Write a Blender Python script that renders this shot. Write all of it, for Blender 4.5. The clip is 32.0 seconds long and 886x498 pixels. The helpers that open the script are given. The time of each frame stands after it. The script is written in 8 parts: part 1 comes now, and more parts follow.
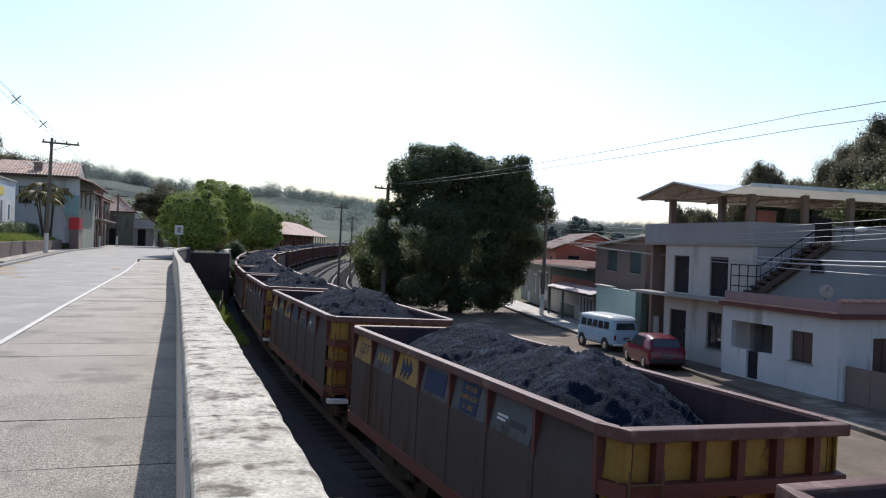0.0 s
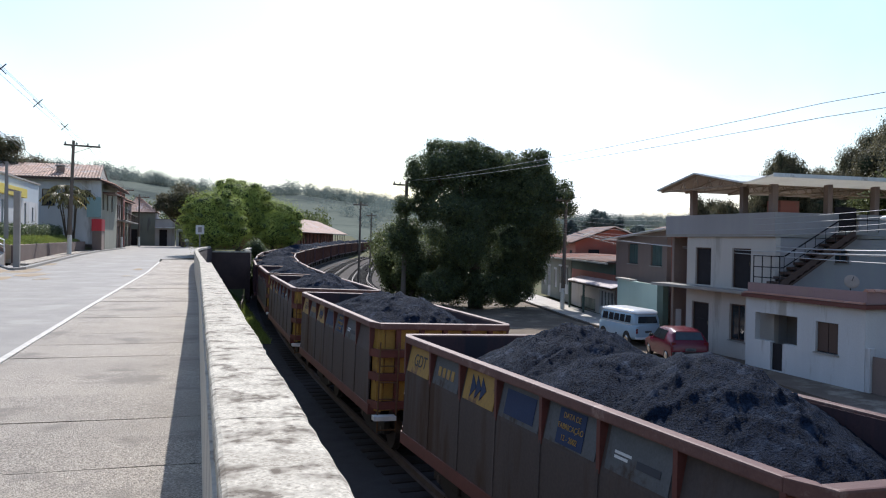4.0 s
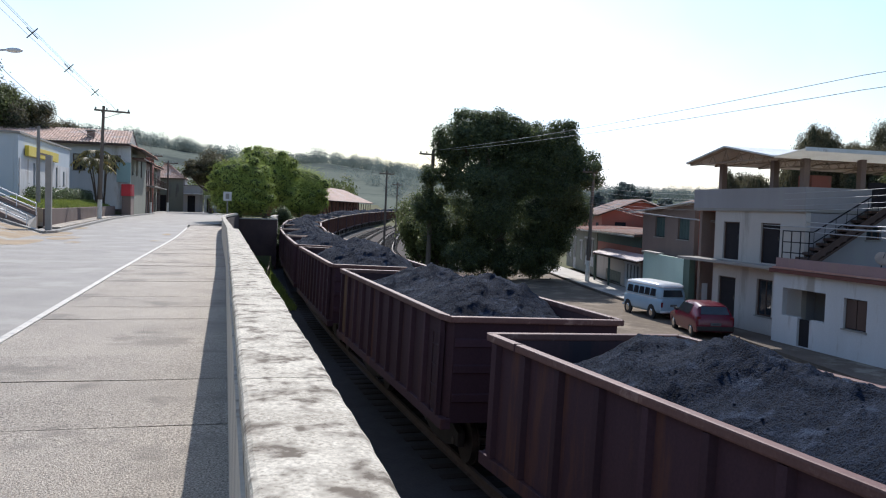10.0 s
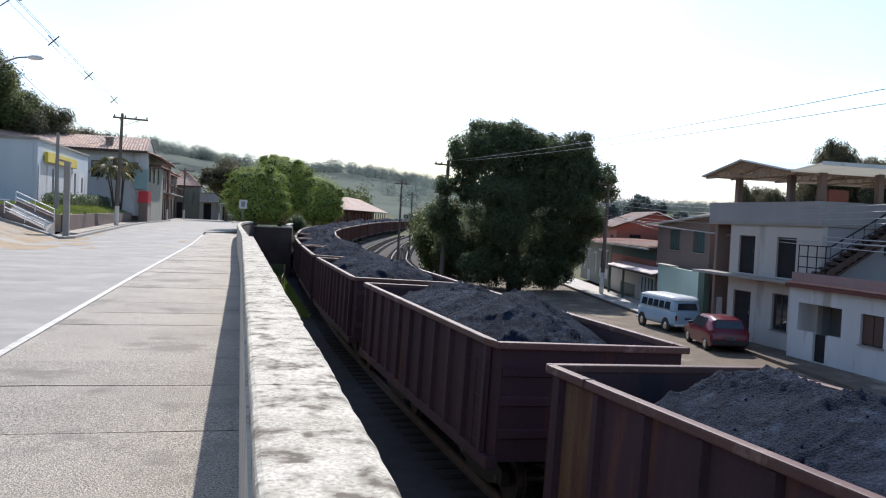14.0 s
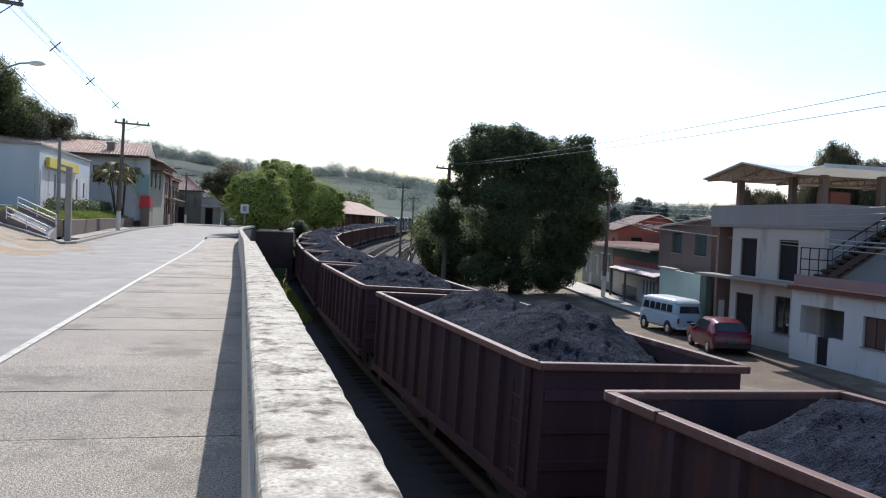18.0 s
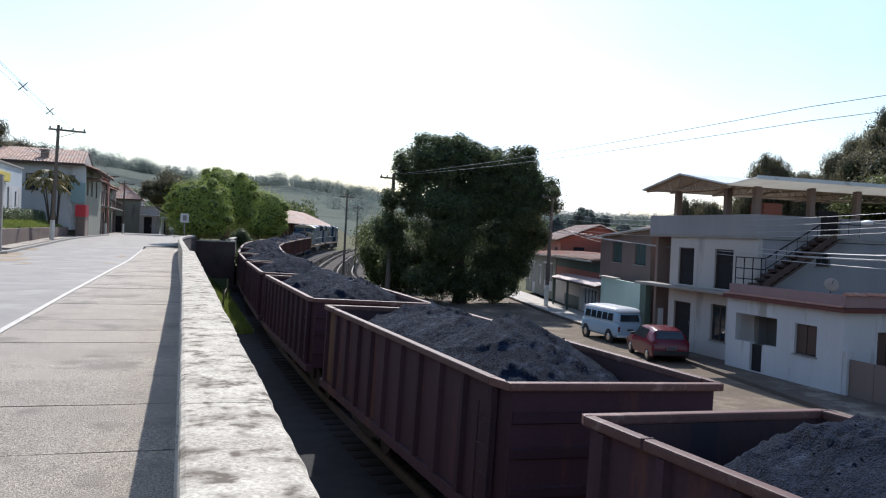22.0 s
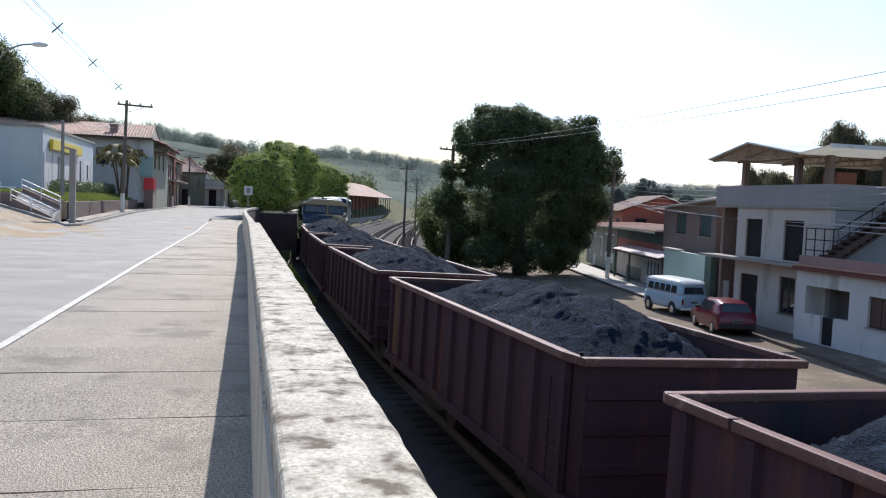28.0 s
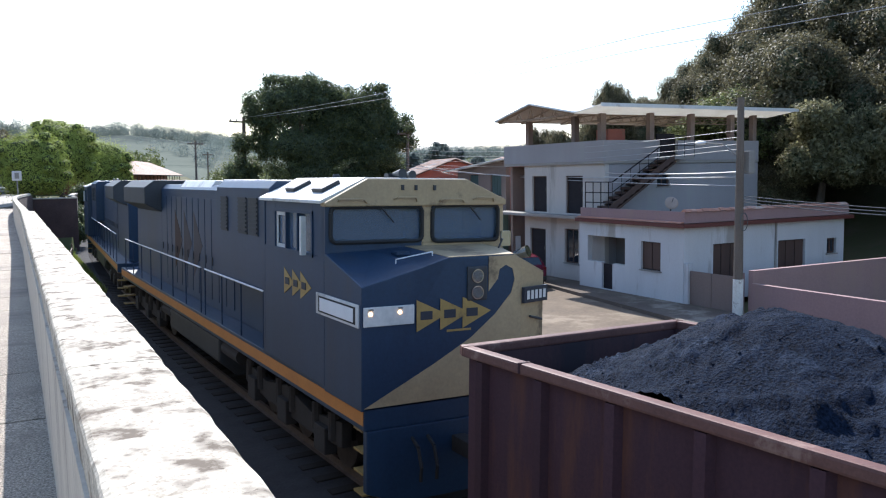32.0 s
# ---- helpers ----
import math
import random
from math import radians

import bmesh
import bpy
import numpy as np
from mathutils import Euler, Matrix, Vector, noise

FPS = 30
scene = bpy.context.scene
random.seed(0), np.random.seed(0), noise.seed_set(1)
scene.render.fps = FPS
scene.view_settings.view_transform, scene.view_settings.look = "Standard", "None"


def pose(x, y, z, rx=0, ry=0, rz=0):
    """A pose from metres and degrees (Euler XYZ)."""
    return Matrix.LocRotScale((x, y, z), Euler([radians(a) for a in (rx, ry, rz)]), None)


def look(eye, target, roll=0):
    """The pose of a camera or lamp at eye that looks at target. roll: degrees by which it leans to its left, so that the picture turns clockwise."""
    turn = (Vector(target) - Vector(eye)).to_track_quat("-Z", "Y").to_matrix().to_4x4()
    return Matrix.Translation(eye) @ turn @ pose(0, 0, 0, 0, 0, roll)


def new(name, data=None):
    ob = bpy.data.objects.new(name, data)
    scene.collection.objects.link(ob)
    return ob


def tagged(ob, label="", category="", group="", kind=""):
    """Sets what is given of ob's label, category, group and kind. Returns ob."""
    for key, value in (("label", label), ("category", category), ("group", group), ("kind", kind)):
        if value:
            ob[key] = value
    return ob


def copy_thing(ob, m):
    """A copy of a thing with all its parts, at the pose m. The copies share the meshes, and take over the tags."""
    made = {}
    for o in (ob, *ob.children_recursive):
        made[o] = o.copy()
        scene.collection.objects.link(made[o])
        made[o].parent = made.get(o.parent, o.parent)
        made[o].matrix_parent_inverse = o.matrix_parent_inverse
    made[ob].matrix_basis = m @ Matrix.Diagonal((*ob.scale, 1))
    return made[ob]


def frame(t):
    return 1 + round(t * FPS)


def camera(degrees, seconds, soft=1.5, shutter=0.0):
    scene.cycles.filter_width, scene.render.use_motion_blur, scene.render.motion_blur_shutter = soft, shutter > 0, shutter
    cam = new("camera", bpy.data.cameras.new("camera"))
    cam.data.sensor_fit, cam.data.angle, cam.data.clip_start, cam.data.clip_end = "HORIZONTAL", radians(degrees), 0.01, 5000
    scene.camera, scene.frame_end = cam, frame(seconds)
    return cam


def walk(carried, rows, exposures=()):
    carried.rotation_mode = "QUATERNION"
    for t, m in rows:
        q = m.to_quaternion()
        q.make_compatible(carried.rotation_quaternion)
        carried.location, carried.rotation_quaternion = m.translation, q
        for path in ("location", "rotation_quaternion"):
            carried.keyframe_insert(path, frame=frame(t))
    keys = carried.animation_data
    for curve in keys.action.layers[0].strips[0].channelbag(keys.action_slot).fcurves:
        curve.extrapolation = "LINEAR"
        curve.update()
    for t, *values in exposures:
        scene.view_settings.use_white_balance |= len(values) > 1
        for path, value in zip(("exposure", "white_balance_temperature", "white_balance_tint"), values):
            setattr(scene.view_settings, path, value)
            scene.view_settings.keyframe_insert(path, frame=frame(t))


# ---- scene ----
# camera: a hand-held phone above the parapet of a raised pavement
cam = camera(57.0, 32.0, 1.15)
# seconds, x, y, z, yaw, pitch, roll
PATH = [
    (0.0, 0.006, -0.004, 1.530, -18.09, -0.33, -1.90),
    (0.5, 0.002, -0.008, 1.533, -18.03, 0.33, -2.05),
    (1.0, 0.007, -0.028, 1.535, -18.08, -0.23, -1.75),
    (1.5, 0.014, -0.029, 1.532, -19.06, -1.89, -2.16),
    (2.0, 0.019, -0.054, 1.538, -19.56, -1.34, -1.92),
    (2.5, 0.022, -0.073, 1.524, -18.82, -1.92, -1.25),
    (4.5, -0.002, 0.052, 1.540, -15.94, -0.45, -0.95),
    (5.0, 0.007, 0.047, 1.524, -15.04, -1.63, -0.74),
    (5.5, 0.009, -0.011, 1.526, -14.45, -1.26, -1.06),
    (6.0, -0.000, 0.004, 1.526, -13.30, -0.82, -1.27),
    (6.5, -0.008, 0.020, 1.526, -13.05, -0.12, -1.07),
    (7.0, -0.018, 0.026, 1.526, -13.15, -0.82, -2.15),
    (7.5, -0.014, 0.041, 1.529, -13.71, -0.65, -2.25),
    (8.0, -0.007, 0.041, 1.527, -13.75, -1.49, -2.13),
    (8.5, -0.004, 0.040, 1.526, -13.74, -1.41, -2.06),
    (9.0, -0.004, 0.054, 1.520, -13.31, -1.73, -2.05),
    (9.5, -0.011, 0.032, 1.526, -13.60, -1.94, -2.36),
    (10.0, 0.001, 0.017, 1.524, -14.94, -2.81, -1.88),
    (10.5, 0.002, 0.011, 1.530, -14.36, -2.53, -2.44),
    (11.0, -0.000, 0.009, 1.528, -13.70, -2.46, -2.26),
    (11.5, 0.003, 0.005, 1.529, -13.08, -2.36, -2.36),
    (12.0, 0.011, -0.017, 1.529, -14.46, -2.29, -2.31),
    (12.5, 0.016, -0.022, 1.532, -14.51, -1.48, -1.96),
    (13.0, 0.011, -0.017, 1.532, -14.23, -2.04, -2.05),
    (13.5, 0.014, -0.020, 1.523, -14.02, -2.41, -2.08),
    (14.0, 0.009, -0.001, 1.523, -13.92, -2.13, -2.54),
    (14.5, 0.017, 0.023, 1.516, -14.25, -2.82, -2.34),
    (15.0, 0.011, 0.002, 1.516, -13.93, -2.28, -1.43),
    (15.5, 0.008, 0.011, 1.530, -13.20, -1.80, -2.19),
    (17.5, 0.009, -0.000, 1.523, -13.42, -2.38, -1.86),
    (18.0, 0.007, 0.003, 1.525, -13.82, -1.87, -2.32),
    (18.5, 0.024, -0.004, 1.512, -15.85, -2.49, -1.90),
    (19.0, 0.041, -0.011, 1.507, -16.96, -1.81, -1.40),
    (19.5, 0.052, -0.013, 1.515, -17.86, -1.42, -2.46),
    (20.0, 0.052, -0.014, 1.519, -18.28, -1.29, -2.62),
    (20.5, 0.046, -0.020, 1.530, -19.94, -0.59, -2.59),
    (21.0, 0.041, -0.012, 1.532, -19.71, -0.60, -2.68),
    (21.5, 0.041, -0.029, 1.537, -19.51, -0.07, -2.60),
    (22.0, 0.048, -0.019, 1.531, -17.69, -1.04, -2.37),
    (22.5, 0.033, -0.006, 1.530, -16.81, -0.59, -2.17),
    (23.0, 0.027, 0.006, 1.524, -16.03, -0.90, -1.79),
    (23.5, 0.019, -0.009, 1.526, -15.57, -0.14, -1.29),
    (24.0, 0.022, -0.012, 1.529, -15.89, -0.88, -1.50),
    (24.5, 0.025, -0.028, 1.528, -15.34, -1.20, -1.99),
    (25.0, 0.019, -0.030, 1.533, -14.64, -1.36, -2.72),
    (25.5, 0.026, -0.027, 1.526, -13.82, -3.32, -2.04),
    (27.5, -0.012, 0.023, 1.520, -14.40, -2.72, -2.44),
    (28.0, -0.022, 0.034, 1.515, -13.58, -3.18, -2.19),
    (28.5, -0.033, 0.051, 1.515, -13.51, -3.29, -2.76),
    (29.0, -0.038, 0.045, 1.520, -13.44, -3.20, -2.67),
    (29.5, -0.086, 0.041, 1.544, -12.44, -3.94, -2.50),
    (30.0, -0.135, 0.029, 1.557, -13.73, -2.67, -1.42),
    (30.5, -0.114, 0.008, 1.554, -14.04, -2.84, -0.35),
    (31.0, -0.098, 0.007, 1.572, -15.73, -2.37, 0.10),
    (31.5, -0.063, -0.045, 1.563, -20.76, -3.25, 0.29),
    (32.0, -0.052, -0.113, 1.550, -27.69, -5.25, 0.99),
]
EXPOSURE, KELVIN = 0.32, 5750.0
walk(cam, [(t, pose(x, y, z, 90 + pitch, roll, yaw)) for t, x, y, z, yaw, pitch, roll in PATH],
     [(0.0, EXPOSURE - 0.06, KELVIN, 13.0), (2.0, EXPOSURE + 0.08, KELVIN, 13.0), (5.0, EXPOSURE + 0.1, KELVIN, 13.0), (7.0, EXPOSURE - 0.01, KELVIN, 13.0), (11.0, EXPOSURE + 0.05, KELVIN, 13.0), (15.0, EXPOSURE + 0.2, KELVIN, 13.0), (18.0, EXPOSURE + 0.07, KELVIN, 13.0), (20.0, EXPOSURE + 0.16, KELVIN, 13.0), (24.0, EXPOSURE - 0.01, KELVIN, 13.0), (25.5, EXPOSURE + 0.08, KELVIN, 13.0), (28.0, EXPOSURE + 0.16, KELVIN, 13.0), (30.5, EXPOSURE + 0.2, KELVIN, 13.0), (31.4, EXPOSURE + 0.34, KELVIN, 13.0), (32.0, EXPOSURE + 0.74, 5700.0, 13.0)])

# ---- light ----
SUN_AZ, SUN_EL = 13.0, 41.0   # degrees right of the parapet's line, and above the horizon
world = bpy.data.worlds.new("world")
scene.world = world
world.use_nodes = True
wn = world.node_tree
sky = wn.nodes.new("ShaderNodeTexSky")
sky.sky_type = "NISHITA"
sky.sun_disc = False
sky.sun_elevation, sky.sun_rotation = radians(SUN_EL), radians(SUN_AZ)
sky.dust_density, sky.air_density, sky.ozone_density = 0.8, 1.5, 3.0
wn.nodes["Background"].inputs[1].default_value = 0.115
# thin bright haze and broken cloud over the blue
veil, drift, cover = wn.nodes.new("ShaderNodeMix"), wn.nodes.new("ShaderNodeTexNoise"), wn.nodes.new("ShaderNodeMapRange")
veil.data_type = "RGBA"
where = wn.nodes.new("ShaderNodeTexCoord")
wn.links.new(where.outputs["Generated"], drift.inputs["Vector"])
drift.inputs["Scale"].default_value, drift.inputs["Detail"].default_value = 3.2, 7.0
cover.inputs["From Min"].default_value, cover.inputs["From Max"].default_value = 0.46, 0.64
cover.inputs["To Min"].default_value, cover.inputs["To Max"].default_value = 0.04, 0.6
wn.links.new(drift.outputs[0], cover.inputs["Value"])
wn.links.new(cover.outputs[0], veil.inputs["Factor"])
wn.links.new(sky.outputs[0], veil.inputs["A"])
grey, lift = wn.nodes.new("ShaderNodeRGBToBW"), wn.nodes.new("ShaderNodeVectorMath")
lift.operation = "MULTIPLY"
lift.inputs[1].default_value = (0.95, 1.06, 1.26)
wn.links.new(sky.outputs[0], grey.inputs[0])
wn.links.new(grey.outputs[0], lift.inputs[0])
wn.links.new(lift.outputs[0], veil.inputs["B"])
wn.links.new(veil.outputs["Result"], wn.nodes["Background"].inputs[0])
sun_data = bpy.data.lights.new("sun", "SUN")
sun_data.energy, sun_data.angle, sun_data.color = 4.2, radians(0.53), (1.0, 0.915, 0.77)
sun = new("sun", sun_data)
sd = Vector((math.sin(radians(SUN_AZ)) * math.cos(radians(SUN_EL)), math.cos(radians(SUN_AZ)) * math.cos(radians(SUN_EL)), math.sin(radians(SUN_EL))))
sun.matrix_world = look(sd * 60, (0, 0, 0))

# ---- materials ----
def material(name, base, base2=None, rough=0.7, metal=0.0, scale=3.0, fine=40.0, bump=0.15, wear=None, wear_amount=0.5,
             wear_scale=1.2, vary=0.0, island=False, spec=0.5, translucent=0.0, streak=False, depth=0.02, grain=0.45, spread=0.18):
    m = bpy.data.materials.new(name)
    m.use_nodes = True
    nt = m.node_tree
    n, ln = nt.nodes, nt.links
    b = n["Principled BSDF"]
    b.inputs["Roughness"].default_value, b.inputs["Metallic"].default_value = rough, metal
    b.inputs["Specular IOR Level"].default_value = spec
    base2 = base2 or tuple(c * 0.72 for c in base)
    tc = n.new("ShaderNodeTexCoord")
    mp = n.new("ShaderNodeMapping")
    ln.new(tc.outputs["Object"], mp.inputs[0])
    if streak:
        mp.inputs["Scale"].default_value = (1.0, 1.0, 0.16)
    big, small = n.new("ShaderNodeTexNoise"), n.new("ShaderNodeTexNoise")
    for node, s, d in ((big, scale, 5.0), (small, fine, 4.0)):
        node.inputs["Scale"].default_value, node.inputs["Detail"].default_value = s, d
        node.inputs["Roughness"].default_value = 0.62
    ln.new(mp.outputs[0], big.inputs["Vector"])
    ln.new(tc.outputs["Object"], small.inputs["Vector"])
    ramp = n.new("ShaderNodeValToRGB")
    ramp.color_ramp.elements[0].position, ramp.color_ramp.elements[1].position = 0.5 - spread, 0.5 + spread
    ramp.color_ramp.elements[0].color, ramp.color_ramp.elements[1].color = (*base2, 1), (*base, 1)
    mixf = n.new("ShaderNodeMath")
    mixf.operation = "MULTIPLY_ADD"
    mixf.inputs[1].default_value, mixf.inputs[2].default_value = grain, 0.0
    ln.new(small.outputs[0], mixf.inputs[0])
    add = n.new("ShaderNodeMath")
    add.operation = "MULTIPLY_ADD"
    add.inputs[1].default_value = 1.0 - grain
    ln.new(big.outputs[0], add.inputs[0])
    ln.new(mixf.outputs[0], add.inputs[2])
    ln.new(add.outputs[0], ramp.inputs[0])
    col = ramp.outputs[0]
    if wear:
        wnz = n.new("ShaderNodeTexNoise")
        wnz.inputs["Scale"].default_value, wnz.inputs["Detail"].default_value, wnz.inputs["Roughness"].default_value = wear_scale, 8.0, 0.7
        ln.new(mp.outputs[0], wnz.inputs["Vector"])
        wr = n.new("ShaderNodeValToRGB")
        wr.color_ramp.elements[0].position, wr.color_ramp.elements[1].position = 0.62 - 0.25 * wear_amount, 0.70 - 0.2 * wear_amount
        ln.new(wnz.outputs[0], wr.inputs[0])
        mx = n.new("ShaderNodeMix")
        mx.data_type = "RGBA"
        ln.new(wr.outputs[0], mx.inputs["Factor"])
        ln.new(col, mx.inputs["A"])
        mx.inputs["B"].default_value = (*wear, 1)
        col = mx.outputs["Result"]
    if vary:
        hs = n.new("ShaderNodeHueSaturation")
        mr = n.new("ShaderNodeMapRange")
        mr.inputs["To Min"].default_value, mr.inputs["To Max"].default_value = 1 - vary, 1 + vary
        if island:
            src = n.new("ShaderNodeNewGeometry").outputs["Random Per Island"]
        else:
            src = n.new("ShaderNodeObjectInfo").outputs["Random"]
        ln.new(src, mr.inputs["Value"])
        ln.new(mr.outputs[0], hs.inputs["Value"])
        ln.new(col, hs.inputs["Color"])
        col = hs.outputs[0]
    ln.new(col, b.inputs["Base Color"])
    if bump:
        bp = n.new("ShaderNodeBump")
        bp.inputs["Strength"].default_value, bp.inputs["Distance"].default_value = bump, depth
        ln.new(add.outputs[0], bp.inputs["Height"])
        ln.new(bp.outputs[0], b.inputs["Normal"])
    if translucent:
        tr = n.new("ShaderNodeBsdfTranslucent")
        ln.new(col, tr.inputs["Color"])
        ms = n.new("ShaderNodeMixShader")
        ms.inputs[0].default_value = translucent
        ln.new(b.outputs[0], ms.inputs[1])
        ln.new(tr.outputs[0], ms.inputs[2])
        ln.new(ms.outputs[0], n["Material Output"].inputs[0])
    return m


def glass_material(name, tint, rough=0.05, clear=0.85):
    m = bpy.data.materials.new(name)
    m.use_nodes = True
    b = m.node_tree.nodes["Principled BSDF"]
    b.inputs["Base Color"].default_value = (*tint, 1)
    b.inputs["Roughness"].default_value, b.inputs["IOR"].default_value = rough, 1.5
    b.inputs["Transmission Weight"].default_value = clear
    return m


def glow_material(name, colour, strength):
    m = bpy.data.materials.new(name)
    m.use_nodes = True
    b = m.node_tree.nodes["Principled BSDF"]
    b.inputs["Base Color"].default_value = (*colour, 1)
    b.inputs["Emission Color"].default_value = (*colour, 1)
    b.inputs["Emission Strength"].default_value = strength
    return m


CONCRETE = material("old concrete paving", (0.585, 0.50, 0.40), (0.135, 0.11, 0.085), 0.8, scale=1.1, fine=75, bump=1.0, wear=(0.235, 0.20, 0.16), wear_amount=0.36, wear_scale=0.7, vary=0.06, grain=0.9, spread=0.13)
PARAPET = material("weathered painted parapet", (0.60, 0.54, 0.45), (0.42, 0.37, 0.30), 0.85, scale=2.5, fine=30, bump=0.3, wear=(0.26, 0.22, 0.18), wear_amount=0.3, wear_scale=3.5, streak=True)
PARAPET_TOP = material("whitewashed lichen-stained parapet top", (0.78, 0.71, 0.585), (0.29, 0.25, 0.195), 0.9, scale=6.0, fine=80, bump=0.6, wear=(0.16, 0.13, 0.10), wear_amount=0.44, wear_scale=10.0, depth=0.004, grain=0.66, spec=0.15, spread=0.15)
ASPHALT = material("worn grey asphalt", (0.37, 0.338, 0.298), (0.235, 0.215, 0.192), 0.8, scale=0.9, fine=80, bump=0.6, wear=(0.36, 0.33, 0.29), wear_amount=0.4, wear_scale=0.5, grain=0.6, spec=0.25, spread=0.14)
STREET = material("dusty cobbled street", (0.205, 0.16, 0.115), (0.115, 0.09, 0.068), 0.9, scale=0.8, fine=9, bump=0.5, wear=(0.26, 0.21, 0.155), wear_amount=0.4, wear_scale=0.4, spec=0.15)
# Dust-brown paving, darkened further to carry the houses' shade.
PAVE_OLD_SHADE = material("dusty street pavement darkened as shade", (0.155, 0.125, 0.10), (0.09, 0.073, 0.06), 0.9, scale=0.9, fine=25, bump=0.5, wear=(0.25, 0.22, 0.18), wear_amount=0.35, wear_scale=0.5, spec=0.15)
PAVE_PALE = material("pale smooth pavement concrete", (0.62, 0.58, 0.52), (0.46, 0.42, 0.37), 0.85, scale=0.9, fine=25, bump=0.3, wear=(0.36, 0.32, 0.27), wear_amount=0.25, wear_scale=0.5, spec=0.15)
LINE_WHITE = material("worn white road paint", (0.66, 0.61, 0.53), (0.46, 0.42, 0.36), 0.7, scale=6, wear=(0.32, 0.30, 0.28), wear_amount=0.38, wear_scale=9)
JOINT = material("dirt-filled joints", (0.10, 0.08, 0.06), (0.05, 0.04, 0.03), 0.95, scale=3, fine=30, bump=0.5, spec=0.1)
EARTH = material("dry sandy earth", (0.44, 0.34, 0.23), (0.30, 0.225, 0.15), 0.95, scale=0.7, fine=18, bump=0.6, wear=(0.40, 0.37, 0.32), wear_amount=0.5, wear_scale=0.5, spec=0.1)
GROUND = material("grassy ground", (0.105, 0.12, 0.05), (0.12, 0.10, 0.06), 0.95, scale=0.15, fine=6, bump=0.6, wear=(0.15, 0.12, 0.075), wear_amount=0.4, wear_scale=0.2, spec=0.1)
GRASS = material("dry green grass blades", (0.25, 0.30, 0.07), (0.15, 0.19, 0.045), 0.8, bump=0, vary=0.35, island=True, translucent=0.35)
BALLAST = material("coal-dusted dark ballast", (0.05, 0.048, 0.05), (0.026, 0.025, 0.027), 0.95, scale=2, fine=24, bump=0.8, depth=0.04, spec=0.2)
GRAVEL = material("pale dusty gravel", (0.105, 0.086, 0.074), (0.058, 0.049, 0.043), 0.95, scale=1.5, fine=20, bump=0.8, depth=0.04, spec=0.1)
STEEL = material("rail steel", (0.13, 0.10, 0.085), (0.07, 0.05, 0.04), 0.7, 0.25, scale=5)
SLEEPER = material("oily sleeper wood", (0.035, 0.03, 0.027), (0.018, 0.016, 0.015), 0.9, scale=3, fine=30, bump=0.4, spec=0.2)
RUST = material("rust-brown wagon paint", (0.074, 0.036, 0.044), (0.043, 0.023, 0.031), 0.75, scale=1.2, fine=25, bump=0.25, wear=(0.105, 0.046, 0.034), wear_amount=0.35, wear_scale=0.9, vary=0.22, streak=True, spec=0.2)
RUST_INNER = material("bare rusty inner plate", (0.085, 0.048, 0.05), (0.055, 0.034, 0.038), 0.8, scale=1.5, fine=20, bump=0.3, wear=(0.04, 0.033, 0.04), wear_amount=0.4, wear_scale=1.0, streak=True, spec=0.2)
RIM = material("scuffed rusty top chord", (0.17, 0.085, 0.068), (0.10, 0.048, 0.042), 0.62, scale=2.5, fine=30, bump=0.2, wear=(0.24, 0.15, 0.12), wear_amount=0.25, wear_scale=2.6, vary=0.2, spec=0.3)
OCHRE = material("grimy faded ochre wagon paint", (0.115, 0.092, 0.082), (0.074, 0.060, 0.057), 0.72, scale=1.0, fine=22, bump=0.2, wear=(0.072, 0.043, 0.030), wear_amount=0.4, wear_scale=0.8, streak=True, vary=0.12, spec=0.2)
RUST_OCHRE = material("rust-streaked ochre paint", (0.17, 0.10, 0.05), (0.095, 0.055, 0.032), 0.75, scale=1.4, fine=22, bump=0.2, wear=(0.09, 0.04, 0.028), wear_amount=0.45, wear_scale=0.9, streak=True, spec=0.2)
YELLOW = material("dirty yellow wagon paint", (0.42, 0.25, 0.04), (0.27, 0.16, 0.033), 0.55, scale=1.6, fine=22, bump=0.15, wear=(0.14, 0.065, 0.035), wear_amount=0.38, wear_scale=1.6)
MAROON = material("maroon wagon frame paint", (0.15, 0.04, 0.03), (0.09, 0.028, 0.022), 0.6, scale=2, fine=25, bump=0.2)
UNDER = material("grimy underframe", (0.035, 0.03, 0.028), (0.02, 0.018, 0.017), 0.8, scale=3, fine=20, bump=0.3)
WHEEL = material("worn wheel steel", (0.1, 0.085, 0.075), (0.05, 0.04, 0.035), 0.5, 0.6, scale=4)
COAL = material("blue-grey crushed coal", (0.021, 0.033, 0.063), (0.0055, 0.0085, 0.017), 0.8, scale=7, fine=38, bump=1.0, depth=0.12, wear=(0.044, 0.062, 0.102), wear_amount=0.28, wear_scale=2.2, spec=0.05, grain=0.7, spread=0.10)
LOCO_BLUE = material("dark blue locomotive paint", (0.025, 0.054, 0.104), (0.016, 0.035, 0.069), 0.42, scale=1.2, fine=18, bump=0.05, wear=(0.03, 0.045, 0.072), wear_amount=0.3, wear_scale=0.9, streak=True, spec=0.35)
LOCO_YELLOW = material("faded locomotive yellow", (0.40, 0.27, 0.08), (0.29, 0.19, 0.06), 0.55, scale=1.5, fine=20, bump=0.06, wear=(0.15, 0.10, 0.05), wear_amount=0.25)
LOCO_CREAM = material("dusty cream cab paint", (0.46, 0.35, 0.195), (0.32, 0.24, 0.14), 0.6, scale=1.5, fine=20, bump=0.06, wear=(0.17, 0.125, 0.075), wear_amount=0.3)
LOCO_PLAIN_WHITE = material("white number board glass", (0.82, 0.84, 0.86), (0.7, 0.72, 0.74), 0.3, bump=0)
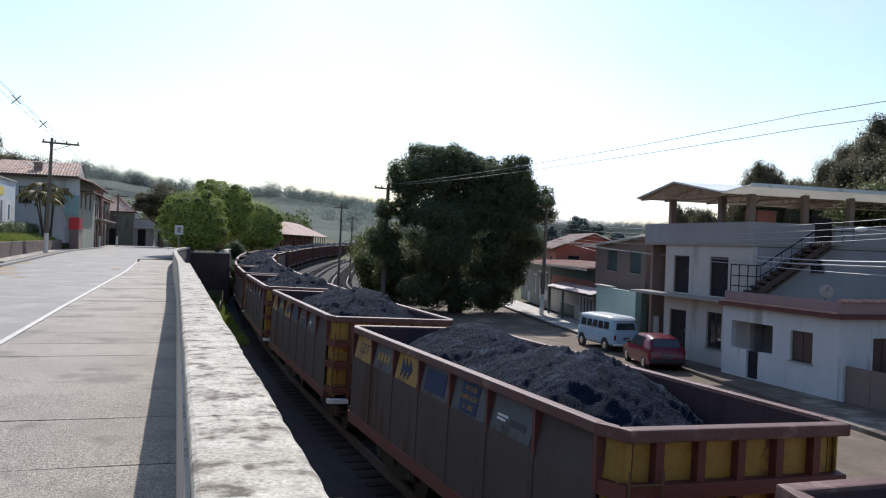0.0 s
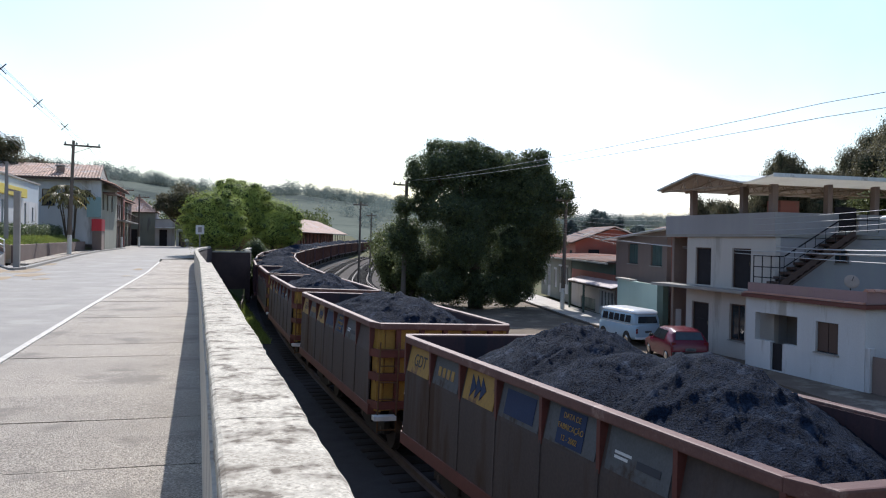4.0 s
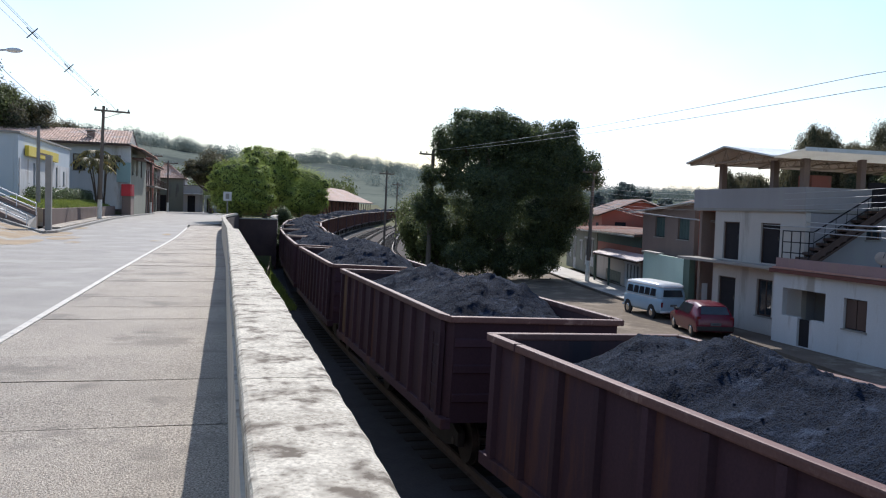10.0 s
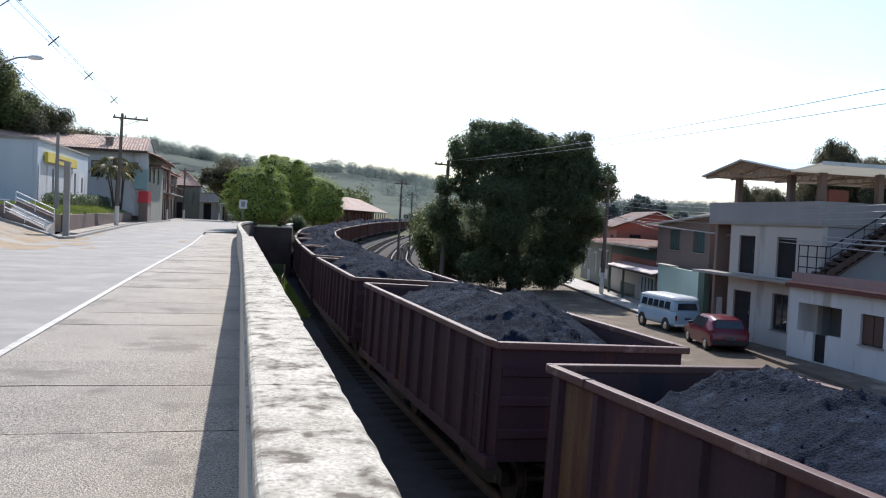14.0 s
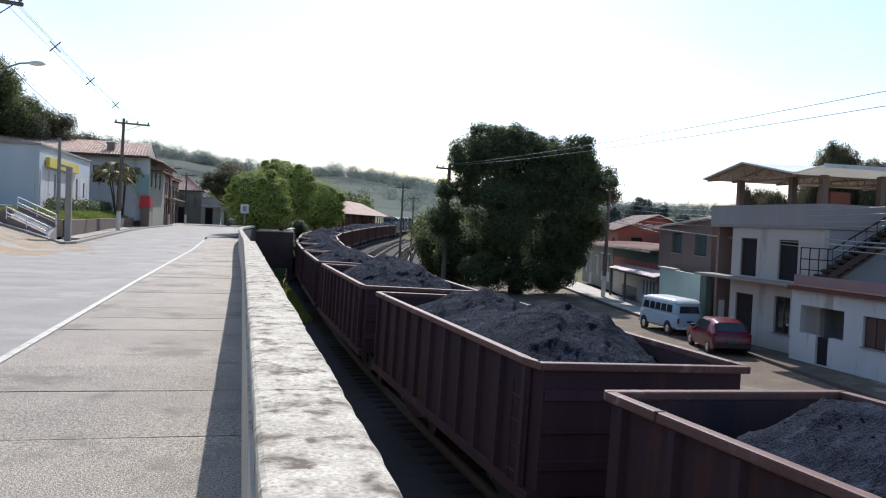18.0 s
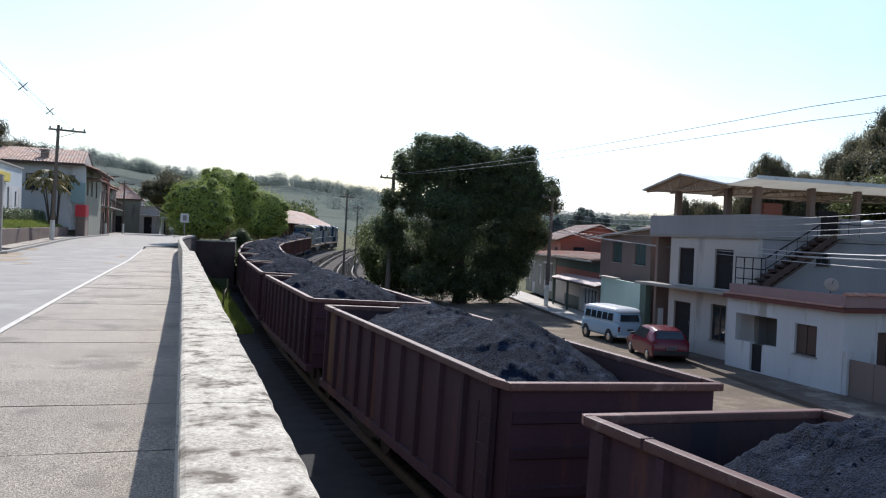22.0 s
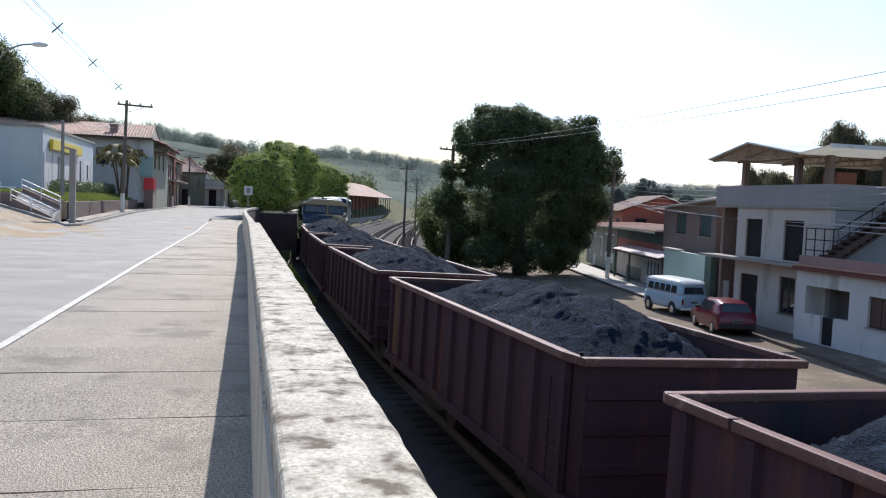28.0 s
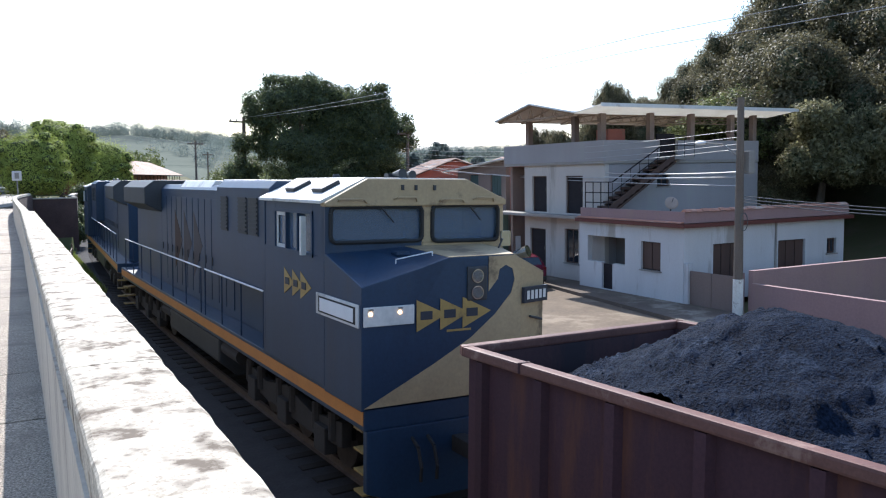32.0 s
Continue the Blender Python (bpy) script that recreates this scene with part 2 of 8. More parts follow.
LOCO_WHITE = material("off-white cab roof", (0.70, 0.70, 0.68), (0.5, 0.5, 0.48), 0.45, scale=1.5, fine=14, bump=0.05, wear=(0.3, 0.29, 0.27), wear_amount=0.25)
LOCO_DARK = material("sooty dark grey steel", (0.05, 0.055, 0.062), (0.03, 0.032, 0.036), 0.55, 0.2, scale=2, fine=20, bump=0.1)
ORANGE = material("orange sill stripe", (0.55, 0.22, 0.04), (0.4, 0.15, 0.03), 0.5, scale=2)
RAIL_WHITE = material("white handrail paint", (0.78, 0.78, 0.78), (0.6, 0.6, 0.6), 0.4, scale=6)
BLACK = material("black rubber", (0.02, 0.02, 0.02), None, 0.7, bump=0)
CHROME = material("dull chrome", (0.6, 0.6, 0.6), None, 0.2, 1.0, bump=0)
LAMP_ON = glow_material("lit lamp lens", (1.0, 0.6, 0.3), 3.0)
LENS = glass_material("lamp lens", (0.8, 0.82, 0.85))
GLASS = glass_material("blue-tinted window glass", (0.20, 0.28, 0.40), 0.08, 0.6)
DARK_GLASS = material("dark window glass", (0.03, 0.04, 0.05), (0.02, 0.025, 0.03), 0.08, bump=0, spec=0.8)
LETTER_DARK = material("dark lettering paint", (0.03, 0.035, 0.05), None, 0.6, bump=0)
LETTER_WHITE = material("white lettering paint", (0.75, 0.75, 0.72), None, 0.6, bump=0)
BOARD_BLUE = material("blue sign board", (0.022, 0.042, 0.105), (0.015, 0.03, 0.075), 0.55, scale=3, spec=0.2)
BOARD_WHITE = material("grimy white sign board", (0.135, 0.14, 0.145), (0.085, 0.088, 0.09), 0.65, scale=3, wear=(0.06, 0.045, 0.036), wear_amount=0.35, spec=0.2)
PLASTER_WHITE = material("white painted plaster", (0.62, 0.61, 0.61), (0.48, 0.47, 0.465), 0.85, scale=0.7, fine=20, bump=0.2, wear=(0.36, 0.33, 0.30), wear_amount=0.3, wear_scale=0.8, streak=True)
PLASTER_GREY = material("light grey plaster", (0.35, 0.33, 0.335), (0.275, 0.26, 0.262), 0.85, scale=0.7, fine=20, bump=0.15, wear=(0.33, 0.32, 0.31), wear_amount=0.25, wear_scale=0.7, streak=True)
PLASTER_CREAM = material("off-white plaster", (0.55, 0.50, 0.455), (0.43, 0.39, 0.35), 0.85, scale=0.7, fine=20, bump=0.2, wear=(0.36, 0.32, 0.28), wear_amount=0.24, wear_scale=0.7, streak=True)
PLASTER_BLUE = material("pale blue-grey plaster", (0.52, 0.565, 0.60), (0.43, 0.47, 0.505), 0.85, scale=0.5, fine=18, bump=0.12, streak=True)
PLASTER_TEAL = material("blue-green plaster", (0.3, 0.43, 0.43), (0.24, 0.34, 0.34), 0.85, scale=0.5, fine=18, bump=0.12)
PLASTER_GREEN = material("pale green plaster", (0.5, 0.62, 0.54), (0.4, 0.5, 0.43), 0.85, scale=0.6, fine=18, bump=0.12, streak=True)
PLASTER_RED = material("brick-red plaster", (0.38, 0.13, 0.09), (0.28, 0.1, 0.075), 0.85, scale=0.6, fine=18, bump=0.15, wear=(0.26, 0.13, 0.1), wear_amount=0.3)
PLASTER_DARK_GREEN = material("dull dark green plaster", (0.085, 0.125, 0.10), (0.06, 0.09, 0.075), 0.85, scale=0.6, fine=18, bump=0.15, streak=True)
PLASTER_OLIVE = material("grey olive plaster", (0.25, 0.25, 0.20), (0.18, 0.18, 0.145), 0.85, scale=0.6, fine=18, bump=0.15, wear=(0.15, 0.14, 0.12), wear_amount=0.3, streak=True)
PLASTER_BROWN = material("brown rendered wall", (0.25, 0.18, 0.15), (0.175, 0.13, 0.11), 0.9, scale=0.6, fine=18, bump=0.2, streak=True)
PLASTER_PINK = material("dusty pink plaster", (0.34, 0.22, 0.212), (0.255, 0.163, 0.16), 0.85, scale=0.6, fine=18, bump=0.12, wear=(0.3, 0.2, 0.18), wear_amount=0.3, wear_scale=0.7, streak=True)
GARDEN_WALL = material("dark brown garden wall render", (0.15, 0.10, 0.085), (0.095, 0.065, 0.056), 0.9, scale=0.8, fine=18, bump=0.2, streak=True)
CONCRETE_RAW = material("raw concrete", (0.33, 0.31, 0.28), (0.24, 0.22, 0.2), 0.9, scale=1.5, fine=20, bump=0.3)
BRICK_WALL = material("dark old brick retaining wall", (0.10, 0.062, 0.056), (0.055, 0.035, 0.034), 0.95, scale=1.0, fine=12, bump=0.7, depth=0.04)
TILE = material("clay roof tile", (0.52, 0.25, 0.165), (0.36, 0.17, 0.115), 0.85, scale=1.2, fine=12, bump=0.3, wear=(0.45, 0.34, 0.27), wear_amount=0.4, wear_scale=0.6, vary=0.2, island=True)
TILE_PALE = material("sun-bleached clay roof tile", (0.58, 0.40, 0.31), (0.45, 0.29, 0.215), 0.85, scale=1.2, fine=12, bump=0.3, wear=(0.5, 0.42, 0.38), wear_amount=0.4, wear_scale=0.6, vary=0.15, island=True)
SHEET = material("white metal roofing sheet", (0.80, 0.80, 0.78), (0.62, 0.61, 0.58), 0.4, scale=0.8, fine=12, bump=0.05, wear=(0.45, 0.42, 0.38), wear_amount=0.2)
AWNING = material("pale pink ribbed awning sheet", (0.74, 0.60, 0.58), (0.60, 0.44, 0.42), 0.5, scale=1.0, fine=12, bump=0.1, wear=(0.5, 0.3, 0.28), wear_amount=0.25)
SHEET_CLEAR = material("white translucent roofing sheet", (0.82, 0.80, 0.74), (0.66, 0.63, 0.57), 0.5, scale=0.8, fine=12, bump=0.05, translucent=0.55)
SOFFIT = material("brown roof underside", (0.47, 0.37, 0.28), (0.33, 0.255, 0.19), 0.8, scale=1.5, fine=14, bump=0.15)
TRUSS = material("rusty brown steel truss", (0.34, 0.25, 0.17), (0.23, 0.165, 0.115), 0.6, scale=3)
WOOD_DARK = material("dark stained wood", (0.10, 0.055, 0.04), (0.06, 0.035, 0.026), 0.7, scale=2, fine=25, streak=True)
WOOD_POLE = material("weathered grey timber", (0.19, 0.155, 0.125), (0.11, 0.085, 0.07), 0.9, scale=2, fine=30, bump=0.4, streak=True)
CONCRETE_POLE = material("grey concrete pole", (0.3, 0.28, 0.26), (0.22, 0.205, 0.19), 0.9, scale=2, fine=22, bump=0.2)
WHITEWASH = material("whitewashed pole foot", (0.75, 0.74, 0.7), (0.58, 0.56, 0.5), 0.9, scale=4, fine=20, bump=0.2, wear=(0.35, 0.3, 0.25), wear_amount=0.25, wear_scale=4)
WIRE = material("dull cable", (0.09, 0.09, 0.095), None, 0.5, bump=0)
WIRE_BRIGHT = material("bare aluminium cable", (0.5, 0.5, 0.5), None, 0.55, 0.4, bump=0)
DISH = material("weathered tan dish", (0.42, 0.32, 0.26), (0.32, 0.24, 0.195), 0.7, scale=4, bump=0)
CERAMIC = material("grey porcelain insulator", (0.35, 0.34, 0.33), None, 0.3, bump=0)
SHUTTER = material("dark painted shutter", (0.032, 0.027, 0.03), (0.02, 0.018, 0.02), 0.7, scale=3, spec=0.15)
# Plaster colour lowered to carry the shade inside the porch.
INTERIOR = material("interior plaster darkened as shade", (0.2, 0.18, 0.17), (0.14, 0.13, 0.12), 0.9, scale=1)
SHOP_RED = material("bright red shop paint", (0.6, 0.035, 0.045), (0.45, 0.03, 0.04), 0.6, scale=1)
SIGN_YELLOW = material("yellow sign face", (0.72, 0.56, 0.05), (0.58, 0.44, 0.05), 0.5, scale=2)
BARK = material("rough bark", (0.12, 0.09, 0.065), (0.065, 0.05, 0.038), 0.95, scale=3, fine=18, bump=0.8, depth=0.04, streak=True)
LEAF_DARK = material("dark green leaves", (0.13, 0.16, 0.085), (0.082, 0.108, 0.06), 0.5, bump=0, scale=0.5, fine=4, vary=0.3, island=True, translucent=0.52, spec=0.25)
LEAF_LIME = material("fresh lime-green leaves", (0.44, 0.50, 0.12), (0.26, 0.32, 0.07), 0.6, bump=0, scale=0.6, fine=5, vary=0.16, island=True, translucent=0.3, spec=0.08)
LEAF_MID = material("mid green leaves", (0.165, 0.185, 0.07), (0.10, 0.118, 0.046), 0.55, bump=0, scale=0.5, fine=4, vary=0.5, island=True, translucent=0.4, spec=0.15)
SHUTTER_GREEN = material("dull green shutter paint", (0.07, 0.11, 0.10), (0.045, 0.075, 0.07), 0.6, scale=3)
LEAF_OLIVE = material("dull olive leaves", (0.16, 0.145, 0.08), (0.095, 0.088, 0.052), 0.55, bump=0, scale=0.5, fine=4, vary=0.5, island=True, translucent=0.4, spec=0.25)
LEAF_PALE = material("pale olive drooping leaves", (0.26, 0.245, 0.13), (0.16, 0.155, 0.08), 0.55, bump=0, scale=0.5, fine=4, vary=0.4, island=True, translucent=0.45, spec=0.2)
LEAF_DRY = material("yellowing palm fronds", (0.27, 0.2, 0.07), (0.16, 0.15, 0.04), 0.6, bump=0, scale=1, vary=0.4, island=True, translucent=0.3)
# Darker leaf colours that stand in for shade deep inside the crowns.
LEAF_CORE = material("foliage darkened as crown shade", (0.05, 0.068, 0.03), (0.03, 0.042, 0.02), 0.9, scale=1.5, fine=8, bump=0.6, depth=0.1)
LEAF_CORE_LIME = material("lime foliage darkened as crown shade", (0.06, 0.08, 0.022), (0.035, 0.05, 0.014), 0.9, scale=1.5, fine=8, bump=0.6, depth=0.1)
# Far hill and wood colours, paled and greyed to carry distance haze.
HILL_HAZED = material("far pasture hillside paled by haze", (0.19, 0.205, 0.165), (0.14, 0.153, 0.13), 1.0, scale=0.02, fine=0.3, bump=0, wear=(0.09, 0.102, 0.092), wear_amount=0.5, wear_scale=0.012, spec=0.0)
FAR_LEAF_HAZED = material("far woodland greyed by haze", (0.20, 0.235, 0.215), (0.145, 0.175, 0.165), 0.95, bump=0, scale=0.1, vary=0.08, island=True, spec=0.1, translucent=0.6)
VAN_BLUE = material("pale blue car paint", (0.35, 0.47, 0.57), (0.30, 0.41, 0.50), 0.3, scale=2, bump=0)
VAN_WHITE = material("white car paint", (0.8, 0.8, 0.8), (0.74, 0.74, 0.74), 0.25, scale=2, bump=0)
CAR_RED = material("deep red car paint", (0.125, 0.005, 0.024), (0.095, 0.005, 0.018), 0.25, scale=2, bump=0)
CAR_GREY = material("grey car paint", (0.25, 0.28, 0.32), None, 0.25, bump=0)
TAIL_RED = material("red lamp lens", (0.16, 0.008, 0.01), None, 0.15, bump=0)

# ---- mesh builder ----
class Mesh:
    """Collects vertices and faces for one part."""

    def __init__(self):
        self.v, self.f = [], []

    def add(self, verts, faces):
        k = len(self.v)
        self.v += [tuple(p) for p in verts]
        self.f += [tuple(i + k for i in f) for f in faces]
        return self

    def box(self, x0, x1, y0, y1, z0, z1, m=None):
        vs = [Vector((x, y, z)) for z in (z0, z1) for x, y in ((x0, y0), (x1, y0), (x1, y1), (x0, y1))]
        if m:
            vs = [m @ p for p in vs]
        return self.add(vs, [(3, 2, 1, 0), (4, 5, 6, 7), (0, 1, 5, 4), (1, 2, 6, 5), (2, 3, 7, 6), (3, 0, 4, 7)])

    def prism(self, outline, axis, a, b):
        """A closed outline of (u, v) pairs drawn out along an axis from a to b."""
        def at(u, v, w):
            return {"x": (w, u, v), "y": (u, w, v), "z": (u, v, w)}[axis]
        n = len(outline)
        vs = [at(u, v, a) for u, v in outline] + [at(u, v, b) for u, v in outline]
        fs = [tuple(range(n)), tuple(range(2 * n - 1, n - 1, -1))]
        fs += [(i, n + i, n + (i + 1) % n, (i + 1) % n) for i in range(n)]
        return self.add(vs, fs)

    def tube(self, p0, p1, r0, r1=None, n=8):
        r1 = r0 if r1 is None else r1
        p0, p1 = Vector(p0), Vector(p1)
        q = (p1 - p0).to_track_quat("Z", "Y")
        vs = []
        for p, r in ((p0, r0), (p1, r1)):
            for i in range(n):
                a = 2 * math.pi * i / n
                vs.append(p + q @ Vector((r * math.cos(a), r * math.sin(a), 0)))
        fs = [(i, (i + 1) % n, n + (i + 1) % n, n + i) for i in range(n)]
        fs += [tuple(range(n - 1, -1, -1)), tuple(range(n, 2 * n))]
        return self.add(vs, fs)

    def strip(self, points, r, n=6):
        for a, b in zip(points[:-1], points[1:]):
            self.tube(a, b, r, r, n)
        return self

    def ball(self, c, rx, ry, rz, nu=12, nv=8, lumps=0.0, seed=0):
        vs = []
        for j in range(nv + 1):
            for i in range(nu):
                a, b = 2 * math.pi * i / nu, math.pi * j / nv
                d = Vector((math.sin(b) * math.cos(a), math.sin(b) * math.sin(a), math.cos(b)))
                k = 1 + lumps * noise.noise(d * 2.3 + Vector((seed, seed * 0.7, 0)))
                vs.append((c[0] + rx * d.x * k, c[1] + ry * d.y * k, c[2] + rz * d.z * k))
        fs = [(j * nu + i, (j + 1) * nu + i, (j + 1) * nu + (i + 1) % nu, j * nu + (i + 1) % nu) for j in range(nv) for i in range(nu)]
        return self.add(vs, fs)

    def data(self, name, mat, bevel=0.0, smooth=False, segs=2):
        me = bpy.data.meshes.new(name)
        me.from_pydata(self.v, [], self.f)
        bm = bmesh.new()
        bm.from_mesh(me)
        bmesh.ops.remove_doubles(bm, verts=bm.verts, dist=1e-5)
        bmesh.ops.recalc_face_normals(bm, faces=bm.faces)
        if bevel:
            edges = [e for e in bm.edges if len(e.link_faces) == 2 and e.calc_face_angle(0) > 0.5]
            bmesh.ops.bevel(bm, geom=edges, offset=bevel, segments=segs, affect="EDGES", profile=0.6, clamp_overlap=True)
        bm.to_mesh(me)
        bm.free()
        if smooth:
            me.polygons.foreach_set("use_smooth", [True] * len(me.polygons))
            me.set_sharp_from_angle(angle=radians(38))
        me.materials.append(mat)
        return me

    def raw(self, name, mat, smooth=False):
        """The mesh as it is, for large ones."""
        me = bpy.data.meshes.new(name)
        me.from_pydata(self.v, [], self.f)
        if smooth:
            me.polygons.foreach_set("use_smooth", [True] * len(me.polygons))
        me.materials.append(mat)
        return me


def part(name, mesh, mat, parent=None, label="", bevel=0.0, smooth=False, at=None, segs=2):
    me = mesh.data(name, mat, bevel, smooth, segs) if isinstance(mesh, Mesh) else mesh
    ob = new(name, me)
    if parent:
        ob.parent = parent
    if at is not None:
        ob.matrix_basis = at
    if label:
        ob["label"] = label
    return ob


def thing(name, label, category, group="", at=None):
    ob = new(name)
    ob.empty_display_size = 0.3
    if at is not None:
        ob.matrix_basis = at
    return tagged(ob, label, category, group)


def lone(name, mesh, mat, label, category, group="", kind="", bevel=0.0, smooth=False, at=None):
    return tagged(part(name, mesh, mat, None, "", bevel, smooth, at), label, category, group, kind)


def bx(*a):
    return Mesh().box(*a)


# ---- plan: levels and the railway's line ----
ROAD_FALL = -0.006      # the raised pavement falls a little ahead
STREET_Z = -3.27        # the lower street
TRACK_KNOTS = [(-420, 62.0), (-200, 28.0), (-60, 11.1), (-20, 6.75), (-6, 5.35), (0, 4.78), (6, 4.22), (10, 3.9), (15, 3.59), (20, 3.37), (25, 3.21), (30, 3.13), (35, 3.12), (40, 3.18),
               (50, 3.45), (60, 3.9), (70, 4.7), (78, 5.45), (86, 6.5), (96, 8.5), (114, 12.7), (130, 16.7), (155, 23.6), (200, 36.9), (300, 67.0), (520, 134.0)]
RAIL_KNOTS = [(-420, -3.19), (50, -3.19), (62, -3.17), (75, -3.12), (86, -3.0), (96, -2.9), (114, -2.73), (130, -2.6), (155, -2.42), (243, -2.25), (520, -2.2)]


def glide(knots, y):
    """A smooth curve through (y, value) knots."""
    ys = [k[0] for k in knots]
    i = max(0, min(len(ys) - 2, int(np.searchsorted(ys, y)) - 1))

    def slope(j):
        if j <= 0 or j >= len(ys) - 1:
            j = min(max(j, 1), len(ys) - 2)
        return (knots[j + 1][1] - knots[j - 1][1]) / (ys[j + 1] - ys[j - 1])
    h = ys[i + 1] - ys[i]
    u = (y - ys[i]) / h
    a, b = knots[i][1], knots[i + 1][1]
    return (2 * u**3 - 3 * u**2 + 1) * a + (u**3 - 2 * u**2 + u) * h * slope(i) + (3 * u**2 - 2 * u**3) * b + (u**3 - u**2) * h * slope(i + 1)


line_y = np.arange(-400.0, 500.0, 1.0)
line_x = np.array([glide(TRACK_KNOTS, y) for y in line_y]) + 1.62
line_z = np.array([glide(RAIL_KNOTS, y) for y in line_y])
line_s = np.concatenate([[0], np.cumsum(np.hypot(np.diff(line_x), np.diff(line_y)))])
line_s -= np.interp(0.0, line_y, line_s)


def on_line(s, off=0.0):
    """Place on the railway's middle line at s metres, and its heading away from the camera."""
    x, y, z = (float(np.interp(s, line_s, c)) for c in (line_x, line_y, line_z))
    x1, y1 = (float(np.interp(s + 2, line_s, c)) for c in (line_x, line_y))
    x0, y0 = (float(np.interp(s - 2, line_s, c)) for c in (line_x, line_y))
    h = math.atan2(x1 - x0, y1 - y0)
    return x + off * math.cos(h), y - off * math.sin(h), z, h


CANT = 1.7


def car_pose(s, half):
    """Pose of a vehicle whose bogies stand half metres before and behind s; its front looks along its own -y, or back if half is negative."""
    turn = 0 if half > 0 else 180
    half = abs(half)
    xa, ya, za, _ = on_line(s - half)
    xb, yb, zb, _ = on_line(s + half)
    h = math.degrees(math.atan2(xb - xa, yb - ya))
    return pose((xa + xb) / 2, (ya + yb) / 2, (za + zb) / 2, math.degrees(math.atan2(zb - za, 2 * half)), CANT, -h) @ pose(0, 0, 0, 0, 0, turn)


WALL_KNOTS = [(-80, 0.0), (10, 0.0), (21, 0.0), (32, -0.1), (42, -0.18), (48, -0.18), (53, 0.02), (58, 0.42), (64, 1.0), (72, 1.6)]


def wall_x(y):
    """How far the parapet strays from its straight line."""
    return 0.0 if y < 21 else glide(WALL_KNOTS, y)


def bank(y):
    """x of the edge between the raised road and the railway cutting."""
    if y < 62:
        return 0.32 + wall_x(y)
    return 3.7 if y < 68 else glide(TRACK_KNOTS, y) - 0.75


def ground_z(x, y):
    low, high = STREET_Z - 0.12, -0.12 + max(ROAD_FALL * min(max(y, 0), 40), -0.24)
    edge = bank(y)
    k = min(1.0, max(0.0, (edge - 0.02 - x) / 0.16))
    if y > 66:
        k = min(1.0, max(0.0, (edge - 0.1 - x) / 3.0))
    z = low + (high - low) * k
    if y > 70 and x > edge:                       # the valley floor rises slowly with the railway
        z = max(z, low + min(1.0, (y - 70) * 0.0085))
    if x < -9.5 and y > 8:                        # raised plots left of the road
        z += min(1.3, (-9.5 - x) * 0.4)
    if x < -17:
        z += min(14, (-17 - x) * 0.33) * min(1.0, max(0.0, (190 - math.hypot(x, y)) / 80))
    if x > 31 and y < 75:                         # wooded slope behind the houses
        z += min(16.0, (x - 31) * 0.42) * min(1, max(0.0, (75 - y) / 25)) * min(1, max(0.0, (y + 60) / 40))
    if edge - 0.2 < x < 8.3 and k < 0.5 and y < 66:           # the cutting under the track
        z -= 0.35
    d = math.hypot(x, y)
    if d > 180:                                   # far hills
        a = math.degrees(math.atan2(x, y))
        amp = float(np.interp(a, [-180, -60, -12, -6, -2, 0.7, 3.5, 6.7, 10, 13.4, 16.5, 22, 30, 45, 80, 180], [16, 26, 36, 33, 29, 27, 26, 28, 24, 20, 16, 14, 14, 15, 24, 16]))
        z += min(1.0, (d - 180) / 320) ** 1.4 * amp
        z += min(1.0, (d - 180) / 200) * 3 * noise.noise(Vector((x * 0.008, y * 0.008, 0)))
    return z


def build_ground():
    xs = np.concatenate([np.linspace(-1500, -140, 26), np.linspace(-130, -20, 28), np.arange(-18, -1, 1.2), [-0.5], np.arange(-0.3, 0.6, 0.06), np.arange(0.6, 6.0, 0.2),
                         np.arange(6, 36, 1.5), np.linspace(37, 130, 30), np.linspace(140, 1500, 28)])
    ys = np.concatenate([np.linspace(-1200, -60, 14), np.arange(-50, 28, 3.0), [29.0, 31.0], np.arange(33, 70, 1.5), np.arange(70, 130, 3.0), np.linspace(135, 320, 26), np.linspace(335, 1600, 30)])
    m = Mesh()
    nx = len(xs)
    m.v = [(float(x), float(y), ground_z(float(x), float(y))) for y in ys for x in xs]
    m.f = [(j * nx + i, j * nx + i + 1, (j + 1) * nx + i + 1, (j + 1) * nx + i) for j in range(len(ys) - 1) for i in range(nx - 1)]
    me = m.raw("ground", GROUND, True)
    # faces beyond 240 m take the haze-paled hill colour
    me.materials.append(HILL_HAZED)
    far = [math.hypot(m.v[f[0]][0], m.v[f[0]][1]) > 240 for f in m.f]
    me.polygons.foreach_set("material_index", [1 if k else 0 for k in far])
    tagged(part("ground", me, None), "grass and bare earth rolling to far hills", "ground", kind="structure")


build_ground()


# ---- raised road, pavement and parapet ----
def fall(y):
    return ROAD_FALL * max(y, 0) if y < 40 else ROAD_FALL * 40 * max(0.0, (62 - y) / 22)


def ribbon(x0, x1, ys, lift, thick):
    """A strip of ground cover from y to y, edges given as functions of y."""
    m = Mesh()
    for y in ys:
        for x, z in ((x0(y), lift), (x1(y), lift), (x1(y), lift - thick), (x0(y), lift - thick)):
            m.v.append((x, y, z + fall(y)))
    for i in range(len(ys) - 1):
        k = i * 4
        for a in range(4):
            b = (a + 1) % 4
            m.f.append((k + a, k + b, k + 4 + b, k + 4 + a))
    m.f += [(0, 3, 2, 1), (len(m.v) - 4, len(m.v) - 3, len(m.v) - 2, len(m.v) - 1)]
    return m


def line_edge(y):
    """The white line along the pavement's outer edge."""
    near = -2.33 + 0.005 * max(0.0, y - 20)
    return near if y < 52 else near - 0.0055 * (y - 52) ** 2


